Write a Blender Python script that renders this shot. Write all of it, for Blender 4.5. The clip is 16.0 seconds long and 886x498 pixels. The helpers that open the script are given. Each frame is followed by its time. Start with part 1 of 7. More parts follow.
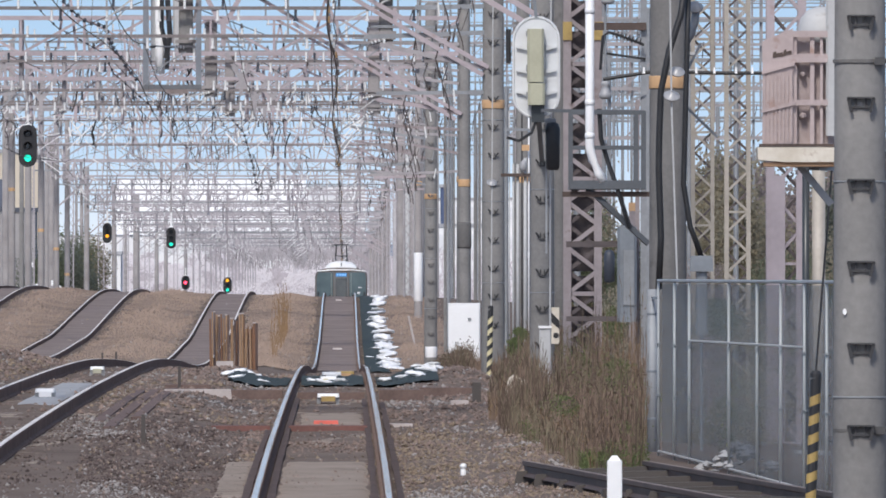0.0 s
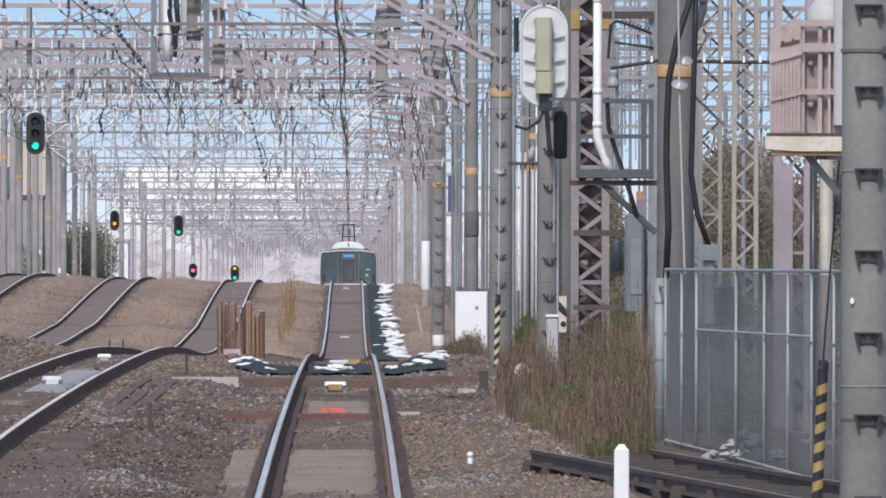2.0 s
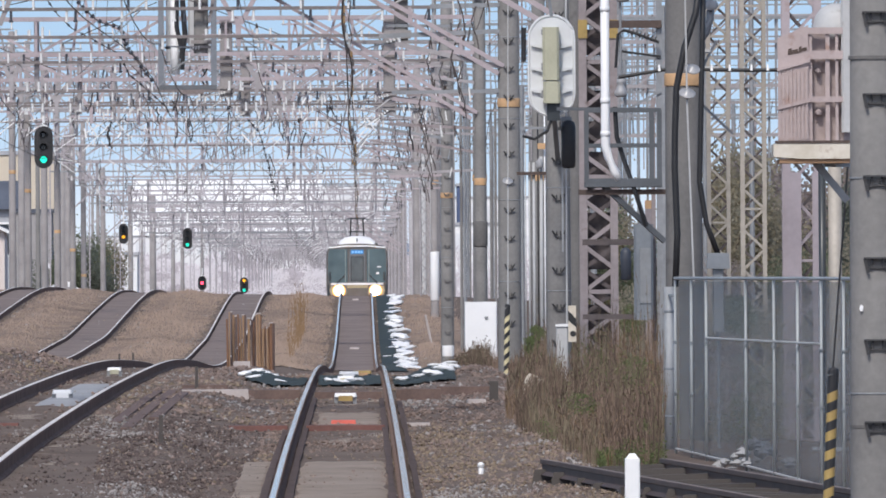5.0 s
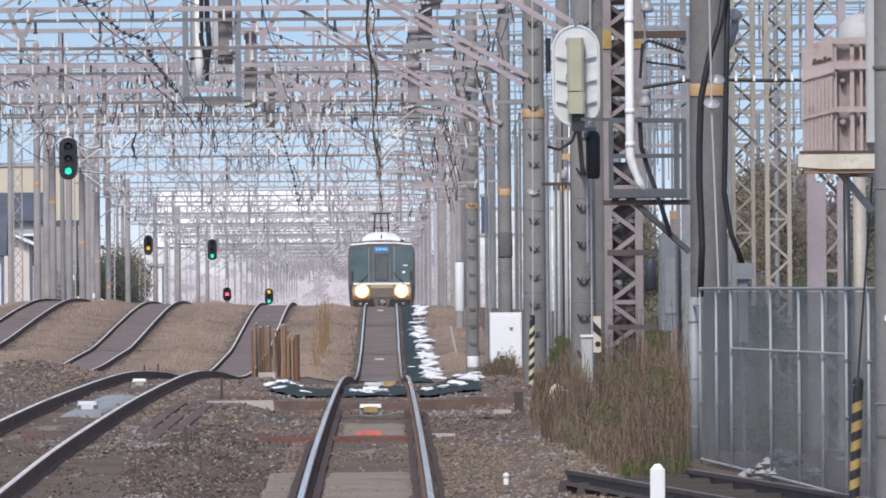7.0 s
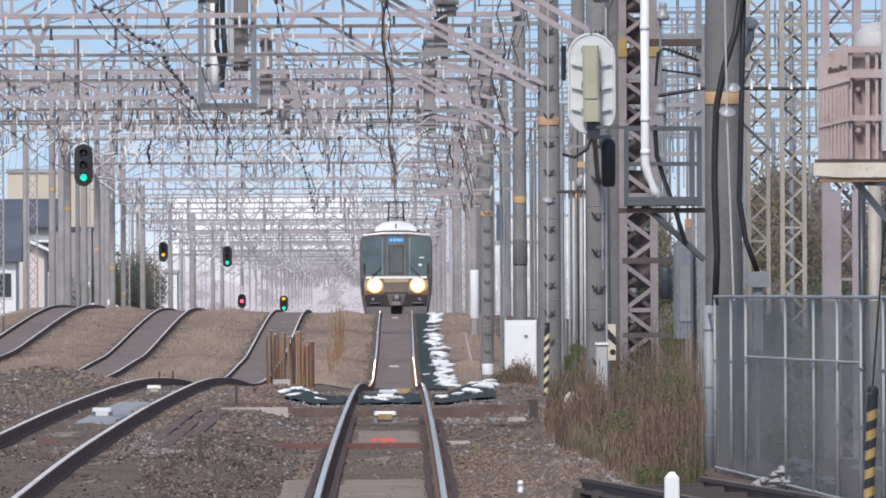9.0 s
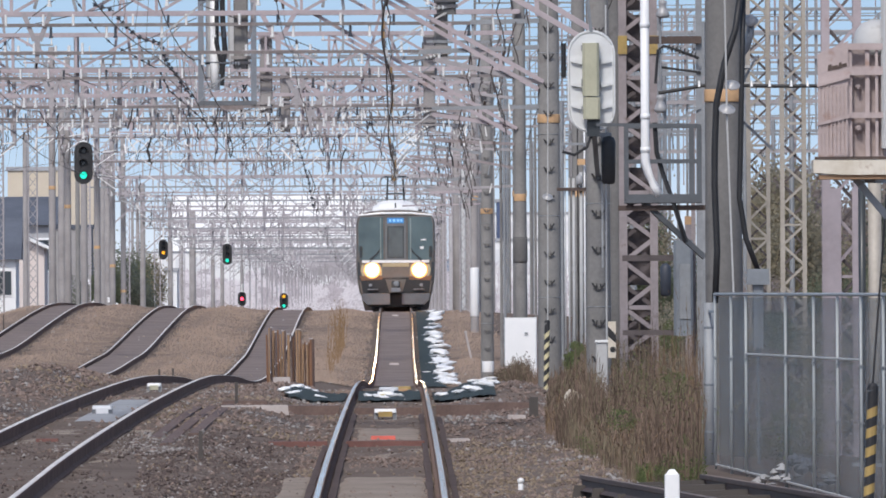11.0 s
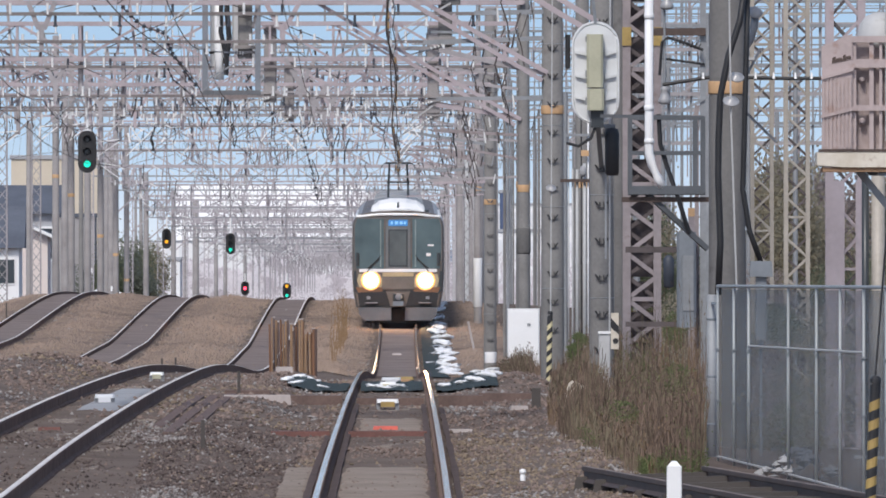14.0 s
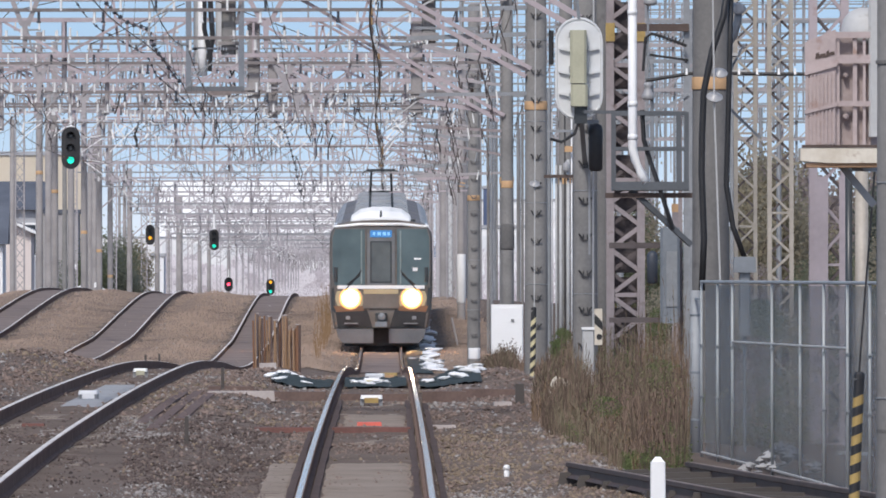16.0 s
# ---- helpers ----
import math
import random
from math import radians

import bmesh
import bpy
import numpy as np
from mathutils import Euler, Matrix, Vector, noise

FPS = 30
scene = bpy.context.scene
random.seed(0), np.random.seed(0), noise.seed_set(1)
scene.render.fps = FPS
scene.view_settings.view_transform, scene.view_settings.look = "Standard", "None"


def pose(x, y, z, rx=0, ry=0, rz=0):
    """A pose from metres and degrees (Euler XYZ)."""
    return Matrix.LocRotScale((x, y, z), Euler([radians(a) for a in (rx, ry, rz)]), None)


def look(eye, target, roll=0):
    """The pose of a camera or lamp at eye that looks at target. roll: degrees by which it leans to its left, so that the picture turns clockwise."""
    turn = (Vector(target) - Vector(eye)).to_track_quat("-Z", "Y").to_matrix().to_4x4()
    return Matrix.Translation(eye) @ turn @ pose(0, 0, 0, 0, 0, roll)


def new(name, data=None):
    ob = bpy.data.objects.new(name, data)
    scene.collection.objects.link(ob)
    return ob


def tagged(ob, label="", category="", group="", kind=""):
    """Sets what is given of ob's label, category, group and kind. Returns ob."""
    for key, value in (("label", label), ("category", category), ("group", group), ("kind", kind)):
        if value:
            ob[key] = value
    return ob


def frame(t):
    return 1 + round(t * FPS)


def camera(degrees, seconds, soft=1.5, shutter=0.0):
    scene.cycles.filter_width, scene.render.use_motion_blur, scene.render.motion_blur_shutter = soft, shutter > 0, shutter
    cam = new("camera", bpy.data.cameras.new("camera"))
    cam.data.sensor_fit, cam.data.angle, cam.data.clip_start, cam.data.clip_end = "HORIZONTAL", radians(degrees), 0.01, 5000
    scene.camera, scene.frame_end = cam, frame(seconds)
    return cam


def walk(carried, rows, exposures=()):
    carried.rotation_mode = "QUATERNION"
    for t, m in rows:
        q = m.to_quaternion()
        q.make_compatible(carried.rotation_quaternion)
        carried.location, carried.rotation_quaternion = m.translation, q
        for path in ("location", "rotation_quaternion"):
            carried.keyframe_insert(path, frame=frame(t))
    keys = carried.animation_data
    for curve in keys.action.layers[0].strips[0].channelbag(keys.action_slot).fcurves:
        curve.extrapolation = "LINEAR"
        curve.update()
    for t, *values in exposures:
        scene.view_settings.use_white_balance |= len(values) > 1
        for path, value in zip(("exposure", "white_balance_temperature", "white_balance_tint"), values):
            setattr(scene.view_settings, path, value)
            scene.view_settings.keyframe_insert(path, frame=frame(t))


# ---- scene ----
# ---- camera: a long lens on one spot, turning a little by hand ----
EYE = (0.19, 0.0, 1.9)
cam = camera(3.4021, 16.0, soft=1.75)


def aim(right, up, roll):
    """The camera's pose from the slopes (per mille) of its line of sight to the right and upwards."""
    return look(EYE, (EYE[0] + right, 1000.0, EYE[2] + up), roll)


AIM = [
    (0.0, 6.598, 1.477, 0.0), (0.5, 6.420, 1.030, -0.096), (1.0, 6.197, 0.549, -0.026), (1.5, 6.110, 0.572, 0.079),
    (2.0, 6.102, 0.697, 0.127), (2.5, 6.152, 1.091, 0.100), (3.0, 6.288, 1.360, 0.175), (3.2, 6.180, 1.474, 0.13),
    (5.3, 5.436, 1.379, -0.38), (5.5, 5.360, 1.114, -0.393),
    (6.0, 4.788, 1.337, -0.383), (6.5, 4.424, 1.640, -0.352), (7.0, 3.841, 2.140, -0.446), (7.5, 3.398, 2.477, -0.294),
    (8.0, 3.057, 2.405, -0.294), (8.5, 2.534, 2.621, -0.305), (9.0, 2.837, 2.644, -0.286), (9.2, 2.950, 2.68, -0.29), (11.3, 2.860, 2.47, -0.33), (11.5, 2.973, 2.470, -0.327),
    (12.0, 3.167, 2.568, -0.170), (12.5, 3.242, 2.508, -0.128), (13.0, 2.811, 2.258, -0.185), (13.5, 2.402, 1.955, -0.184),
    (14.0, 2.617, 1.848, -0.034), (14.5, 3.159, 1.860, 0.157), (15.0, 3.174, 1.924, 0.012), (15.5, 3.390, 1.924, -0.054),
    (16.0, 3.716, 1.576, -0.075)]
walk(cam, [(t, aim(a, b, c)) for t, a, b, c in AIM], [(0.0, 0.0), (6.0, 0.0), (8.0, 0.01), (9.0, -0.01), (11.5, -0.07), (14.5, -0.10), (16.0, -0.05)])

# ---- daylight ----
SUN_TURN, SUN_UP = radians(194), radians(48)
world = bpy.data.worlds.new("sky")
scene.world = world
world.use_nodes = True
wn, wl = world.node_tree.nodes, world.node_tree.links
sky = wn.new("ShaderNodeTexSky")
sky.sky_type, sky.sun_disc = "NISHITA", False
sky.sun_elevation, sky.sun_rotation = SUN_UP, SUN_TURN
sky.air_density, sky.dust_density, sky.ozone_density = 1.0, 1.2, 1.2
wc = wn.new("ShaderNodeTexCoord")
wa = wn.new("ShaderNodeVectorMath")
wa.operation, wa.inputs[1].default_value = "ADD", (0, 0, 0.16)
wl.new(wc.outputs["Generated"], wa.inputs[0])
wl.new(wa.outputs[0], sky.inputs["Vector"])
# white haze along the horizon
wz, wr, wm = wn.new("ShaderNodeSeparateXYZ"), wn.new("ShaderNodeValToRGB"), wn.new("ShaderNodeMixRGB")
wl.new(wc.outputs["Generated"], wz.inputs[0]), wl.new(wz.outputs["Z"], wr.inputs[0])
for k, (at, level) in enumerate(((0.0, 0.95), (0.0042, 0.70), (0.008, 0.26), (0.015, 0.06), (0.25, 0.0))):
    e = wr.color_ramp.elements[k] if k < 2 else wr.color_ramp.elements.new(at)
    e.position, e.color = at, (level, level, level, 1)
wm.inputs[2].default_value = (5.9, 6.3, 7.0, 1)
wl.new(wr.outputs[0], wm.inputs[0]), wl.new(sky.outputs["Color"], wm.inputs[1])
wl.new(wm.outputs[0], wn["Background"].inputs["Color"])
wn["Background"].inputs["Strength"].default_value = 0.148
sun = new("sun", bpy.data.lights.new("sun", "SUN"))
sun.data.energy, sun.data.angle, sun.data.color = 2.65, radians(10), (1.0, 0.95, 0.89)
sun.matrix_world = look((0, 0, 0), (math.sin(SUN_TURN) * -math.cos(SUN_UP), -math.cos(SUN_TURN) * math.cos(SUN_UP), -math.sin(SUN_UP)))


# ---- materials ----
def mat(name, a, b=None, rough=0.8, metal=0.0, scale=4.0, fine=40.0, bump=0.2, spots=None, emit=0.0, piece=0.0, spot_at=0.62, spec=0.5, each=0.0):
    """A surface that wanders between colours a and b at two scales, with fine relief and, if given, stains of a third colour."""
    m = bpy.data.materials.new(name)
    m.use_nodes = True
    n, l = m.node_tree.nodes, m.node_tree.links
    bs = n["Principled BSDF"]
    b = b or tuple(min(1, c * 0.75) for c in a)
    tc = n.new("ShaderNodeTexCoord")
    n1, n2 = n.new("ShaderNodeTexNoise"), n.new("ShaderNodeTexNoise")
    n1.inputs["Scale"].default_value, n2.inputs["Scale"].default_value = scale, fine
    n1.inputs["Detail"].default_value, n2.inputs["Detail"].default_value = 4, 3
    l.new(tc.outputs["Object"], n1.inputs["Vector"]), l.new(tc.outputs["Object"], n2.inputs["Vector"])
    add = n.new("ShaderNodeMath")
    add.operation = "MULTIPLY_ADD"
    add.inputs[1].default_value = 0.45
    l.new(n2.outputs["Fac"], add.inputs[0]), l.new(n1.outputs["Fac"], add.inputs[2])
    last = add.outputs[0]
    if piece:
        rnd = n.new("ShaderNodeNewGeometry")
        more = n.new("ShaderNodeMath")
        more.operation = "MULTIPLY_ADD"
        more.inputs[1].default_value = piece
        l.new(rnd.outputs["Random Per Island"], more.inputs[0]), l.new(last, more.inputs[2])
        last = more.outputs[0]
    if each:
        rnd = n.new("ShaderNodeObjectInfo")
        more = n.new("ShaderNodeMath")
        more.operation = "MULTIPLY_ADD"
        more.inputs[1].default_value = each
        l.new(rnd.outputs["Random"], more.inputs[0]), l.new(last, more.inputs[2])
        last = more.outputs[0]
    ramp = n.new("ShaderNodeValToRGB")
    ramp.color_ramp.elements[0].position, ramp.color_ramp.elements[1].position = 0.45, 1.0 + (piece + each) * 0.8
    ramp.color_ramp.elements[0].color, ramp.color_ramp.elements[1].color = (*b, 1), (*a, 1)
    l.new(last, ramp.inputs[0])
    col = ramp.outputs[0]
    if spots:
        n3 = n.new("ShaderNodeTexNoise")
        n3.inputs["Scale"].default_value, n3.inputs["Detail"].default_value = scale * 2.7, 5
        l.new(tc.outputs["Object"], n3.inputs["Vector"])
        r3 = n.new("ShaderNodeValToRGB")
        r3.color_ramp.elements[0].position, r3.color_ramp.elements[1].position = spot_at, spot_at + 0.12
        l.new(n3.outputs["Fac"], r3.inputs[0])
        mx = n.new("ShaderNodeMixRGB")
        mx.inputs[2].default_value = (*spots, 1)
        l.new(r3.outputs[0], mx.inputs[0]), l.new(col, mx.inputs[1])
        col = mx.outputs[0]
    l.new(col, bs.inputs["Base Color"])
    bs.inputs["Roughness"].default_value, bs.inputs["Metallic"].default_value = rough, metal
    bs.inputs["Specular IOR Level"].default_value = spec
    if bump:
        bp = n.new("ShaderNodeBump")
        bp.inputs["Strength"].default_value, bp.inputs["Distance"].default_value = bump, 0.01
        l.new(n2.outputs["Fac"], bp.inputs["Height"]), l.new(bp.outputs[0], bs.inputs["Normal"])
    if emit:
        bs.inputs["Emission Color"].default_value = (*a, 1)
        bs.inputs["Emission Strength"].default_value = emit
    return m


def glow(name, colour, strength):
    m = bpy.data.materials.new(name)
    m.use_nodes = True
    bs = m.node_tree.nodes["Principled BSDF"]
    bs.inputs["Base Color"].default_value = (*colour, 1)
    bs.inputs["Emission Color"].default_value = (*colour, 1)
    bs.inputs["Emission Strength"].default_value = strength
    return m


def lamp_glow(name, radius, core, rim, strength):
    """A lamp's face with its glare: white hot in its middle, a warm dimmer halo towards its rim."""
    m = glow(name, core, strength)
    n, l = m.node_tree.nodes, m.node_tree.links
    tc, ln, ramp = n.new("ShaderNodeTexCoord"), n.new("ShaderNodeVectorMath"), n.new("ShaderNodeValToRGB")
    ln.operation = "LENGTH"
    half = n.new("ShaderNodeMath")
    half.operation, half.inputs[1].default_value = "DIVIDE", radius
    l.new(tc.outputs["Object"], ln.inputs[0]), l.new(ln.outputs["Value"], half.inputs[0]), l.new(half.outputs[0], ramp.inputs[0])
    ramp.color_ramp.interpolation = "EASE"
    for k, (at, c, q) in enumerate(((0.0, core, 1.0), (0.48, core, 0.35), (0.74, rim, 0.06), (0.90, rim, 0.016), (1.0, rim, 0.006))):
        e = ramp.color_ramp.elements[k] if k < 2 else ramp.color_ramp.elements.new(at)
        e.position, e.color = at, (c[0] * q, c[1] * q, c[2] * q, 1)
    l.new(ramp.outputs[0], n["Principled BSDF"].inputs["Emission Color"])
    n["Principled BSDF"].inputs["Base Color"].default_value = (0.25, 0.18, 0.12, 1)
    return m


def glass(name, tint, rough=0.08):
    m = bpy.data.materials.new(name)
    m.use_nodes = True
    bs = m.node_tree.nodes["Principled BSDF"]
    bs.inputs["Base Color"].default_value = (*tint, 1)
    bs.inputs["Roughness"].default_value, bs.inputs["IOR"].default_value = rough, 1.5
    return m


def leafy(m, share=0.6):
    """Lets part of the light through a leaf material."""
    n, l = m.node_tree.nodes, m.node_tree.links
    bs, out = n["Principled BSDF"], n["Material Output"]
    tr, mx = n.new("ShaderNodeBsdfTranslucent"), n.new("ShaderNodeMixShader")
    mx.inputs[0].default_value = share
    l.new(bs.inputs["Base Color"].links[0].from_socket, tr.inputs["Color"])
    l.new(bs.outputs[0], mx.inputs[1]), l.new(tr.outputs[0], mx.inputs[2]), l.new(mx.outputs[0], out.inputs["Surface"])


M_SOIL = mat("brown ballast bed", (0.205, 0.164, 0.142), (0.128, 0.101, 0.087), 0.95, scale=0.3, fine=5, bump=0.6, spots=(0.25, 0.20, 0.17), spot_at=0.6, spec=0.05)
M_STONEGREY = mat("grey ballast stones", (0.36, 0.335, 0.32), (0.07, 0.062, 0.058), 0.95, scale=0.8, fine=14, bump=0.4, piece=0.7, spec=0.1)
M_STONE = mat("ballast stones", (0.27, 0.205, 0.176), (0.036, 0.025, 0.021), 0.95, scale=0.8, fine=14, bump=0.4, piece=0.7, spec=0.1)
M_STONEOCHRE = mat("rusty ochre ballast stones", (0.30, 0.235, 0.172), (0.06, 0.046, 0.034), 0.95, scale=0.8, fine=14, bump=0.4, piece=0.7, spec=0.1)
M_BED = mat("trodden mauve brown ballast", (0.285, 0.235, 0.22), (0.185, 0.15, 0.138), 0.95, scale=0.5, fine=9, bump=0.6, spots=(0.33, 0.28, 0.26), spot_at=0.64, spec=0.05)
M_BANK = mat("dry earth and dead grass", (0.35, 0.265, 0.21), (0.19, 0.142, 0.117), 0.95, scale=0.7, fine=8, bump=0.8, spots=(0.33, 0.235, 0.16), spot_at=0.55, spec=0.05)
M_STONEDARK = mat("dark oily ballast stones", (0.138, 0.108, 0.099), (0.026, 0.02, 0.018), 0.95, scale=0.8, fine=14, bump=0.4, piece=0.7, spec=0.1)
M_DRYBANK = mat("dry grass bank", (0.385, 0.295, 0.24), (0.24, 0.18, 0.147), 0.95, scale=0.5, fine=7, bump=0.5, piece=0.5)
M_RAILTOP = mat("worn bright steel", (0.96, 0.94, 0.91), (0.86, 0.84, 0.81), 0.06, 0.55, scale=1, fine=30, bump=0.05)
M_RAILDULL = mat("dull worn steel", (0.88, 0.84, 0.80), (0.64, 0.59, 0.56), 0.6, 0.0, scale=0.6, fine=20, bump=0.05)
M_RAIL = mat("rusty rail steel", (0.27, 0.19, 0.158), (0.16, 0.112, 0.094), 0.95, 0.0, scale=2, fine=30, spec=0.05)
M_OLDRAIL = mat("dull rusted rail", (0.13, 0.09, 0.075), (0.07, 0.049, 0.042), 0.6, 0.3, scale=2, fine=30)
M_OLDHEAD = mat("dull brown rail head", (0.28, 0.225, 0.20), (0.17, 0.132, 0.118), 0.7, 0.1, scale=2, fine=30)
M_SLEEPER = mat("concrete sleeper", (0.36, 0.31, 0.27), (0.2, 0.16, 0.13), 0.9, scale=1.5, fine=25, each=0.4)
M_WOODSLEEPER = mat("tarred wooden sleeper", (0.082, 0.072, 0.067), (0.022, 0.019, 0.018), 0.85, scale=2, fine=35, bump=0.5, each=0.9)
M_MAUVE = mat("dirty mauve steel paint", (0.39, 0.34, 0.345), (0.24, 0.205, 0.205), 0.65, 0.1, scale=1.5, fine=18, spots=(0.16, 0.10, 0.085), spot_at=0.62)
M_PINK = mat("faded mauve steel paint", (0.51, 0.44, 0.46), (0.37, 0.315, 0.33), 0.6, 0.1, scale=1.2, fine=14, spots=(0.36, 0.25, 0.22), spot_at=0.68)
M_GREYSTEEL = mat("galvanised grey steel", (0.36, 0.37, 0.385), (0.24, 0.25, 0.26), 0.5, 0.3, scale=1.5, fine=18)
M_BEIGE = mat("weathered beige steel", (0.50, 0.455, 0.40), (0.33, 0.295, 0.25), 0.6, 0.1, scale=1.5, fine=18, spots=(0.25, 0.16, 0.11), spot_at=0.7)
M_CONC_DARK = mat("dark weathered pole concrete", (0.19, 0.183, 0.178), (0.115, 0.111, 0.108), 0.9, scale=1.1, fine=22, bump=0.25, spots=(0.07, 0.064, 0.061), spot_at=0.62)
M_CONC = mat("weathered pole concrete", (0.275, 0.265, 0.256), (0.168, 0.162, 0.157), 0.9, scale=1.1, fine=22, bump=0.25, spots=(0.19, 0.17, 0.16), spot_at=0.66)
# Pale concrete; on the far poles its lighter tone imitates haze.
M_CONCPALE = mat("pale concrete, haze tone on far poles", (0.39, 0.365, 0.36), (0.25, 0.232, 0.228), 0.9, scale=1.1, fine=22, bump=0.25, spots=(0.28, 0.25, 0.24), spot_at=0.66)
M_ORANGE = mat("faded orange band", (0.68, 0.42, 0.22), (0.50, 0.32, 0.18), 0.6, scale=5, fine=30)
M_YELLOW = mat("yellow paint", (0.50, 0.35, 0.12), (0.32, 0.22, 0.08), 0.55, scale=6, fine=30)
M_BLACK = mat("black paint", (0.035, 0.034, 0.036), (0.02, 0.02, 0.022), 0.5, scale=5, fine=30)
M_CABLE = mat("black rubber cable", (0.03, 0.03, 0.033), (0.018, 0.018, 0.02), 0.55, scale=5, fine=30)
M_WIRE = mat("weathered copper wire", (0.14, 0.118, 0.115), (0.08, 0.068, 0.066), 0.55, 0.4, scale=2, fine=10, bump=0)
M_WHITE = mat("white enamel", (0.92, 0.92, 0.92), (0.86, 0.86, 0.86), 0.4, scale=2, fine=25, bump=0.08, spots=(0.6, 0.58, 0.54), spot_at=0.68)
M_BOARD = mat("weathered white enamel board", (0.72, 0.735, 0.745), (0.64, 0.65, 0.66), 0.5, scale=2, fine=25, bump=0.08, spots=(0.5, 0.48, 0.45), spot_at=0.68)
M_PORCELAIN = mat("white glazed porcelain", (0.85, 0.85, 0.84), (0.75, 0.75, 0.74), 0.18, scale=5, fine=25, bump=0)
M_OLIVE = mat("pale olive casing", (0.52, 0.51, 0.38), (0.42, 0.41, 0.30), 0.5, scale=3, fine=25, bump=0.1)
M_GREYBOX = mat("blue grey casing", (0.26, 0.285, 0.31), (0.19, 0.205, 0.225), 0.5, 0.2, scale=2, fine=20)
M_CREAM = mat("chipped cream concrete", (0.78, 0.73, 0.64), (0.56, 0.49, 0.39), 0.75, scale=3, fine=20, spots=(0.30, 0.18, 0.11), spot_at=0.62)
M_MESH = mat("galvanised fence pipe", (0.43, 0.455, 0.47), (0.33, 0.35, 0.365), 0.5, 0.15, scale=1.2, fine=16)
M_ENDPOST = mat("dull grey zinc post", (0.36, 0.375, 0.39), (0.26, 0.27, 0.285), 0.6, 0.1, scale=1.2, fine=16)
M_BAG = mat("white sandbag cloth", (0.93, 0.93, 0.94), (0.82, 0.83, 0.85), 0.8, scale=5, fine=40, bump=0.5)
M_SHEET = mat("dark green sheet", (0.042, 0.058, 0.056), (0.026, 0.037, 0.036), 0.8, scale=1.5, fine=20, bump=0.4)
M_RUST = mat("rusted brown posts", (0.36, 0.225, 0.135), (0.11, 0.067, 0.043), 0.85, scale=3, fine=25, bump=0.5, each=0.7)
M_RED = mat("red painted plate", (0.75, 0.13, 0.09), (0.55, 0.10, 0.07), 0.5, scale=5, fine=25)
M_OLIVEWEED = mat("olive weed stems", (0.185, 0.158, 0.108), (0.02, 0.018, 0.011), 0.9, scale=1.2, fine=14, bump=0, piece=0.7, spec=0.1)
M_STRAW = mat("dry weed stems", (0.205, 0.148, 0.115), (0.018, 0.013, 0.010), 0.9, scale=1.2, fine=14, bump=0, piece=0.7, spec=0.1)
M_DARKWEED = mat("dark brown weed stems", (0.105, 0.078, 0.064), (0.02, 0.015, 0.013), 0.9, scale=1.2, fine=14, bump=0, piece=0.5, spec=0.1)
M_GOLDWEED = mat("golden brown weed stems", (0.205, 0.143, 0.088), (0.035, 0.025, 0.016), 0.9, scale=1.2, fine=14, bump=0, piece=0.6, spec=0.1)
M_REED = mat("golden dry reeds", (0.26, 0.17, 0.10), (0.13, 0.085, 0.05), 0.9, scale=1.2, fine=14, bump=0, piece=0.5, spec=0.1)
M_LEAF = mat("green weed leaves", (0.20, 0.235, 0.10), (0.09, 0.11, 0.05), 0.7, scale=1.5, fine=14, bump=0, piece=0.5, spec=0.1)
M_AUTUMN = mat("olive autumn leaves", (0.44, 0.39, 0.28), (0.31, 0.275, 0.20), 0.8, scale=0.5, fine=5, bump=0, piece=0.35, spec=0.1)
M_DULLGREEN = mat("dull green leaves", (0.24, 0.262, 0.165), (0.155, 0.17, 0.11), 0.8, scale=0.5, fine=5, bump=0, piece=0.35, spec=0.1)
M_EVERGREEN = mat("dull evergreen leaves", (0.235, 0.25, 0.20), (0.135, 0.15, 0.12), 0.7, scale=0.8, fine=9, bump=0, piece=0.7)
for _m in (M_AUTUMN, M_DULLGREEN, M_EVERGREEN, M_LEAF):
    leafy(_m)
M_BARK = mat("tree bark", (0.16, 0.12, 0.09), (0.08, 0.06, 0.045), 0.9, scale=2, fine=20, bump=0.5)
M_CABSTEEL = mat("dull stainless cab", (0.21, 0.182, 0.16), (0.15, 0.128, 0.112), 0.45, 0.2, scale=1.5, fine=14, bump=0.03)
M_STEELCAR = mat("brushed stainless body", (0.52, 0.50, 0.48), (0.42, 0.40, 0.38), 0.4, 0.5, scale=1, fine=14, bump=0.03)
M_ROOF = mat("grey train roof", (0.20, 0.19, 0.195), (0.14, 0.135, 0.138), 0.6, scale=0.8, fine=12, bump=0.05)
M_ROOFUNIT = mat("pale grey cooling unit", (0.42, 0.43, 0.45), (0.32, 0.33, 0.345), 0.5, 0.1, scale=0.8, fine=12, bump=0.05)
M_PILLAR = mat("brownish grey cab pillar", (0.17, 0.158, 0.15), (0.12, 0.11, 0.105), 0.4, 0.1, scale=2, fine=20, bump=0)
M_MASK = mat("dark cab mask", (0.05, 0.058, 0.064), (0.04, 0.045, 0.05), 0.35, scale=2, fine=20, bump=0)
M_BROWNBELT = mat("brown belt paint", (0.26, 0.13, 0.07), (0.2, 0.1, 0.055), 0.4, scale=2, fine=20, bump=0)
M_SKIRT = mat("grey cab skirt", (0.165, 0.168, 0.18), (0.11, 0.112, 0.12), 0.5, scale=2, fine=20, bump=0.05)
# Real blue green tint; its lighter and darker tones imitate reflections.
M_GLASS = mat("blue green windscreen, reflections in its tones", (0.16, 0.222, 0.24), (0.072, 0.103, 0.115), 0.08, 0.0, scale=0.5, fine=1.2, bump=0)
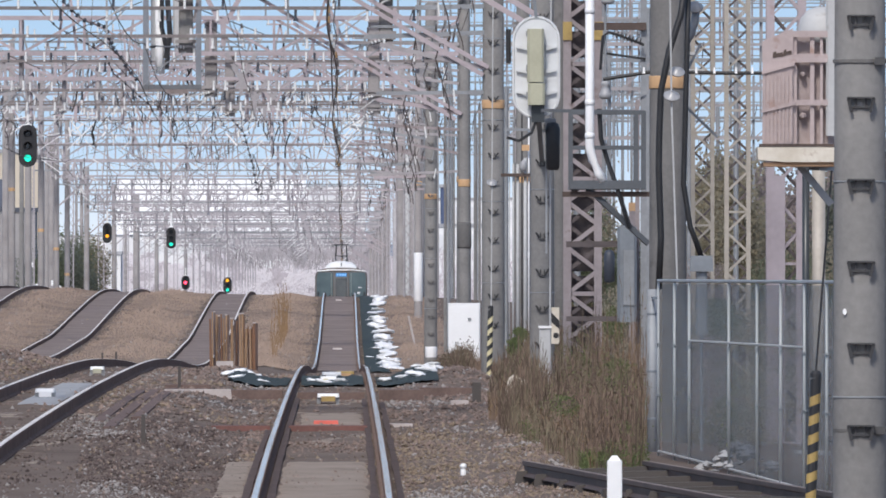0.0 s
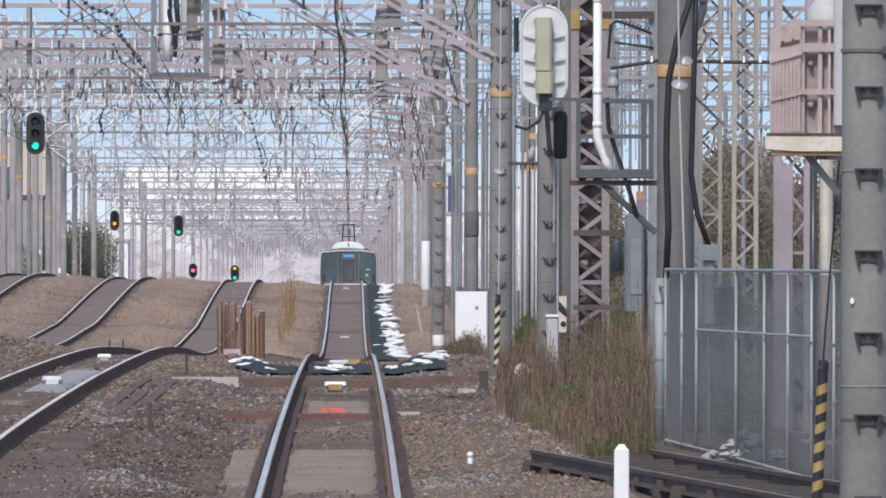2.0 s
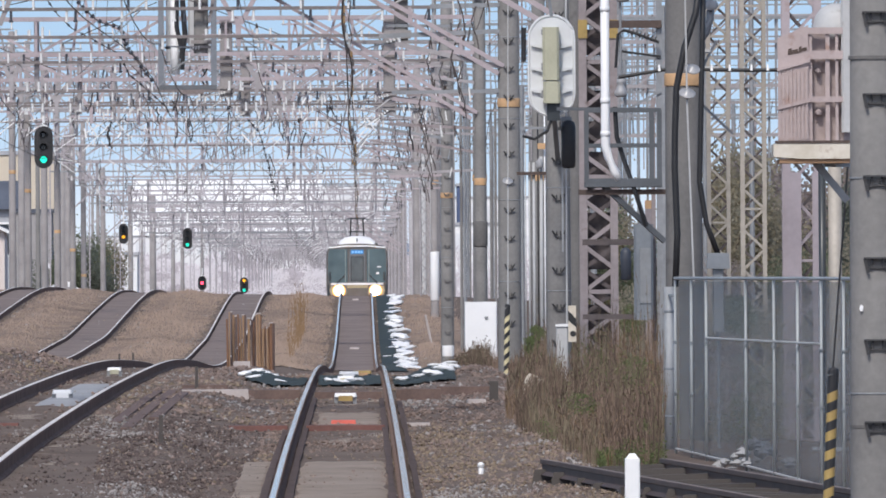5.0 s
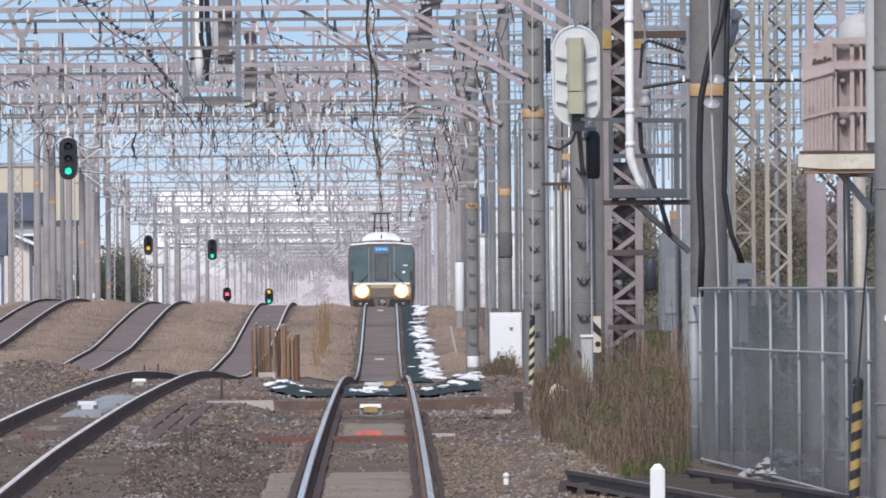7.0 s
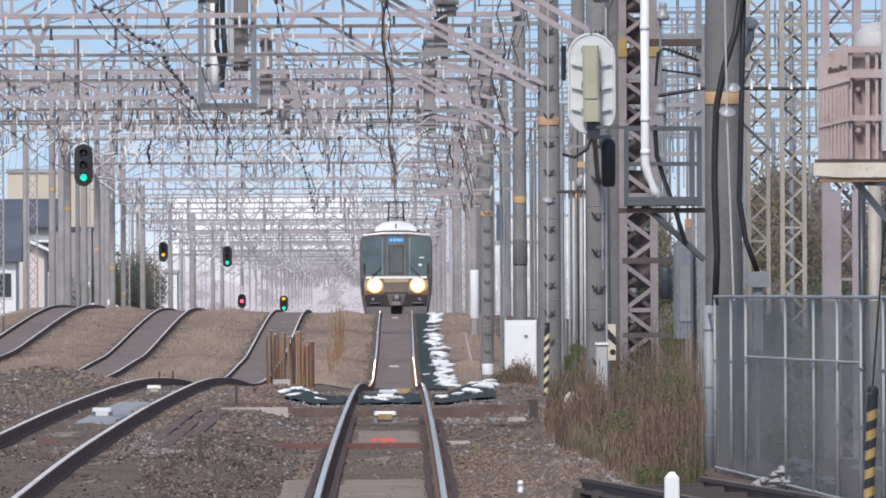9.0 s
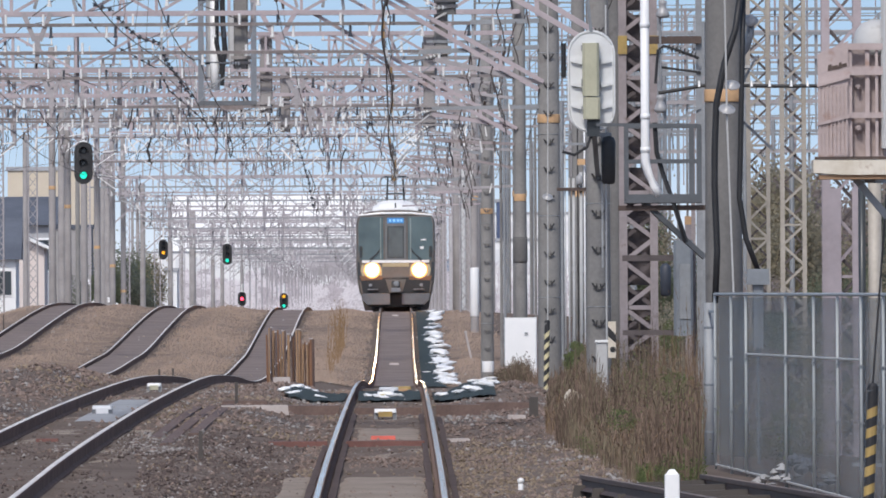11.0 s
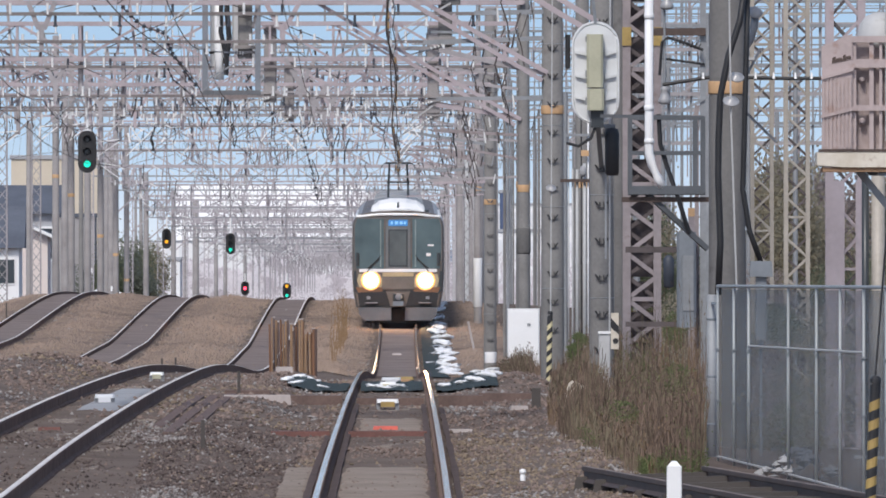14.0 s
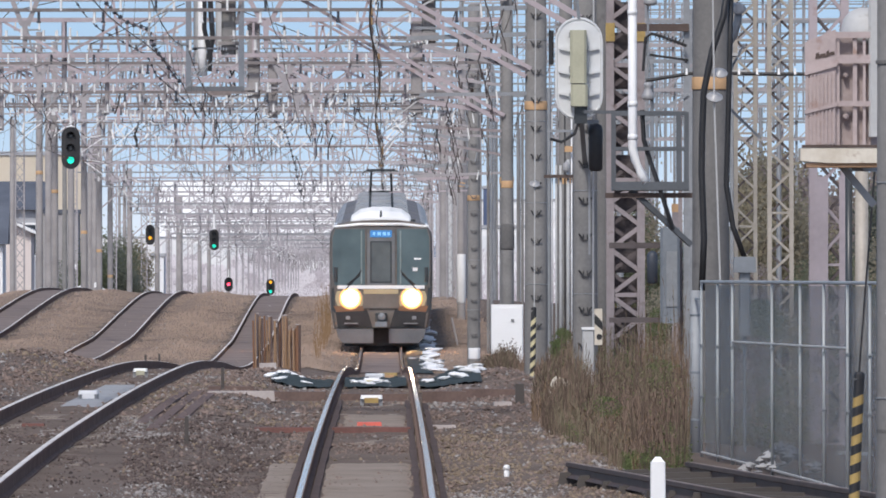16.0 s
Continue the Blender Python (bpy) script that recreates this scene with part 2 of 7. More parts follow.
M_PANE = glass("dark window glass", (0.05, 0.06, 0.07), 0.1)
M_BLUE = glow("blue lit display", (0.05, 0.20, 0.46), 0.5)
# Lamp face and the glare round it, both put into one glowing disc.
M_LAMPGLARE = lamp_glow("headlight with its glare halo", 0.33, (1.0, 0.90, 0.70), (1.0, 0.50, 0.15), 75.0)
M_BULB = glow("white hot headlight bulb", (1.0, 0.50, 0.20), 5000.0)
M_MAUVELEAF = mat("mauve brown autumn leaves", (0.45, 0.375, 0.335), (0.32, 0.265, 0.24), 0.8, scale=0.5, fine=5, bump=0, piece=0.35, spec=0.1)
leafy(M_MAUVELEAF)
M_GREENLAMP = glow("green lamp", (0.02, 0.80, 0.56), 1.3)
M_AMBERLAMP = glow("amber lamp", (1.0, 0.46, 0.03), 1.3)
M_REDLAMP = glow("red lamp", (1.0, 0.05, 0.10), 5.0)
M_WALLCREAM = mat("cream house wall", (0.70, 0.62, 0.50), (0.62, 0.54, 0.43), 0.85, scale=0.6, fine=8, bump=0.1)
M_WALLPINK = mat("pale pinkish render", (0.82, 0.73, 0.69), (0.74, 0.65, 0.61), 0.85, scale=0.6, fine=8, bump=0.1)
M_WALLWHITE = mat("white facade", (0.90, 0.90, 0.90), (0.84, 0.84, 0.85), 0.8, scale=0.3, fine=4, bump=0.1)
M_WALLGREY = mat("grey facade", (0.46, 0.47, 0.50), (0.38, 0.39, 0.42), 0.8, scale=0.3, fine=4, bump=0.1)
M_WALLDULL = mat("dull brown grey wall", (0.42, 0.40, 0.40), (0.33, 0.315, 0.31), 0.85, scale=0.5, fine=6, bump=0.1)
M_TILE = mat("slate blue roof", (0.13, 0.145, 0.18), (0.085, 0.095, 0.12), 0.7, scale=0.8, fine=10, bump=0.2)
M_BLUEWALL = mat("dark blue facade", (0.10, 0.14, 0.26), (0.08, 0.11, 0.2), 0.7, scale=0.3, fine=4)
# Panes are whitened to imitate haze over the distant buildings.
M_FARPANE = glass("far window glass whitened by haze", (0.78, 0.79, 0.81), 0.4)
# Distance haze is mixed into both colours of the far woods.
M_TWIG = mat("bare twigs paled with haze", (0.84, 0.80, 0.83), (0.50, 0.455, 0.485), 0.9, scale=0.3, fine=3, bump=0, piece=0.8)
M_TWIGDARK = mat("brush greyed with haze", (0.62, 0.57, 0.605), (0.36, 0.32, 0.345), 0.9, scale=0.3, fine=3, bump=0, piece=0.5)
M_SAND = mat("pale sandy dirt", (0.36, 0.30, 0.255), (0.25, 0.205, 0.172), 0.95, scale=0.6, fine=9, bump=0.5, spots=(0.13, 0.10, 0.08), spot_at=0.62, spec=0.05)
# The hills' blue is distance haze put into the base colour.
M_HILL = mat("wooded hills tinted with haze", (0.30, 0.36, 0.44), (0.24, 0.29, 0.36), 1.0, scale=0.01, fine=0.08, bump=0)


# ---- mesh tools ----
class Shape:
    """Collects corners and faces of one mesh."""

    def __init__(self):
        self.v, self.f, self.smooth = [], [], False

    def box(self, c, s, taper=1.0, yaw=0.0, bevel=0.0):
        """A box of size s about c; its top is taper times its bottom; with a bevel its upright edges are cut."""
        x, y, z = (k / 2 for k in s)
        b = min(bevel, x * 0.8, y * 0.8)
        ring = [(-x, -y), (x, -y), (x, y), (-x, y)] if not b else [
            (-x + b, -y), (x - b, -y), (x, -y + b), (x, y - b), (x - b, y), (-x + b, y), (-x, y - b), (-x, -y + b)]
        self.prism(ring, c[2] - z, c[2] + z, (c[0], c[1]), taper, yaw)
        return self

    def prism(self, ring, z0, z1, at=(0, 0), taper=1.0, yaw=0.0):
        k, n = len(self.v), len(ring)
        cs, sn = math.cos(yaw), math.sin(yaw)
        for z, q in ((z0, 1.0), (z1, taper)):
            for px, py in ring:
                self.v.append((at[0] + q * (px * cs - py * sn), at[1] + q * (px * sn + py * cs), z))
        self.f.append(tuple(range(k + n - 1, k - 1, -1)))
        self.f.append(tuple(range(k + n, k + 2 * n)))
        for i in range(n):
            j = (i + 1) % n
            self.f.append((k + i, k + j, k + n + j, k + n + i))
        return self

    def bar(self, p, q, r, sides=4, r2=None):
        """A bar from p to q, of half width r (r2 at its end)."""
        p, q = Vector(p), Vector(q)
        d = q - p
        if d.length < 1e-6:
            return self
        d.normalize()
        u = d.cross(Vector((0, 0, 1)) if abs(d.z) < 0.95 else Vector((1, 0, 0))).normalized()
        w = d.cross(u)
        k = len(self.v)
        r2 = r if r2 is None else r2
        for e, rr in ((p, r), (q, r2)):
            for i in range(sides):
                a = 2 * math.pi * (i + 0.5) / sides
                g = rr * (1.4142 if sides == 4 else 1.0)
                self.v.append(tuple(e + u * (math.cos(a) * g) + w * (math.sin(a) * g)))
        self.f.append(tuple(range(k, k + sides)))
        self.f.append(tuple(range(k + 2 * sides - 1, k + sides - 1, -1)))
        for i in range(sides):
            j = (i + 1) % sides
            self.f.append((k + i, k + sides + i, k + sides + j, k + j))
        return self

    def tube(self, pts, r, sides=5):
        """A tube through the points."""
        pts = [Vector(p) for p in pts]
        k, n = len(self.v), len(pts)
        for i, p in enumerate(pts):
            d = (pts[min(i + 1, n - 1)] - pts[max(i - 1, 0)]).normalized()
            u = d.cross(Vector((0, 0, 1)) if abs(d.z) < 0.9 else Vector((0, 1, 0))).normalized()
            w = d.cross(u)
            for s in range(sides):
                a = 2 * math.pi * s / sides
                self.v.append(tuple(p + (u * math.cos(a) + w * math.sin(a)) * r))
        for i in range(n - 1):
            for s in range(sides):
                t = (s + 1) % sides
                a = k + i * sides
                self.f.append((a + s, a + t, a + sides + t, a + sides + s))
        self.f.append(tuple(range(k + sides - 1, k - 1, -1)))
        self.f.append(tuple(range(k + (n - 1) * sides, k + n * sides)))
        return self

    def lathe(self, c, rings, sides=16, axis="z"):
        """Rings of (radius, height) turned about an axis through c."""
        k = len(self.v)
        for r, h in rings:
            for s in range(sides):
                a = 2 * math.pi * s / sides
                x, y = r * math.cos(a), r * math.sin(a)
                v = {"z": (x, y, h), "y": (x, h, y), "x": (h, x, y)}[axis]
                self.v.append((c[0] + v[0], c[1] + v[1], c[2] + v[2]))
        for i in range(len(rings) - 1):
            for s in range(sides):
                t = (s + 1) % sides
                a = k + i * sides
                self.f.append((a + s, a + t, a + sides + t, a + sides + s))
        self.f.append(tuple(range(k + sides - 1, k - 1, -1)))
        self.f.append(tuple(range(k + (len(rings) - 1) * sides, k + len(rings) * sides)))
        return self

    def slab(self, ring, y0, y1):
        """A plate cut to an outline in x and z, from y0 to y1."""
        k, n = len(self.v), len(ring)
        for y in (y0, y1):
            self.v += [(x, y, z) for x, z in ring]
        self.f.append(tuple(range(k, k + n)))
        self.f.append(tuple(range(k + 2 * n - 1, k + n - 1, -1)))
        for i in range(n):
            j = (i + 1) % n
            self.f.append((k + i, k + n + i, k + n + j, k + j))
        return self

    def blob(self, c, s, rng, rough=0.25):
        """A small uneven lump of eight faces."""
        k = len(self.v)
        for d in ((1, 0, 0), (0, 1, 0), (-1, 0, 0), (0, -1, 0), (0, 0, 1), (0, 0, -1)):
            self.v.append(tuple(c[i] + s[i] * (d[i] * (1 + rng.uniform(-rough, rough)) + rng.uniform(-rough, rough)) for i in range(3)))
        for i in range(4):
            j = (i + 1) % 4
            self.f += [(k + i, k + j, k + 4), (k + j, k + i, k + 5)]
        return self

    def leaf(self, p, d, w, up=None):
        """A leaf or blade: a thin bent strip from p along d."""
        p, d = Vector(p), Vector(d)
        u = d.cross(up or Vector((0.3, 1, 0.2))).normalized() * w
        k = len(self.v)
        m = p + d * 0.55
        self.v += [tuple(p - u * 0.4), tuple(p + u * 0.4), tuple(m + u), tuple(m - u), tuple(p + d)]
        self.f += [(k, k + 1, k + 2, k + 3), (k + 3, k + 2, k + 4)]
        return self

    def mesh(self, name, material, smooth=False):
        me = bpy.data.meshes.new(name)
        me.from_pydata(self.v, [], self.f)
        me.materials.append(material)
        if smooth:
            me.polygons.foreach_set("use_smooth", [True] * len(me.polygons))
        me.update()
        return me


def part(name, shape, material, parent, label="", at=None, smooth=False):
    """One mesh object under a thing or under a part."""
    ob = new(name, shape if isinstance(shape, bpy.types.Mesh) else shape.mesh(name, material, smooth))
    ob.parent = parent
    if at is not None:
        ob.matrix_basis = at if isinstance(at, Matrix) else Matrix.Translation(at)
    return tagged(ob, label)


def thing(name, x, y, z, label, category, group="", yaw=0.0):
    """An Empty at a thing's base."""
    ob = new(name)
    ob.empty_display_size = 0.2
    ob.matrix_basis = pose(x, y, z, 0, 0, yaw)
    return tagged(ob, label, category, group)


def structure(name, shape, material, label="", category="", kind="structure", smooth=False):
    return tagged(new(name, shape.mesh(name, material, smooth)), label, category, "", kind)


# ---- the line's rise and fall: height of the rail tops along the way ----
KNOTS = [(-100, -0.35), (60, -0.33), (100, -0.14), (124.5, 0.0), (145, 0.125), (167, 0.205), (196, 0.27), (237, 0.285), (262, 0.225), (300, 0.0), (345, -0.36),
         (388, -0.46), (428, -0.25), (446, -0.12), (490, 0.50), (519, 0.88), (540, 1.06), (560, 1.08), (580, 0.98), (610, 0.62), (701, -0.35), (766, -0.97),
         (844, -1.58), (950, -2.1), (1150, -2.5), (1600, -2.8), (6000, -2.8)]


def rise(y):
    """Smooth curve through the knots."""
    if y <= KNOTS[0][0]:
        return KNOTS[0][1]
    for i in range(len(KNOTS) - 1):
        if y <= KNOTS[i + 1][0]:
            break
    else:
        return KNOTS[-1][1]

    def slope(j):
        a, b = KNOTS[max(j - 1, 0)], KNOTS[min(j + 1, len(KNOTS) - 1)]
        return (b[1] - a[1]) / (b[0] - a[0])
    (ya, za), (yb, zb) = KNOTS[i], KNOTS[i + 1]
    h = yb - ya
    t = (y - ya) / h
    return (za * (1 + 2 * t) * (1 - t) ** 2 + slope(i) * h * t * (1 - t) ** 2 + zb * t * t * (3 - 2 * t) + slope(i + 1) * h * t * t * (t - 1))


TRACKS = [(0.0, 0.0), (-3.67, 0.13), (-8.0, 0.12), (-11.9, 0.14)]


def track_x(tx, y):
    """The second track bends a little away beyond the near rise."""
    return tx - 0.2 * min(1, max(0, (y - 260) / 130)) if tx == -3.67 else tx


def lift(x, y):
    """How much higher than the main track the bed lies towards the left, near and beyond."""
    far = float(np.interp(-x, (0, 3.87, 8.2, 11.95, 14.0), (0.0, 0.06, 0.15, 0.28, 0.30)))
    near = 0.13 * min(1, max(0, (-1.2 - x) / 1.6))
    k = min(1, max(0, (y - 260) / 140))
    return near * (1 - k) + far * k


def ground_z(x, y):
    """Height of the ground: ballast between and beside the tracks, falling away on both sides."""
    z = rise(y) - 0.16
    z += lift(x, y)
    heap = abs(x + 5.75)
    if heap < 1.1 and 150 < y < 330:
        z += 0.30 * math.cos(heap / 1.1 * math.pi / 2) * math.sin(math.pi * (y - 150) / 180) ** 2
    if 0.9 < x < 2.7 and 220 < y < 256:
        z += 0.20 * math.sin(math.pi * (x - 0.9) / 1.8) * math.sin(math.pi * (y - 220) / 36)
    if x < -13.2:
        z -= min(1.2, (-13.2 - x) * 0.25)
    if x > 1.7:
        z += 0.06 * min(1, (x - 1.7) / 0.5) - 0.35 * min(1, max(0, (x - 2.2) / 6))
    if x < -2.0:
        z += 0.03 * min(1, (-2.0 - x) / 0.6) * min(1, max(0, (y - 330) / 30))
    gap = min(abs(x - (a + b) / 2) for a, b in ((0.0, -3.67), (-3.87, -8.2), (-8.2, -11.95)))
    if gap < 0.8 and y > 110:
        z += 0.10 * math.cos(gap / 0.8 * math.pi / 2) ** 2
    return z


def build_ground():
    ys = list(np.arange(-80, 110, 10)) + list(np.arange(110, 700, 2.5)) + list(np.arange(700, 1200, 20)) + [1300, 1500, 2000, 3000, 4000, 4900]
    xs = [-3000, -800, -200, -60, -30, -20, -16] + list(np.arange(-14, 4.01, 0.25)) + [4.5, 5, 6, 8, 12, 20, 40, 100, 400, 1500, 3000]
    s, rng = Shape(), random.Random(3)
    for y in ys:
        for x in xs:
            s.v.append((x, y, ground_z(x, y) + (rng.uniform(-0.012, 0.012) if -14 < x < 4.2 else 0)))
    n = len(xs)
    for j in range(len(ys) - 1):
        for i in range(n - 1):
            a = j * n + i
            s.f.append((a, a + 1, a + n + 1, a + n))
    structure("ground", s, M_SOIL, "brown stony railway ground with ballast and dirt", "ground", smooth=True)



def build_banks():
    """Strips of dry earth between the tracks on the far slope."""
    rng = random.Random(19)
    ys = list(np.arange(372, 566, 3.0))
    for x0, x1 in ((-3.1, -0.8), (-7.2, -4.6), (-11.1, -8.75), (-13.6, -12.65), (1.35, 3.4)):
        s, k = Shape(), 0
        xs = np.linspace(x0, x1, 8)
        for y in ys:
            for i, x in enumerate(xs):
                e = rng.uniform(-0.1, 0.1) if i in (0, 7) else 0.0
                s.v.append((x + e, y, ground_z(x + e, y) + (0.018 if 0 < i < 7 else 0.0) + rng.uniform(-0.006, 0.006)))
        for j in range(len(ys) - 1):
            s.f += [(k + 8 * j + i, k + 8 * j + i + 1, k + 8 * j + i + 9, k + 8 * j + i + 8) for i in range(7)]
        structure("dry_bank", s, M_BANK, "dry brown earth bank beside the tracks on the slope", "bank", smooth=True)


def scatter_stones():
    rng = random.Random(11)
    brown, grey, ochre, dark = Shape(), Shape(), Shape(), Shape()
    for x0, x1, y0, y1, count, size in ((-4.6, 2.6, 110, 135, 42000, 0.0082), (-4.8, 2.8, 135, 170, 32000, 0.0102), (-5.2, 2.9, 170, 262, 21000, 0.014), (-10.0, -4.8, 205, 330, 12000, 0.018), (-13.5, 2.4, 370, 545, 15000, 0.016)):
        for _ in range(count):
            x, y = rng.uniform(x0, x1), rng.uniform(y0, y1)
            if any(0.5 < abs(x - track_x(tx, y)) < 0.66 for tx, _ in TRACKS):
                continue
            inside = any(abs(x - track_x(tx, y)) < 0.5 for tx, _ in TRACKS)
            if y < 168 and -3.15 < x < -2.2 - 0.02 * (y - 110) + 0.5 and rng.random() < 0.75:
                continue
            patch = noise.noise(Vector((x * 0.5, y * 0.09, 3.0)))
            bare = noise.noise(Vector((x * 0.25 + 9, y * 0.11, 7.0)))
            if inside and ((y > 300 and (x > -2 or rng.random() < 0.4)) or (bare > -0.12 and rng.random() < 0.8) or rng.random() < 0.3):
                continue
            k = size * rng.choice((0.5, 0.6, 0.7, 0.8, 1.0, 1.2, 1.9)) * rng.uniform(0.8, 1.2)
            patch += 0.12 if x > 0.7 else 0.0
            s = grey if patch > 0.25 and rng.random() < 0.55 or rng.random() < 0.06 else brown
            if s is brown and patch < -0.12 and rng.random() < 0.5:
                s = ochre
            if s is brown and x > 0.7 and y < 178 and rng.random() < 0.5:
                s = ochre
            if x < -0.9 and y < 176 and s is not grey and rng.random() < 0.82:
                s = dark
            if y > 330 and s is brown:
                s = ochre
            s.blob((x, y, ground_z(x, y) + k * 0.35), (k * 1.1, k * 1.1, k), rng, 0.34)
    structure("ballast_stones", brown, M_STONE, "loose brown ballast stones beside the rails", "ballast", "stuff")
    structure("dark_ballast", dark, M_STONEDARK, "dark oily ballast stones beside the parallel track", "ballast", "stuff")
    structure("ochre_ballast", ochre, M_STONEOCHRE, "patches of rusty ochre ballast stones", "ballast", "stuff")
    structure("grey_ballast", grey, M_STONEGREY, "patches of loose grey ballast stones", "ballast", "stuff")


def build_tracks():
    for i, (tx, dz) in enumerate(TRACKS):
        t = tagged(new("railway_track"), ("main " if i == 0 else "parallel ") + "railway track with rusty rails, bright worn on top, in brown ballast", "railway track", "parallel tracks", "structure")
        ys = list(np.arange(-80, 110, 10)) + list(np.arange(110, 660, 3)) + list(np.arange(660, 1300, 20))
        for side in (-1, 1):
            x = side * 0.566
            web, head = Shape(), Shape()
            for s, ring in ((web, [(-0.062, -0.155), (0.062, -0.155), (0.058, -0.14), (0.028, -0.122), (0.028, -0.05), (0.033, -0.042), (0.034, -0.006), (-0.034, -0.006),
                                   (-0.033, -0.042), (-0.028, -0.05), (-0.028, -0.122), (-0.058, -0.14)]),
                            (head, [(-0.027, -0.009), (0.027, -0.009), (0.026, -0.002), (0.022, 0.0), (-0.022, 0.0), (-0.026, -0.002)])):
                n = len(ring)
                for y in ys:
                    z, cx = rise(y) + lift(tx, y), track_x(tx, y) + x
                    s.v += [(cx + a, y, z + b) for a, b in ring]
                for j in range(len(ys) - 1):
                    for k in range(n):
                        m = (k + 1) % n
                        s.f.append((j * n + k, j * n + m, (j + 1) * n + m, (j + 1) * n + k))
                s.f.append(tuple(range(n - 1, -1, -1)))
            rail = part("rail", web, M_RAIL, t)
            part("rail_head", head, M_RAILTOP if i == 0 else M_RAILDULL, rail, "bright worn running surface" if i == 0 else "dull worn running surface")
        bed, rng = Shape(), random.Random(i)
        ys = list(np.arange(372, 566, 3.0))
        for y in ys:
            for u in (-0.5, -0.25, 0.0, 0.25, 0.5):
                x = track_x(tx, y) + u
                bed.v.append((x, y, ground_z(x, y) + 0.022 + rng.uniform(-0.006, 0.006)))
        for j in range(len(ys) - 1):
            bed.f += [(5 * j + k, 5 * j + k + 1, 5 * j + k + 6, 5 * j + k + 5) for k in range(4)]
        part("track_bed", bed, M_BED, t, "trodden mauve brown ballast between the rails", smooth=True)
        if i < 2:
            me = Shape().box((0, 0, 0), (2.0, 0.22, 0.14), 0.92).mesh("sleeper", M_SLEEPER)
            y = 116.0 if i == 0 else 140.0
            while y < (236 if i == 0 else 250):
                part("sleeper", me, None, t, at=(tx, y, rise(y) + lift(tx, y) - 0.236))
                y += 0.62


# ---- overhead line ----
def portal_beam(x0, x1, depth, step, r):
    """A lattice beam: two chords, posts and slanting bars on two faces."""
    s = Shape()
    n = max(2, round((x1 - x0) / step))
    for yy in (-0.22, 0.22):
        s.bar((x0, yy, 0), (x1, yy, 0), r), s.bar((x0, yy, depth), (x1, yy, depth), r)
        for i in range(n):
            a, b = x0 + (x1 - x0) * i / n, x0 + (x1 - x0) * (i + 1) / n
            s.bar((a, yy, 0), (a, yy, depth), r * 0.6)
            if yy > 0 and i % 3:
                continue
            if (i + (yy > 0)) % 2:
                s.bar((a, yy, 0), (b, yy, depth), r * 0.62)
            else:
                s.bar((a, yy, depth), (b, yy, 0), r * 0.62)
    for i in range(n + 1):
        a = x0 + (x1 - x0) * i / n
        s.bar((a, -0.22, 0), (a, 0.22, 0), r * 0.5), s.bar((a, -0.22, depth), (a, 0.22, depth), r * 0.5)
    return s


def insulator(s, p, q, r=0.07, n=5):
    """A stack of porcelain discs from p to q."""
    p, q = Vector(p), Vector(q)
    d = (q - p) / (2 * n + 1)
    s.bar(p, q, r * 0.28, 6)
    for i in range(n):
        s.bar(p + d * (2 * i + 1), p + d * (2 * i + 1.9), r, 8, r * 0.55)


M_GREYPINK = mat("grey mauve steel paint", (0.45, 0.42, 0.43), (0.30, 0.28, 0.285), 0.6, 0.1, scale=1.2, fine=14, spots=(0.30, 0.22, 0.19), spot_at=0.66)
M_RAILBROWN = mat("dark brown grey rail steel", (0.27, 0.24, 0.235), (0.16, 0.14, 0.137), 0.7, 0.1, scale=1.5, fine=14)
M_BRASS = mat("tarnished brass", (0.42, 0.27, 0.12), (0.25, 0.15, 0.07), 0.45, 0.4, scale=3, fine=20)
# Lighter copy of the dark step iron, faded as by haze on distant poles.
M_HAZEIRON = mat("step iron paled with haze", (0.17, 0.165, 0.165), (0.11, 0.107, 0.107), 0.6, 0.2, scale=3, fine=20)
M_STEPIRON = mat("dark step iron", (0.085, 0.083, 0.085), (0.05, 0.05, 0.052), 0.6, 0.3, scale=3, fine=20)
# Paler than the near portals' paint to imitate distance haze.
M_HAZESTEEL = mat("portal steel paled with haze", (0.53, 0.49, 0.515), (0.38, 0.35, 0.37), 0.6, 0.1, scale=1.2, fine=14)
X_LEFT = -14.3
# right-hand columns that do not stand on the common line
COLUMN_X = {188: 2.68, 238: 2.56, 288: 2.50, 338: 2.89, 388: 2.43, 438: 2.72, 488: 2.60, 538: 2.50, 588: 2.42, 638: 2.55, 688: 2.7}
LATTICE = (538, 638, 738, 788, 888, 988, 1095, 1210)
SPANS = [188, 238, 288, 338, 388, 438, 488, 538, 588, 638, 688, 738, 788, 838, 888, 938, 988, 1040, 1095, 1150, 1210, 1280, 1360]
BEAM_H = 7.25


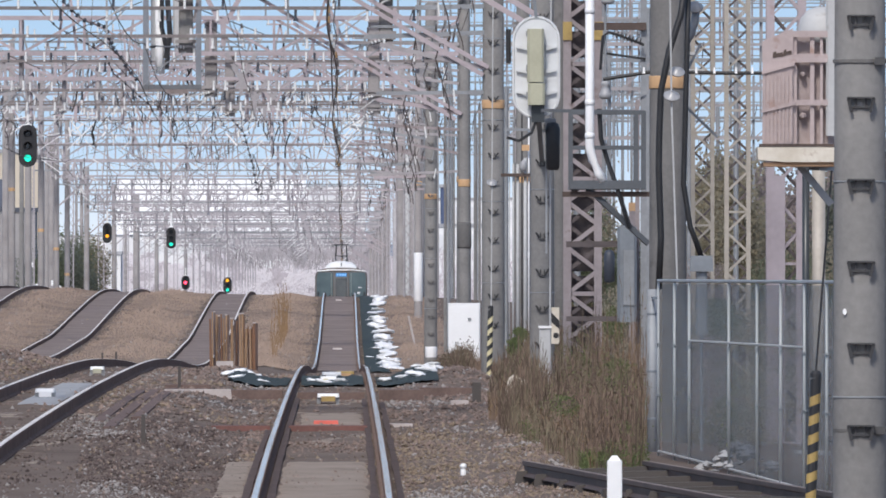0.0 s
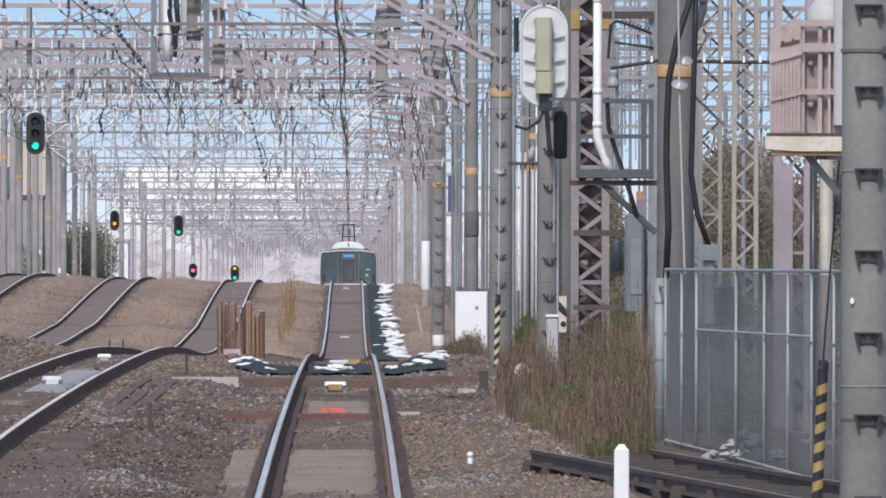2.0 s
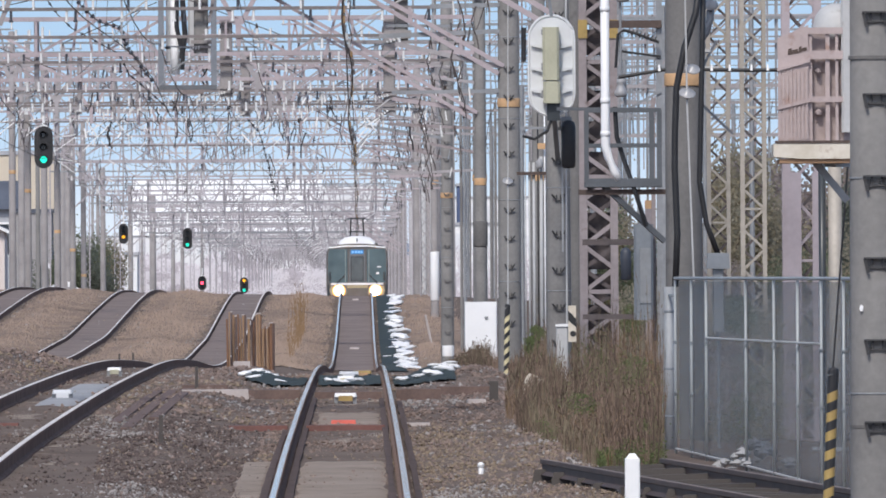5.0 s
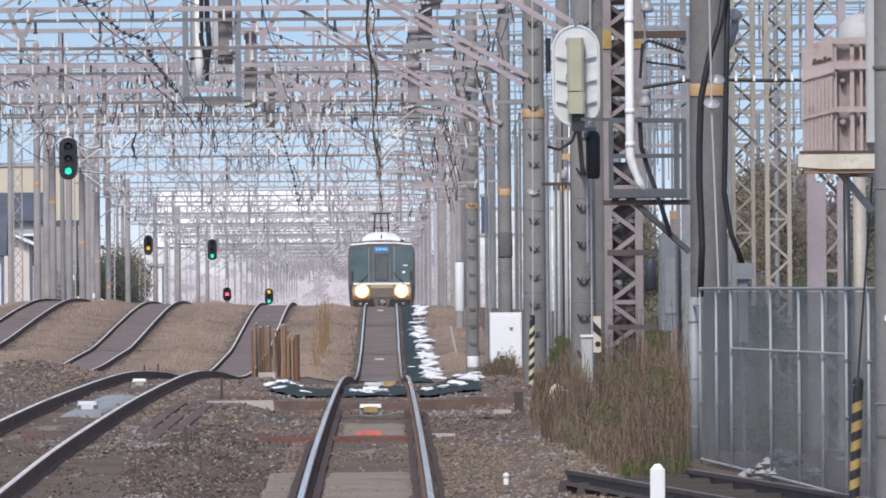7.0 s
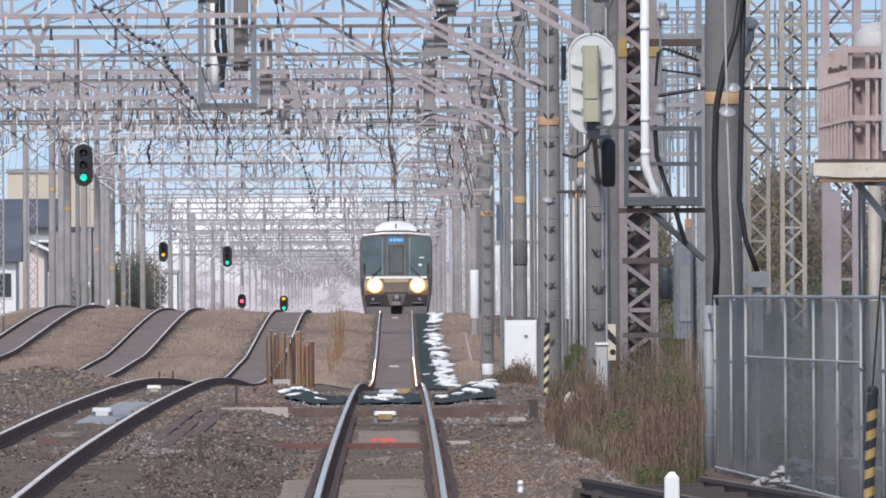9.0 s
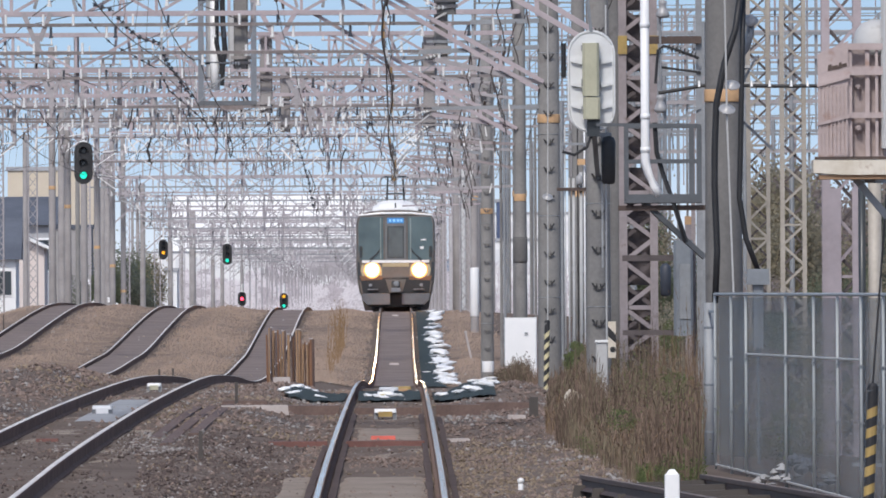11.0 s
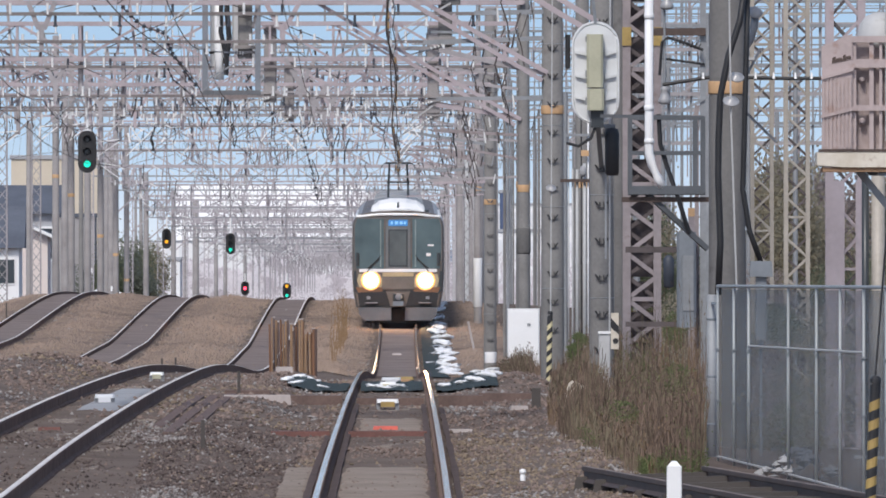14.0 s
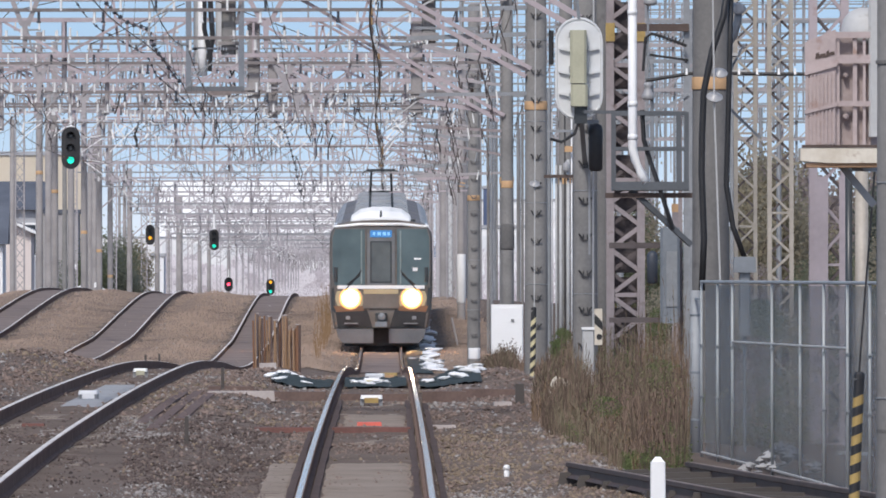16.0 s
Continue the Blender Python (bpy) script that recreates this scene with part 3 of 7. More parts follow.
def concrete_pole(parent, x, y, z0, z1, r, band=None, rungs=0.45, name="post", material=None, wide=False, pale=False):
    """A tapered spun concrete pole with step irons and an orange band."""
    s = Shape().lathe((x, y, 0), [(r * 1.12, z0 - 0.4), (r * 1.1, z0), (r * 0.9, z1), (r * 0.6, z1 + 0.03)], 20)
    ob = part(name, s, material or M_CONC, parent, smooth=True)
    if band:
        part("band", Shape().lathe((x, y, 0), [(r * 1.06, band - 0.07), (r * 1.075, band - 0.06), (r * 1.07, band + 0.06), (r * 1.05, band + 0.07)], 20), M_ORANGE, ob, "faded orange painted band", smooth=True)
    if rungs:
        me = Shape()
        for sx in (-1, 1):
            if wide:
                me.bar((sx * 0.078, -0.01, 0.0), (sx * 0.056, 0, -0.085), 0.009)
                continue
            me.bar((sx * 0.028, 0.01, -0.06), (sx * 0.082, -0.02, 0.015), 0.009), me.bar((sx * 0.028, 0.01, -0.06), (sx * 0.024, 0, 0.01), 0.008)
        if wide:
            me.box((0, 0, 0.002), (0.165, 0.05, 0.010)).box((0, 0.012, -0.055), (0.105, 0.012, 0.010)).box((-0.03, 0.012, -0.028), (0.012, 0.012, 0.05)).box((0.03, 0.012, -0.028), (0.012, 0.012, 0.05))
        else:
            me.box((0, 0.012, -0.065), (0.085, 0.03, 0.018))
        mesh = me.mesh("step_iron", M_HAZEIRON if pale else M_STEPIRON)
        for z in np.arange(z0 + (0.833 if wide else 0.86), min(z1 - 0.3, z0 + 8), rungs):
            k = r * (1.1 - 0.2 * (z - z0) / (z1 - z0))
            part("step_iron", mesh, None, ob, at=(x, y - k - 0.02, z))
        for z in np.arange(z0 + 1.5, min(z1 - 0.3, z0 + 8), 1.3):
            k = r * (1.1 - 0.2 * (z - z0) / (z1 - z0))
            part("hoop", Shape().lathe((x, y, z), [(k, -0.006), (k + 0.006, -0.004), (k + 0.006, 0.004), (k, 0.006)], 16), M_GREYSTEEL, ob, "thin steel hoop")
    return ob


def build_portal(y, rng, detail, xr, lattice):
    z = rise(y)
    t = thing("catenary_portal", 0, y, z, "mauve painted steel lattice portal over the tracks on " + ("lattice columns" if lattice else "concrete poles"), "catenary portal", "catenary portals")
    h, depth = BEAM_H + rng.uniform(-0.15, 0.15), rng.choice((0.62, 0.72, 0.8))
    h, depth = {288: (7.11, 0.80), 338: (7.14, 0.81), 388: (7.36, 0.66)}.get(y, (h, depth))
    # Beyond 620 m the steel takes a paler colour in place of haze.
    paint = M_HAZESTEEL if y > 620 else (M_PINK if rng.random() < 0.7 else M_GREYPINK)
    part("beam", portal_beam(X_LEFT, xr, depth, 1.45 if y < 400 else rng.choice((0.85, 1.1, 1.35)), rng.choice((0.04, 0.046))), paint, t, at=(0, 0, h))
    for x, lat in ((xr, lattice), (X_LEFT, rng.random() < 0.4)):
        zb = ground_z(x, y) - z
        if lat:
            part("lattice_column", lattice_column(0.34, h + depth - zb + 0.4, 0.026, 0.42), paint, t, at=(x, 0, zb))
        elif y > 250 or x < 0:
            # Columns beyond 450 m get the paler tone as painted haze.
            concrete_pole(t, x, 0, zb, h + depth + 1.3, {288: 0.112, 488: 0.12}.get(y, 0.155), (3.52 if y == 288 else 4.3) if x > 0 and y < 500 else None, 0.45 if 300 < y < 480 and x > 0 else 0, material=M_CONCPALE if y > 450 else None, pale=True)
    if y < 300 or rng.random() < 0.4:
        for a, b, c, d in ((xr - 0.05, 4.85, xr - 4.0, h), (xr - 0.16, 4.74, xr - 3.3, 6.6)):
            part("knee_brace", Shape().bar((a, -0.12, b), (c, -0.12, d), 0.034), M_PINK, t)
        for k in (0.75, 1.55):
            part("knee_tie", Shape().bar((xr - k, -0.12, 4.60 + 0.59 * k), (xr - k - 0.02, -0.12, 4.88 + 0.6 * k), 0.028), M_PINK, t)
    if rng.random() < 0.5:
        part("knee_brace", Shape().bar((X_LEFT + 0.1, 0, h - 1.7), (X_LEFT + 2.0, 0, h), 0.035), paint, t)
    under = {288: 0.22, 338: 0.17, 388: 0.30}.get(y, 0.42)
    rail = part("cross_rail", Shape().bar((X_LEFT + 0.2, -0.3, h - under), (xr - 0.3, -0.3, h - under), 0.033), M_RAILBROWN if y < 640 else M_GREYSTEEL, t, "dark steel rail hung under the beam")
    if y in (188, 238, 288):
        part("cross_rail", Shape().bar((X_LEFT + 0.2, -0.3, h - 0.76), (xr - 0.3, -0.3, h - 0.76), 0.031), M_RAILBROWN, t, "dark steel rail hung under the beam")
    if y < 640:
        up = depth + rng.uniform(0.25, 0.5)
        top = part("top_rail", Shape().bar((X_LEFT + 0.2, 0.0, h + up), (xr - 0.3, 0.0, h + up), 0.028), rng.choice((M_GREYSTEEL, M_GREYPINK)), t, "grey steel rail above the beam")
        for x in (-12.4, -9.0, -5.2, -1.6, 1.4):
            part("stand", Shape().bar((x, 0.0, h + depth), (x, 0.0, h + up), 0.022), M_GREYSTEEL, top)
    if 200 < y < 660:
        for k in range(6):
            za = 4.5 + 0.42 * k + rng.uniform(-0.1, 0.1)
            arm = part("side_arm", Shape().bar((xr - 0.1, -0.05, za), (xr - rng.uniform(1.0, 2.6), -0.05, za + rng.uniform(-0.15, 0.4)), rng.choice((0.02, 0.028, 0.036))), rng.choice((M_PINK, M_GREYPINK, M_GREYSTEEL, M_MAUVE)), t)
            for _ in range(2):
                x = xr - rng.uniform(0.3, 1.0)
                part("insulator", Shape().bar((x, -0.08, za - 0.16), (x + rng.uniform(-0.05, 0.05), -0.08, za + 0.06), 0.019, 8, 0.014), rng.choice((M_PORCELAIN, M_WIRE, M_GREYSTEEL)), arm)
            x = xr - rng.uniform(0.3, 1.2)
            part("jumper_wire", Shape().tube([(x, -0.1, za + 0.4), (x - 0.08, -0.1, za + 0.15), (x + 0.02, -0.1, za - 0.15), (x + 0.06, -0.1, za - 0.45)], 0.012), M_WIRE, arm)
    for x in (-11.9, -8.2, -4.4, -0.9, 1.6):
        part("hanger", Shape().bar((x, -0.3, h - (0.76 if y < 300 else under)), (x, -0.22, h), 0.02), M_GREYSTEEL, rail)
    for tx, dz in TRACKS:
        side = 1 if tx > -5 else (1 if rng.random() < 0.5 else -1)
        px = tx + side * rng.uniform(0.75, 1.0)
        low = h - rng.uniform(0.85, 1.15)
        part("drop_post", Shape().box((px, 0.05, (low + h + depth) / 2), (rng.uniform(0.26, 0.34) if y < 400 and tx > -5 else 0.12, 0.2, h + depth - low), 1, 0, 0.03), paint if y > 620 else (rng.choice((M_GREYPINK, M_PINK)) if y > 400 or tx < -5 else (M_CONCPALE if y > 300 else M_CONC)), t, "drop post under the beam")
        if y < 400 and tx > -5:
            part("post_collar", Shape().box((px, 0.05, low + 0.22), (0.40, 0.3, 0.07)).box((px, 0.05, low + 0.12), (0.37, 0.28, 0.05)), M_CONCPALE, t, "pale clamp round the drop post")
        za = 5.15 + lift(tx, y)
        wx = tx + 0.15 * side
        tube = M_WHITE if rng.random() < 0.6 and y > 400 else rng.choice((M_GREYSTEEL, M_CONDUIT))
        part("bracket_arm", Shape().bar((px, -0.1, low + 0.1), (wx, -0.1, za + 0.9), 0.014), tube, t)
        part("bracket_arm", Shape().bar((px, -0.1, low + 0.02), (wx - side * 0.1, -0.1, za + 0.35), 0.014), tube, t)
        part("steady_arm", Shape().bar((px - side * 0.4, -0.12, za + 0.55), (wx - side * 0.25, -0.12, za + 0.06), 0.010), M_GREYSTEEL, t)
        ins = Shape()
        q = Vector((wx, -0.1, za + 0.9)).lerp(Vector((px, -0.1, low + 0.1)), 0.62)
        insulator(ins, q, Vector((px, -0.1, low + 0.1)), 0.045, 4)
        part("arm_insulator", ins, M_PORCELAIN, t)
    n = 26 if detail else 9
    small = Shape()
    small.bar((0, 0, -0.11), (0, 0, 0.09), 0.026, 6).bar((0, 0, -0.13), (0, 0, -0.09), 0.04, 6)
    me = small.mesh("insulator", M_PORCELAIN)
    dark = small.mesh("insulator", M_BLUESTEEL)
    for i in range(n):
        x = X_LEFT + 0.9 + (xr - X_LEFT - 1.8) * (i + rng.uniform(0, 0.8)) / n
        part("insulator", me, None, t, at=(x, -0.3, h - under + rng.choice((0.12, 0.12, -0.12))))
        if detail and i % 2:
            part("insulator", dark, None, t, at=(x + rng.uniform(0.1, 0.4), -0.3, h - under + rng.choice((0.1, -0.12))))
            if y < 300:
                part("insulator", me, None, t, at=(x + rng.uniform(-0.5, 0.5), -0.3, h - 0.76 + rng.choice((0.11, -0.11))))
    # forked wire carriers that hang from the beam
    for x in (-12.5, -7.7 if y > 300 else -6.8, -2.15):
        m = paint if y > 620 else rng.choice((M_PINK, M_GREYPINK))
        w = rng.uniform(0.26, 0.40)
        horn = Shape().bar((x - w, -0.26, 0.02), (x - 0.05, -0.26, -0.52), 0.045).bar((x + w, -0.26, 0.02), (x + 0.05, -0.26, -0.52), 0.045).bar((x, -0.26, -0.42), (x, -0.26, -0.95), 0.06, 4, 0.04)
        horn.bar((x - 0.7, -0.26, -0.74), (x + 0.7, -0.26, -0.74), 0.024)
        carrier = part("wire_carrier", horn, m, t, "forked wire carrier", at=(0, 0, h))
        for k in (-0.62, -0.36, 0.36, 0.62):
            part("insulator", me, None, carrier, at=(x + k, -0.28, -0.70))
    # wire carriers that stand on the beam or lean across it
    for x in np.arange(-13.6, 2.0, 2.6 if y < 400 else (1.3 if y > 760 else 0.9)):
        if rng.random() < 0.35:
            continue
        x += rng.uniform(-0.5, 0.5)
        lean = rng.uniform(0.15, 0.5) * rng.choice((-1, 1))
        top = depth + rng.uniform(0.4, 1.2)
        low = rng.choice((0.05, 0.1, -0.5))
        horn = Shape().bar((x, 0, low), (x + lean, 0, top), 0.03).bar((x + lean - 0.4, 0, top), (x + lean + 0.4, 0, top), 0.025)
        if rng.random() < 0.6:
            horn.bar((x + 2 * lean, 0, 0.1), (x + lean, 0, top), 0.03)
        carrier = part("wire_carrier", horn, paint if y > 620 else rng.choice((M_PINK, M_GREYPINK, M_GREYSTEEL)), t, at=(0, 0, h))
        part("insulator", me, None, carrier, at=(x + lean + 0.35, 0, top + 0.13))
        part("insulator", me, None, carrier, at=(x + lean - 0.35, 0, top + 0.13))
    # crooked jumper wires and short pale rods among the brackets
    if 380 < y < 760:
        for _ in range(36):
            x, za = rng.uniform(X_LEFT + 0.8, xr - 0.3), h - rng.uniform(-0.3, 1.3)
            if rng.random() < 0.5:
                pts = [(x, -0.15, za)]
                for k in range(4):
                    pts.append((pts[-1][0] + rng.uniform(-0.09, 0.09), -0.15, pts[-1][2] - rng.uniform(0.1, 0.25)))
                part("jumper_wire", Shape().tube(pts, rng.choice((0.012, 0.02)), 4), rng.choice((M_WIRE, M_CABLE, M_WIRE)), t)
            else:
                part("rod", Shape().bar((x, -0.15, za), (x + rng.uniform(-0.35, 0.35), -0.15, za - rng.uniform(0.1, 0.4)), rng.choice((0.016, 0.026))), rng.choice((M_PORCELAIN, M_WHITE, M_CONDUIT)), t)
    # thin tie wires between posts
    for _ in range(5 if detail else 3):
        x = rng.uniform(X_LEFT + 1, xr - 2)
        part("tie_wire", Shape().bar((x, -0.2, h + rng.uniform(-0.1, depth + 0.6)), (x + rng.uniform(1.0, 3.0) * rng.choice((-1, 1)), -0.2, h - rng.uniform(0.2, 1.3)), 0.009), M_WIRE, t)
    return t


def far_portal(y, rng):
    """A portal far down the line, paled with haze: beam, columns, hung rail, carriers and brackets."""
    z = rise(y)
    t = thing("catenary_portal", 0, y, z, "steel portal far down the line, haze in its pale colour", "catenary portal", "catenary portals")
    h, depth = BEAM_H + rng.uniform(-0.25, 0.25), 0.7
    part("beam", portal_beam(X_LEFT, 2.9, depth, rng.choice((1.0, 1.4)), 0.05), M_HAZESTEEL, t, at=(0, 0, h))
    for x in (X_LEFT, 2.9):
        part("column", Shape().bar((x, 0, -0.6), (x, 0, h + depth + rng.uniform(0.3, 1.5)), 0.10, 8), M_HAZESTEEL, t)
    part("cross_rail", Shape().bar((X_LEFT, -0.3, h - 0.42), (2.8, -0.3, h - 0.42), 0.045), M_HAZESTEEL, t)
    s = Shape()
    for _ in range(46):
        x, za = rng.uniform(X_LEFT, 2.8), h + rng.uniform(-2.4, 0.8)
        s.bar((x, -0.2, za), (x + rng.uniform(-0.6, 0.6), -0.2, za + rng.uniform(0.2, 1.0)), rng.choice((0.03, 0.045)))
    tagged(part("wire_carrier", s, M_HAZESTEEL if rng.random() < 0.6 else M_GREYPINK, t), kind="stuff")
    s = Shape()
    for _ in range(14):
        x = rng.uniform(X_LEFT, 2.8)
        s.tube([(x, -0.25, h - 0.3), (x + rng.uniform(-0.3, 0.3), -0.25, h - 1.0), (x + rng.uniform(-0.3, 0.3), -0.25, h - rng.uniform(1.3, 2.6))], 0.03, 4)
    tagged(part("jumper_wire", s, M_GREYPINK, t), kind="stuff")


def lattice_column(w, h, r, step):
    """Four corner angles with zigzag bars on every side."""
    s = Shape()
    c = [(-w / 2, -w / 2), (w / 2, -w / 2), (w / 2, w / 2), (-w / 2, w / 2)]
    for x, y in c:
        s.bar((x, y, -0.3), (x, y, h), r)
    n = max(1, round(h / step))
    for k in range(4):
        a, b = c[k], c[(k + 1) % 4]
        for i in range(n):
            p, q = (a, b) if (i + k) % 2 else (b, a)
            s.bar((*p, h * i / n), (*q, h * (i + 1) / n), r * 0.55)
    return s


def build_wires():
    """A messenger and a contact wire over each track, with droppers, and feeders over the beams."""
    sup = [138] + SPANS
    for tx, dz in TRACKS:
        t = tagged(new("overhead_line"), "dark messenger and contact wire with droppers above a track", "overhead wire", "overhead lines")
        mess, con, drops = [], [], []
        for j in range(len(sup) - 1):
            ya, yb = sup[j], sup[j + 1]
            for i in range(6):
                k = i / 6
                y = ya + (yb - ya) * k
                x = tx + (0.06 if tx == 0 else 0.1) * math.sin((y - 138) / 50 * math.pi) * (1 if tx > -5 else -1)
                zr = (rise(ya) * (1 - k) + rise(yb) * k) + lift(tx, y)
                mz = zr + 6.1 - 0.3 * 4 * k * (1 - k)
                mess.append((tx - (0.07 if tx == 0 else 0.0), y, mz)), con.append((x, y, zr + 5.15))
                if i:
                    drops.append(Shape().bar((tx - (0.05 if tx == 0 else 0.0), y, mz), (x, y, zr + 5.15), 0.0035))
        part("messenger_wire", Shape().tube(mess, 0.015 if tx == 0 else 0.010), M_WIRE, t)
        part("contact_wire", Shape().tube(con, 0.014 if tx == 0 else 0.009), M_WIRE, t)
        if tx == 0:
            feed = [(p[0] + 0.10 + 0.03 * math.sin(p[1] * 0.4), p[1], p[2] - 0.18) for p in mess]
            part("feeder_cable", Shape().tube(feed, 0.010), M_WIRE, t, "dark feeder cable beside the messenger wire")
            for p in con:
                part("clip", Shape().box((p[0] + 0.02, p[1], p[2] + 0.07), (0.04, 0.03, 0.10)), (M_BRASS, M_CONDUIT, M_WIRE)[int(p[1]) % 3], t)
        for d in drops:
            part("dropper", d, M_WIRE, t)
    rng = random.Random(5)
    for x, h, sag in ((-10.0, 8.9, 0.6), (-6.2, 9.0, 0.55), (-2.4, 8.8, 0.6), (0.9, 8.7, 0.5), (2.2, 6.4, 0.35), (2.9, 5.6, 0.4), (-1.9, 6.4, 0.4)):
        pts = []
        for j in range(len(sup) - 1):
            for i in range(6):
                k = i / 6
                y = sup[j] + (sup[j + 1] - sup[j]) * k
                pts.append((x + 0.1 * math.sin(j), y, rise(sup[j]) * (1 - k) + rise(sup[j + 1]) * k + h - sag * 4 * k * (1 - k)))
        t = tagged(new("feeder_wire"), "thin dark feeder wire strung from portal to portal", "feeder wire", "feeder wires")
        w = part("wire", Shape().tube(pts, 0.008), M_WIRE, t)
        beads = Shape()
        for j in range(2, min(len(sup) - 1, 8)):
            if rng.random() < 0.6:
                p = Vector(pts[j * 6])
                q = Vector(pts[j * 6 + 1])
                for i in range(6):
                    c = p.lerp(q, (i + 1) / 12)
                    beads.bar(c, c + Vector((0, 0.03, 0)), 0.034, 8, 0.02)
        if beads.v:
            tagged(part("insulator_string", beads, M_RUSTDARK, w, "string of dark disc insulators"), kind="stuff")


# ---- things beside the near tracks ----
def single_pole(x, y, r, top, band=None, rungs=0.45, label="tall weathered concrete pole with step irons", material=None):
    t = thing("concrete_pole", x, y, ground_z(x, y), label, "pole", "concrete poles")
    concrete_pole(t, 0, 0, 0, top, r, band, rungs, "shaft", material, y < 100)
    return t


def guard(x, y, h, r, lean, pitch=0.072, paint=None, slant=0.018, label="black and yellow striped guard on a guy wire"):
    """A striped sleeve round the foot of a guy wire."""
    z = ground_z(x, y)
    t = thing("guy_wire_guard", x, y, z, label, "wire guard", "guy wire guards")
    n = round((h - 0.06) / pitch)
    for i in range(n):
        a, b = i / n, (i + 1) / n
        b = 1.0 if i == n - 1 else b * (h - 0.06) / h
        a = a * (h - 0.06) / h
        p, q = Vector((lean * a, 0, h * a)), Vector((lean * b, 0, h * b))
        s = Shape()
        k = 12
        for e, tilt in ((p, slant), (q, slant)):
            for j in range(k):
                w = 2 * math.pi * j / k
                s.v.append((e.x + r * math.cos(w), e.y + r * math.sin(w), e.z + tilt * math.cos(w)))
        s.f += [tuple(range(k - 1, -1, -1)), tuple(range(k, 2 * k))] + [(j, (j + 1) % k, k + (j + 1) % k, k + j) for j in range(k)]
        part("stripe", s, (paint or M_YELLOW) if (n - i) % 2 == 0 else M_BLACK, t, smooth=False)
    part("cap", Shape().lathe((lean, 0, h), [(r * 1.05, 0), (r, 0.03), (r * 0.6, 0.05)], 12), M_BLACK, t)
    return t


def guy_wire(points, discs=(), label="pale guy wire with porcelain strain insulators"):
    t = tagged(new("guy_wire"), label, "guy wire", "guy wires")
    w = part("wire", Shape().tube(points, 0.008 if "dark" in label else 0.011), M_CABLE if "dark" in label else M_CONDUIT, t)
    for p, r in discs:
        part("insulator", Shape().lathe((0, 0, 0), [(r * 0.22, -r * 0.5), (r * 0.3, -0.22 * r), (r * 0.92, -0.14 * r), (r, -0.02 * r), (r * 0.95, 0.08 * r), (r * 0.45, r * 0.2), (r * 0.3, r * 0.4), (r * 0.1, r * 0.42)], 20), M_GREYPORC, w, at=pose(*p, 38, 8, 0), smooth=True)
    return t


def signal_board():
    """A round-ended signal background, seen from behind, on its pole."""
    x, y = 2.575, 185.6
    t = thing("railway_signal", x, y, ground_z(x, y), "white round-ended signal backboard with an olive lamp casing, seen from behind", "railway signal")
    g = -t.location.z
    r, z0, z1 = 0.283, 3.81 + g, 5.06 + g
    ring = [(r * math.cos(a), z1 - r + r * math.sin(a)) for a in np.linspace(0, math.pi, 13)] + [(r * math.cos(a), z0 + r + r * math.sin(a)) for a in np.linspace(math.pi, 2 * math.pi, 13)]
    board = part("backboard", Shape().slab(ring, 0.0, 0.03), M_BOARD, t)
    part("rim", Shape().tube([(a, 0.0, b) for a, b in ring + ring[:1]], 0.018), M_BOARD, board)
    case = part("lamp_casing", Shape().box((-0.01, -0.13, 4.58 + g), (0.205, 0.24, 0.66), 1, 0, 0.03).box((0.0, -0.13, 4.10 + g), (0.21, 0.22, 0.27), 1, 0, 0.03), M_OLIVE, t, "pale olive lamp casing")
    part("hinge", Shape().box((-0.118, -0.13, 4.42 + g), (0.02, 0.06, 0.09)).box((-0.118, -0.13, 4.08 + g), (0.02, 0.06, 0.09)).box((-0.118, -0.13, 4.85 + g), (0.02, 0.06, 0.07)), M_GREYSTEEL, case)
    for z in (4.69, 4.40, 4.13):
        for s in (-1, 1):
            part("stiffener", Shape().slab([(s * 0.115, z + g - 0.045), (s * 0.25, z + g - 0.012), (s * 0.25, z + g + 0.012), (s * 0.115, z + g + 0.03)], -0.05, -0.005), M_BOARD, board)
    part("hood", Shape().box((-0.345, 0.2, 4.70 + g), (0.06, 0.4, 0.42), 1, 0, 0.02), M_BLACK, t)
    part("bracket", Shape().box((0.02, -0.04, 3.86 + g), (0.16, 0.2, 0.22)), M_MASK, t)
    part("stay", Shape().bar((0.03, 0.02, 3.8 + g), (0.1, 2.2, 3.3 + g), 0.03), M_GREYBOX, t)
    part("stay", Shape().bar((0, 0, 5.05 + g), (-0.06, 0, 5.6 + g), 0.02), M_GREYBOX, t)
    part("cable", Shape().tube([(0.0, -0.1, 3.78 + g), (-0.06, -0.1, 3.62 + g), (-0.22, -0.08, 3.52 + g), (-0.36, 0, 3.56 + g)], 0.02), M_CABLE, t)


def repeater_signal():
    x, y = 2.79, 186.2
    t = thing("repeater_signal", x, y, ground_z(x, y), "small black signal head with hoods, seen from behind", "railway signal")
    g = -t.location.z
    part("head", Shape().lathe((0, 0, 3.46 + g), [(0.06, -0.30), (0.085, -0.27), (0.09, 0.22), (0.07, 0.28), (0.02, 0.3)], 14), M_BLACK, t, smooth=True)
    for z in (3.3, 3.6):
        part("hood", Shape().bar((0, 0.05, z + g), (0, 0.3, z + g), 0.07, 10), M_BLACK, t)
    part("arm", Shape().box((-0.06, 0.05, 3.78 + g), (0.2, 0.06, 0.05)).bar((0, 0, 3.74 + g), (0, 0, 3.8 + g), 0.02).bar((-0.08, 0.05, 3.8 + g), (-0.08, 0.05, 2.0), 0.012), M_GREYSTEEL, t)


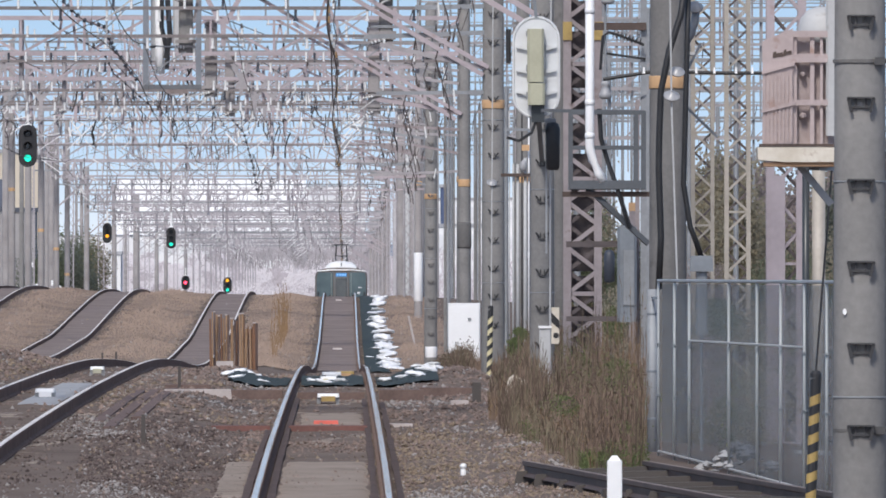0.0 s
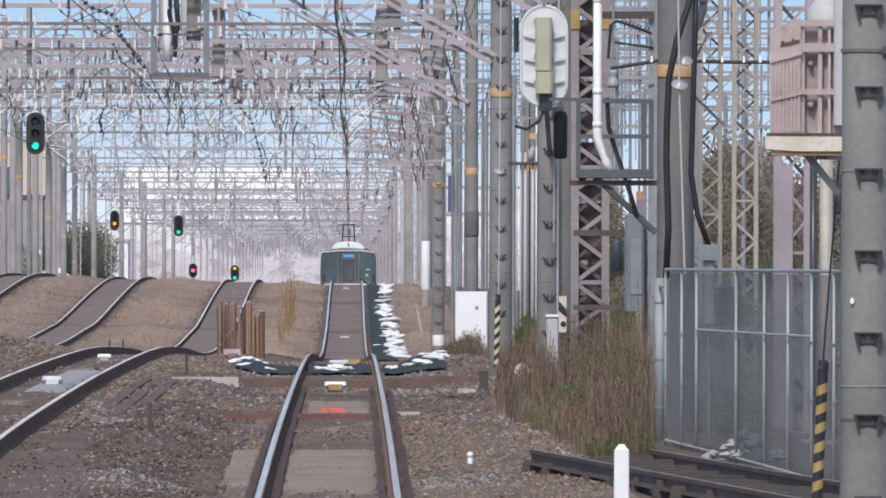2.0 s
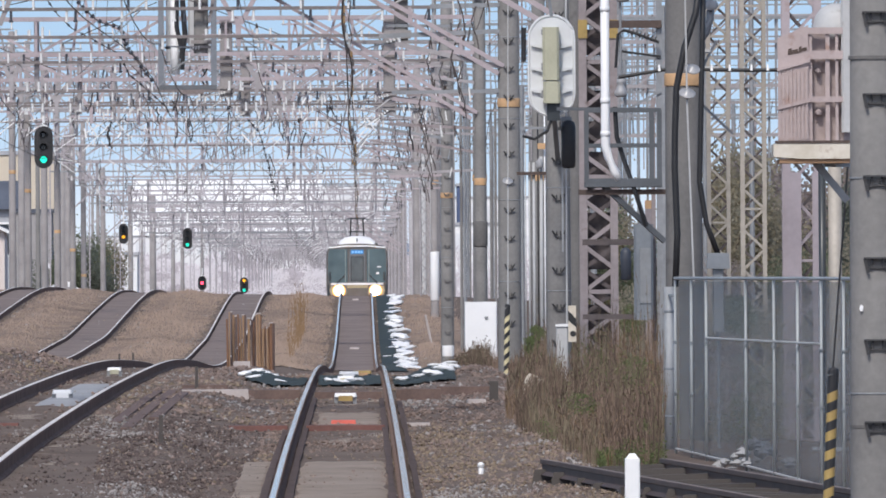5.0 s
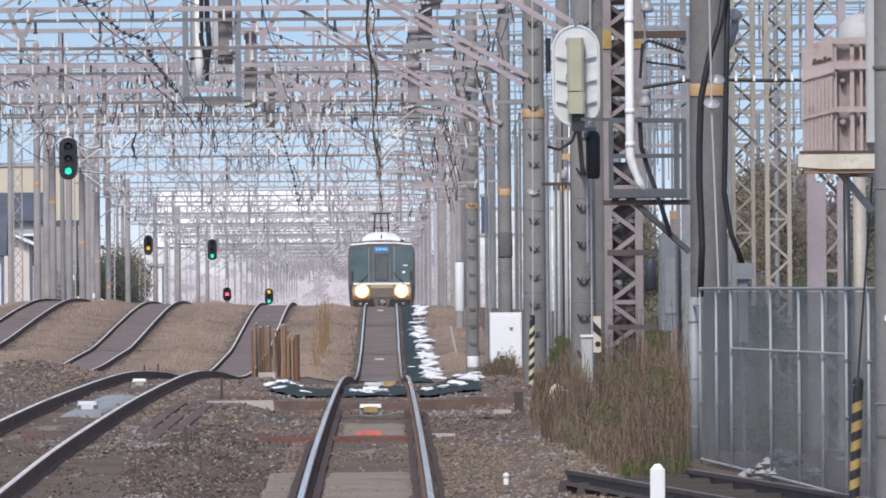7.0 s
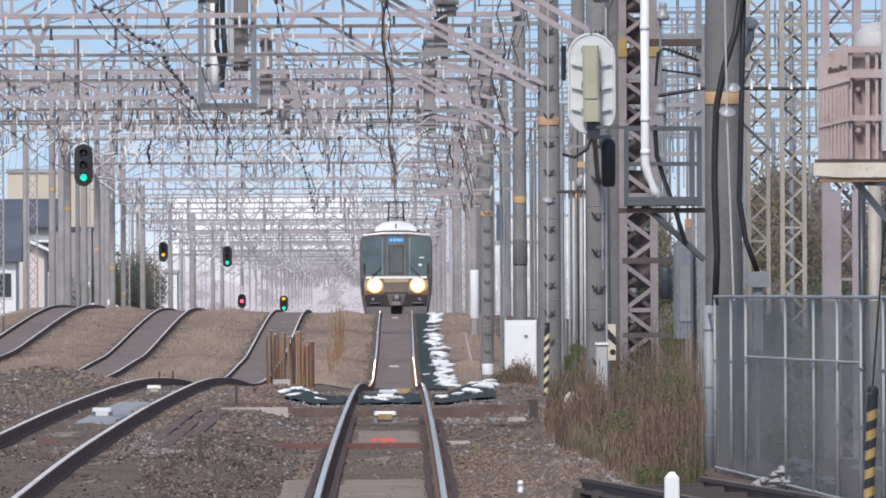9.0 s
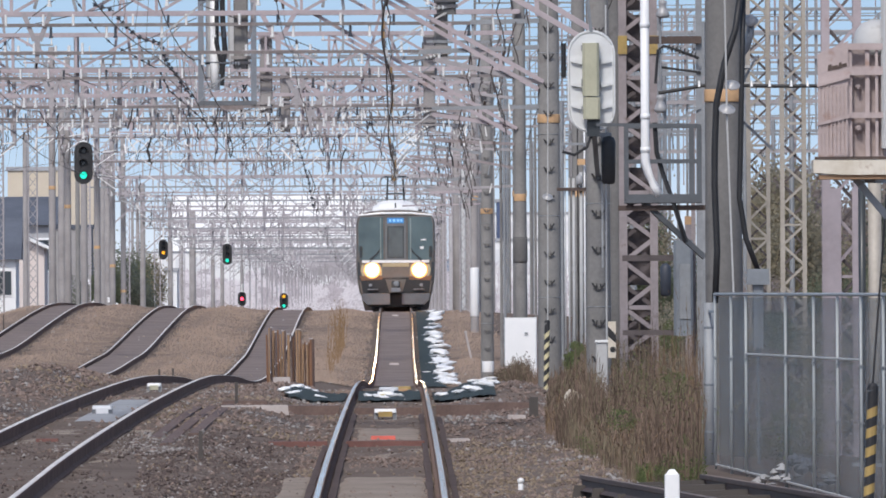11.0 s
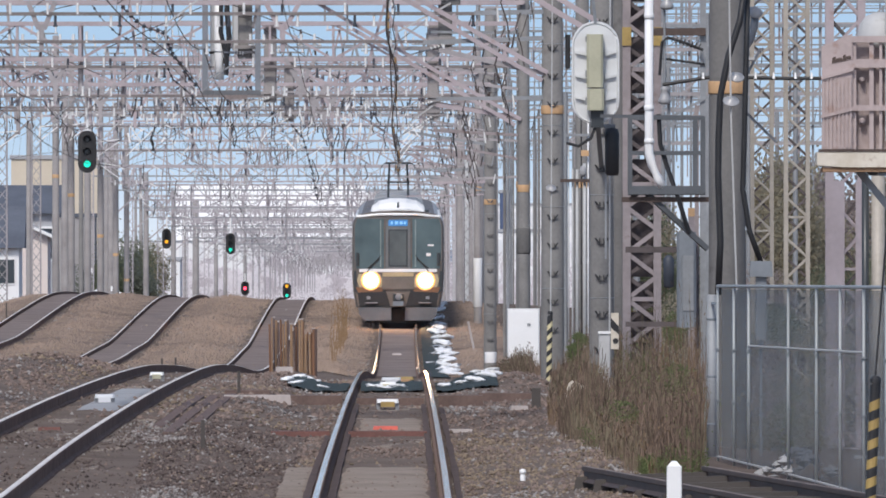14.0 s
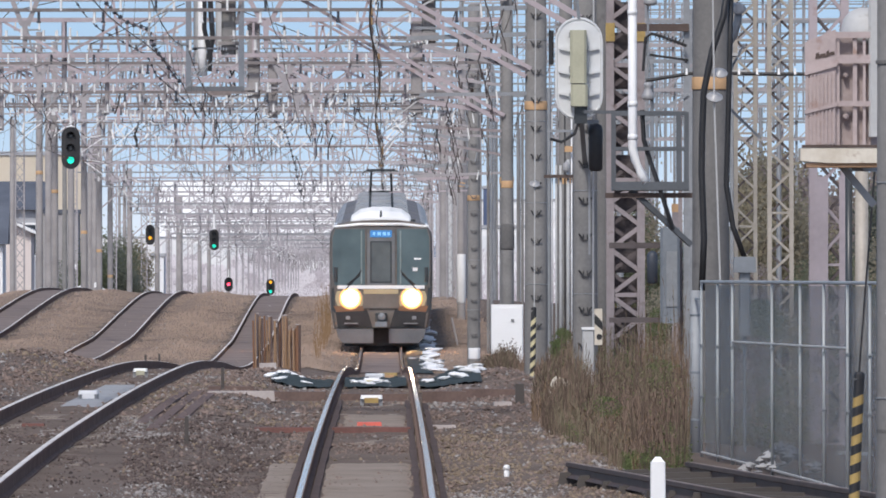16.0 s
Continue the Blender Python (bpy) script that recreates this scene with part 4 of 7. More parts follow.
def hung_signal(x, y, zc, w, h, lamps, group="hanging signals", hang=3.0, label=""):
    """An oval black signal head that hangs from a portal, with its lit lamp."""
    t = thing("signal_head", x, y - 0.4, zc, label, "railway signal", group)
    r = w / 2
    ring = [(r * math.cos(a), h / 2 - r + r * math.sin(a)) for a in np.linspace(0, math.pi, 11)] + [(r * math.cos(a), -h / 2 + r + r * math.sin(a)) for a in np.linspace(math.pi, 2 * math.pi, 11)]
    plate = part("backplate", Shape().slab(ring, 0, 0.05), M_BLACK, t)
    part("lamp_case", Shape().box((0, 0.14, 0), (w * 0.55, 0.2, h * 0.8), 1, 0, 0.03), M_BLACK, t)
    for i in range(3):
        z = h * (0.29 - (0.29 if y != 588.0 else 0.22) * i)
        lit = [m for k, m in lamps if k == i]
        part("lens", Shape().lathe((0, -0.012, z), [(w * (0.19 if lit else 0.16), 0.02), (w * (0.18 if lit else 0.15), -0.005), (w * 0.1, -0.02)], 16, "y"), lit[0] if lit else M_PANE, plate, "lit lens" if lit else "dark lens")
        hood = Shape()
        k = 9
        for yy in (0.0, -0.16):
            for j in range(k):
                a = math.pi * (-0.12 + 1.24 * j / (k - 1))
                hood.v.append((w * 0.23 * math.cos(a), yy, z + w * 0.23 * math.sin(a)))
        hood.f += [(j, j + 1, k + j + 1, k + j) for j in range(k - 1)]
        part("hood", hood, M_BLACK, plate)
    part("hanger", Shape().bar((0, 0.2, h * 0.45 + 0.5), (0, 0.2, hang), 0.026, 8), M_GREYPINK, t, "mauve grey hanger tube")
    part("socket", Shape().bar((0, 0.2, h * 0.45), (0, 0.2, h * 0.45 + 0.52), 0.036, 8).box((0, 0.2, h * 0.5), (w * 0.4, 0.12, 0.06)), M_WHITE, t, "white socket tube")
    return t


def service_platform():
    """A railed steel platform on the side of a lattice column."""
    x, y = 3.27, 175.0
    t = thing("service_platform", x, y, 2.9, "grey steel service platform with guard rails and a strut", "steel platform")
    w, h = 0.86, 0.86
    for px, py, r in ((-w / 2, -0.35, 0.024), (w / 2, -0.35, 0.02), (-w / 2, 0.35, 0.02), (w / 2, 0.35, 0.02), (w / 2 - 0.1, -0.35, 0.03)):
        part("upright", Shape().bar((px, py, 0), (px, py, h), r), M_PLATFORM, t)
    for z in (h, h * 0.52):
        for py in (-0.35, 0.35):
            part("guard_rail", Shape().bar((-w / 2, py, z), (w / 2, py, z), 0.022), M_PLATFORM, t)
        for px in (-w / 2, w / 2):
            part("guard_rail", Shape().bar((px, -0.35, z), (px, 0.35, z), 0.016), M_PLATFORM, t)
    part("guard_rail", Shape().bar((-w / 2 - 0.35, -0.35, h + 0.02), (w / 2, -0.35, h), 0.02), M_PLATFORM, t)
    part("deck", Shape().box((0, 0, -0.02), (w + 0.04, 0.76, 0.05)).box((0, -0.392, 0.01), (w + 0.03, 0.016, 0.1)), M_PLATFORM, t)
    part("strut", Shape().bar((-w / 2 + 0.2, -0.3, -0.03), (w / 2 + 0.05, -0.1, -0.68), 0.03), M_PLATFORM, t)
    part("beam", Shape().bar((-w / 2 - 0.1, -0.3, -0.10), (w / 2 + 0.1, -0.3, -0.10), 0.03), M_RUSTDARK, t)
    part("cable", Shape().tube([(-0.1, -0.3, 0.9), (-0.08, -0.3, 0.55), (0.0, -0.3, 0.28), (0.1, -0.36, 0.0), (0.18, -0.36, -0.25), (0.26, -0.3, -0.5)], 0.03), M_CABLE, t)


def lattice_mast(x, y, w, top, material, label, step=0.3, group="lattice masts", leg=0.03, lace=0.016, crossed=True):
    z = ground_z(x, y)
    t = thing("lattice_mast", x, y, z, label, "lattice mast", group)
    c = [(-w / 2, -w / 2), (w / 2, -w / 2), (w / 2, w / 2), (-w / 2, w / 2)]
    for px, py in c:
        part("leg", Shape().bar((px, py, -0.3), (px, py, top), leg), material, t)
    n = round(top / step)
    for k in range(4):
        a, b = c[k], c[(k + 1) % 4]
        for i in range(n):
            p, q = (a, b) if (i + k // 2) % 2 else (b, a)
            part("lacing_bar", Shape().bar((*p, top * i / n), (*q, top * (i + 1) / n), lace), material, t)
            if crossed and k % 2 == 0:
                part("lacing_bar", Shape().bar((q[0], q[1] + 0.03, top * i / n), (p[0], p[1] + 0.03, top * (i + 1) / n), lace * 0.9), M_WEBDARK, t)
            if i % 5 == 0:
                part("tie_bar", Shape().bar((*a, top * i / n), (*b, top * i / n), lace), material, t)
    return t


def transformer():
    x, y = 3.40, 105.0
    t = thing("transformer_cabinet", x, y, 2.62, "faded pink ribbed steel cabinet on a chipped cream ledge", "transformer")
    led = part("ledge", Shape().slab([(-0.31, 0.06), (-0.11, 0.045), (0.25, 0.045), (0.25, 0.155), (-0.11, 0.16), (-0.31, 0.15)], -0.3, 0.3), M_CREAM, t, "chipped cream ledge with rust stains")
    part("ledge_edge", Shape().box((-0.02, 0, 0.03), (0.5, 0.56, 0.03)), M_RUST, led)
    part("ledge_edge", Shape().box((-0.03, -0.285, 0.163), (0.54, 0.04, 0.02)), M_RUSTDARK, led)
    side = part("side_panel", Shape().slab([(-0.275, 0.16), (-0.06, 0.16), (-0.06, 0.985), (-0.275, 0.895)], -0.25, -0.22), M_PINKBOX, t)
    for i in range(8):
        xx = -0.262 + i * 0.027
        part("rib", Shape().box((xx, -0.258, 0.42 + i * 0.002), (0.012, 0.010, 0.5)), M_PINKBOX, side)
    part("ridge", Shape().slab([(-0.28, 0.66), (-0.05, 0.725), (-0.05, 0.75), (-0.28, 0.685)], -0.272, -0.25), M_PINKBOX, side)
    part("ridge", Shape().slab([(-0.28, 0.39), (-0.05, 0.445), (-0.05, 0.47), (-0.28, 0.41)], -0.272, -0.25), M_PINKBOX, side)
    for k, (x0, z0, w, hh) in enumerate(((-0.205, 0.775, 0.03, 0.05), (-0.178, 0.782, 0.05, 0.035), (-0.13, 0.79, 0.025, 0.05), (-0.108, 0.80, 0.04, 0.03))):
        part("stain", Shape().slab([(x0, z0), (x0 + w, z0 + 0.006), (x0 + w * 0.9, z0 + hh), (x0 + 0.004, z0 + hh * 0.8)], -0.2545 - 0.0005 * k, -0.25), M_RUSTDARK, side, "rusty stain")
    for z, w in ((0.945, 0.045), (0.775, 0.06), (0.463, 0.04)):
        part("band", Shape().box((0.10, -0.23, z), (0.34, 0.03, w)), M_PINKBOX, t)
    for xx, w in ((-0.05, 0.035), (0.075, 0.03), (0.14, 0.02)):
        part("upright", Shape().box((xx, -0.21, 0.56), (w, 0.03, 0.8)), M_PINKBOX, t)
    part("tank", Shape().box((0.06, 0.05, 0.55), (0.36, 0.4, 0.76), 1, 0, 0.05), M_PINKGREY, t, "pinkish grey tank inside the frame")
    part("casing", Shape().box((0.215, -0.2, 0.80), (0.085, 0.1, 1.14), 1, 0, 0.015), M_CONDUIT, t, "pale casing")
    for zz, r in ((0.37, 0.025), (0.66, 0.02)):
        part("valve", Shape().lathe((0.01, -0.2, zz), [(r, 0.03), (r, -0.01), (r * 0.5, -0.03)], 14, "y"), M_PINKGREY, t)
    part("bushing", Shape().lathe((0.145, 0, 0.93), [(0.15, -0.05), (0.165, -0.02), (0.165, 0.05), (0.145, 0.13), (0.10, 0.185), (0.03, 0.21)], 24), M_CONDUIT, t, "pale domed cover", smooth=True)
    part("bracket", Shape().bar((-0.02, 0.1, 0.04), (0.22, 0.1, -0.25), 0.025), M_GREYSTEEL, t)
    part("bracket", Shape().bar((0.1, 0.1, 0.03), (0.38, 0.95, 0.03), 0.04), M_GREYSTEEL, t)
    for x, r, m, lab in ((5.34, 0.075, M_BEIGE, "pale beige tube post behind the fence"), (5.20, 0.04, M_MASK, "thin dark post behind the fence")):
        g = ground_z(x, 162.0)
        t = thing("support_post", x, 162.0, g, lab, "post", "posts behind the fence")
        part("shaft", Shape().bar((0, 0, -0.2), (0, 0, 3.1 - g), r, 12), m, t, smooth=True)
        part("foot_plate", Shape().box((0, 0, 0.02), (0.25, 0.25, 0.04)), M_GREYSTEEL, t)
    single_pole(3.80, 106.0, 0.13, 8.5, None, 0, "concrete pole behind the pink cabinet")


def build_fence():
    """A pipe-framed fence of perforated sheets."""
    t = thing("fence", 3.43, 154.0, 0.0, "blue grey galvanised fence with pipe posts and perforated sheets", "fence")
    a, b = Vector((0, 0, 0)), Vector((1.19, -21.0, 0))
    zt = 1.80
    n = 8
    stops = [0.0, 0.1, 0.19, 0.42, 0.575, 0.70, 0.82, 0.93, 1.0]
    posts = [a.lerp(b, k) for k in stops]
    for p in posts:
        g = ground_z(3.43 + p.x, 154 + p.y)
        part("post", Shape().bar((p.x, p.y, g - 0.2), (p.x, p.y, zt + 0.01), 0.014, 10), M_MESH, t, smooth=True)
        for z in (0.62, 1.15):
            part("clamp", Shape().box((p.x, p.y - 0.01, z), (0.05, 0.05, 0.014)), M_GREYBOX, t)
    g = ground_z(3.37, 156.5)
    end = part("end_post", Shape().bar((-0.01, 2.5, g - 0.2), (-0.01, 2.5, 1.71), 0.055, 14), M_ENDPOST, t, "broad dull grey end post", smooth=True)
    for z in (0.35, 0.85, 1.45):
        part("band", Shape().lathe((-0.01, 2.5, z), [(0.056, -0.012), (0.06, -0.01), (0.06, 0.01), (0.056, 0.012)], 14), M_GREYBOX, end)
    part("end_link", Shape().bar((-0.01, 2.5, 1.62), (0, 0, 1.62), 0.012), M_MESH, t)
    for i, p, q in [(i, posts[i], posts[i + 1]) for i in range(n)]:
        g = min(ground_z(3.43 + p.x, 154 + p.y), ground_z(3.43 + q.x, 154 + q.y)) + 0.03
        d = Vector((0.035, 0.0, 0))
        s = Shape()
        s.v = [tuple(p + d + Vector((0, 0, g))), tuple(q + d + Vector((0, 0, g))), tuple(q + d + Vector((0, 0, zt - 0.03))), tuple(p + d + Vector((0, 0, zt - 0.03)))]
        s.v += [(x + 0.004, y + 0.004, z) for x, y, z in s.v]
        s.f = [(0, 1, 2, 3), (7, 6, 5, 4), (0, 4, 5, 1), (2, 6, 7, 3)]
        part("sheet", s, M_PERF, t)
        part("bottom_rail", Shape().bar((p.x, p.y - 0.02, ground_z(3.43 + p.x, 154 + p.y) + 0.05), (q.x, q.y - 0.02, ground_z(3.43 + q.x, 154 + q.y) + 0.05), 0.012, 6), M_CONDUIT, t, "pale bottom rail")
        part("rail", Shape().bar(tuple(p + Vector((0, 0, zt))), tuple(q + Vector((0, 0, zt))), 0.018, 8), M_MESH, t)
        if 2 <= i <= 5:
            part("mid_rail", Shape().bar(tuple(p + Vector((0, 0, 1.20))), tuple(q + Vector((0, 0, 1.20))), 0.011, 6), M_CONDUIT, t, "pale middle rail")


def rubble(x, y, n, rng):
    """A low heap of broken pale concrete behind the fence."""
    t = thing("concrete_rubble", x, y, ground_z(x, y), "low heap of broken pale concrete behind the fence", "rubble")
    for i in range(n):
        a, r = rng.uniform(0, 6.28), rng.random() ** 0.6
        k = rng.uniform(0.02, 0.06)
        part("chunk", Shape().blob((math.cos(a) * r * 0.42, math.sin(a) * r * 1.2, (1 - r) * 0.28 + 0.02), (k * 1.2, k, k * 0.8), rng, 0.3), M_PALESLAB, t)


def siding():
    """A short disused siding on dark wooden sleepers that runs out beside the main line."""
    t = tagged(new("siding_track"), "disused siding with dull rusted rails on dark wooden sleepers", "railway track", "", "structure")

    def at(u, off):
        y = 137.5 - u
        return Vector((1.86 + 0.0928 * u + off, y, rise(y) + 0.07))
    for off in (0, 1.10):
        us = np.arange(0, 45, 1.5)
        s, h = Shape(), Shape()
        for k, sh, ring in ((0, s, [(-0.06, -0.14), (0.06, -0.14), (0.012, -0.11), (0.012, -0.05), (0.032, -0.04), (0.032, -0.004), (-0.032, -0.004), (-0.032, -0.04), (-0.012, -0.05), (-0.012, -0.11)]),
                            (1, h, [(-0.026, -0.012), (0.026, -0.012), (0.026, 0.0), (-0.026, 0.0)])):
            m = len(ring)
            for u in us:
                c = at(u, off)
                sh.v += [(c.x + a, c.y, c.z + b) for a, b in ring]
            for j in range(len(us) - 1):
                for i in range(m):
                    w = (i + 1) % m
                    sh.f.append((j * m + w, j * m + i, (j + 1) * m + i, (j + 1) * m + w))
            sh.f.append(tuple(range(m)))
        rail = part("rail", s, M_OLDRAIL, t)
        part("rail_head", h, M_OLDHEAD, rail, "dull worn running surface")
    me = Shape().box((0, 0, 0), (1.30, 0.24, 0.15), 0.95).mesh("sleeper", M_WOODSLEEPER)
    rng = random.Random(8)
    u = 0.2
    while u < 32:
        c = at(u, 0.55)
        part("sleeper", me, None, t, at=pose(c.x + rng.uniform(-0.06, 0.06), c.y, c.z - 0.155 + rng.uniform(-0.02, 0.01), 0, rng.uniform(-3, 3), rng.uniform(-12, 3)))
        u += rng.uniform(1.6, 2.0)


def sandbag(parent, x, y, z, rng, big=1.0):
    """A slack white bag, creased and flattened."""
    s = Shape()
    w, d, h = 0.20 * big * rng.uniform(0.7, 1.3), 0.2 * big, 0.045 * big * rng.uniform(0.7, 1.4)
    off = Vector((rng.uniform(0, 50), rng.uniform(0, 50), 0))
    for i in range(8):
        th = math.pi * i / 7
        for j in range(18):
            a = 2 * math.pi * j / 18
            cx, cy = math.cos(a), math.sin(a)
            p = Vector((math.copysign(abs(cx) ** 0.75, cx) * math.sin(th) ** 0.5, math.copysign(abs(cy) ** 0.75, cy) * math.sin(th) ** 0.5, -math.cos(th)))
            k = 1 + 0.42 * noise.noise(p * 2.2 + off) + 0.16 * noise.noise(p * 6 + off)
            s.v.append((w * k * p.x, d * k * p.y, h * (p.z * k + 0.7 * noise.noise(p * 3.1 + off))))
    for i in range(7):
        for j in range(18):
            m = (j + 1) % 18
            s.f.append((i * 18 + j, i * 18 + m, (i + 1) * 18 + m, (i + 1) * 18 + j))
    ob = tagged(new("sandbag", s.mesh("sandbag", M_BAG, True)), "slack white cloth sandbag lying on the green sheet", "sandbag", "sandbags")
    ob.matrix_basis = pose(x, y, z + h * 0.5, rng.uniform(-8, 8), rng.uniform(-14, 14), rng.uniform(-40, 40))
    return ob


def sheets_and_bags():
    rng = random.Random(21)

    def cover(name, label, x0, x1, y0, y1, nx, ny, lift):
        s = Shape()
        for j in range(ny + 1):
            for i in range(nx + 1):
                x, y = x0 + (x1 - x0) * i / nx, y0 + (y1 - y0) * j / ny
                s.v.append((x, y, ground_z(x, y) + lift(i / nx, j / ny) + rng.uniform(-0.008, 0.02)))
        for j in range(ny):
            for i in range(nx):
                a = j * (nx + 1) + i
                s.f.append((a, a + 1, a + nx + 2, a + nx + 1))
        tagged(new(name, s.mesh(name, M_SHEET, True)), label, "ground sheet", "ground sheets")
    cover("ground_sheet", "dark green sheet spread beside the main track", 0.72, 1.30, 352, 545, 6, 100, lambda u, v: 0.05 + 0.03 * math.sin(u * 3.1))
    hump = lambda u, v: 0.03 + 0.09 * math.sin(math.pi * v) * math.sin(math.pi * min(1, 0.2 + u))
    cover("ground_sheet", "dark green sheet draped across the ballast", -1.60, -0.68, 226, 244, 16, 10, hump)
    cover("ground_sheet", "dark green sheet between the main rails", -0.48, 0.48, 228, 244, 10, 8, lambda u, v: 0.02 + 0.08 * math.sin(math.pi * v))
    cover("ground_sheet", "dark green sheet draped across the ballast", 0.68, 1.62, 226, 246, 16, 10, lambda u, v: 0.03 + 0.09 * math.sin(math.pi * v) * math.sin(math.pi * min(1, 1.1 - u * 0.95)))
    y = 372.0
    while y < 540:
        n = 2 if rng.random() < 0.6 else 1
        for _ in range(n):
            x = 1.37 + rng.uniform(-0.1, 0.08) - (0.12 if 470 < y < 500 else 0)
            yy = y + rng.uniform(-2, 2)
            sandbag(None, x, yy, ground_z(x, yy) + 0.06 + 0.05 * rng.random(), rng, 1.15)
        y += rng.uniform(5, 9.5)
    for x, yy, k in ((-1.48, 236, 1), (-1.36, 238, 1.1), (-1.2, 236, 0.9), (-1.6, 228, 0.8), (-1.45, 227.5, 0.8), (-1.05, 228, 0.7), (-0.30, 231, 0.9), (-0.12, 230, 1), (0.08, 231, 0.9), (0.2, 234, 0.6),
                     (0.82, 231, 0.7), (1.08, 230, 0.9), (1.28, 229, 1.0), (1.45, 231, 1.1), (1.56, 233, 1.1), (1.42, 237, 1.0), (1.60, 238, 0.8)):
        sandbag(None, x, yy, ground_z(x, yy) + (0.085 if abs(x) > 0.6 else 0.06), rng, k * (0.62 if x < -0.6 else 0.68))


def beacon(x, y, z, w, top, front, label):
    """A flat box with feet between the rails."""
    t = thing("track_beacon", x, y, z, label, "track beacon", "track beacons")
    part("plate", Shape().box((0, 0, 0.13), (w, 0.5, 0.05), 0.95, 0, 0.02), top, t)
    part("face", Shape().box((0, -0.262, 0.085), (w * 0.62, 0.02, 0.07)), front, t)
    for s in (-1, 1):
        part("foot", Shape().box((s * w * 0.42, -0.15, 0.04), (0.05, 0.12, 0.16)), M_GREYSTEEL, t)


def white_cabinet():
    t = thing("trackside_cabinet", 2.433, 280.0, ground_z(2.433, 280), "white painted steel trackside cabinet beside a pole", "cabinet")
    part("body", Shape().box((0, 0, 0.64), (0.60, 0.5, 1.24), 1, 0, 0.015), M_WHITE, t)
    door = part("door", Shape().box((0, -0.262, 0.66), (0.56, 0.02, 1.12)), M_WHITE, t)
    part("handle", Shape().box((0.1, -0.28, 0.98), (0.06, 0.02, 0.05)), M_GREYSTEEL, door)
    part("roof", Shape().box((0, 0, 1.27), (0.605, 0.51, 0.025)), M_WHITE, t)
    part("plinth", Shape().box((0, 0, -0.05), (0.66, 0.56, 0.14)), M_CONC, t)


def marker_posts():
    t = thing("marker_post", 2.29, 116.0, ground_z(2.29, 116), "square white concrete marker post with a pointed top", "marker post", "marker posts")
    g = 0.45 - t.location.z
    part("shaft", Shape().box((0, 0, g / 2 - 0.1), (0.12, 0.12, g + 0.2 - 0.05), 0.96, 0, 0.008), M_WHITE, t)
    s = Shape().box((0, 0, g - 0.01), (0.116, 0.116, 0.05), 0.35)
    part("tip", s, M_WHITE, t)
    t = thing("marker_post", 1.32, 142.0, ground_z(1.32, 142), "short round white marker stub in the ballast", "marker post", "marker posts")
    part("shaft", Shape().lathe((0, 0, 0), [(0.026, -0.1), (0.026, 0.06), (0.018, 0.07), (0.032, 0.075), (0.032, 0.105), (0.012, 0.12)], 12), M_WHITE, t, smooth=True)


def broken_slab():
    """A cracked pale concrete slab standing among the weeds."""
    x, y = 2.29, 177.0
    t = thing("concrete_slab", x, y, ground_z(x, y), "cracked pale concrete slab with rusty stains among the weeds", "concrete slab")
    g = -t.location.z
    part("slab", Shape().slab([(-0.20, -0.1), (0.18, -0.1), (0.19, 0.50 + g), (0.14, 0.58 + g), (0.02, 0.62 + g), (-0.10, 0.67 + g), (-0.15, 0.63 + g), (-0.19, 0.5 + g)], -0.05, 0.05), M_CREAM, t)
    part("cleat", Shape().box((0.06, -0.06, 0.53 + g), (0.24, 0.02, 0.05), 0.9), M_RUSTDARK, t, "rusty iron cleat")


def timber_stack():
    rng = random.Random(4)
    t = thing("old_posts", -1.87, 276.0, ground_z(-1.87, 276), "cluster of rusty brown posts standing upright in the ground", "posts")
    for x0, x1, n, tall in ((-0.42, -0.10, 9, 1.0), (-0.02, 0.20, 7, 0.96), (0.25, 0.42, 6, 0.80)):
        for i in range(n):
            x = x0 + (x1 - x0) * i / (n - 1) + rng.uniform(-0.012, 0.012)
            h, w, y = tall * rng.uniform(0.86, 1.0), rng.uniform(0.03, 0.065), rng.uniform(-0.5, 0.5)
            lean = rng.uniform(-0.02, 0.02)
            stake = part("stake", Shape().bar((x - lean, y, -0.15), (x, y, h), w / 2, 6, w * 0.42), rng.choice((M_RUST, M_RUST, M_TIMBER, M_BROWNBELT)), t)
            if rng.random() < 0.45:
                part("cap", Shape().box((x, y, h + 0.012), (w * 1.1, w * 1.1, 0.025)), M_PALECONC, stake, "pale weathered top")


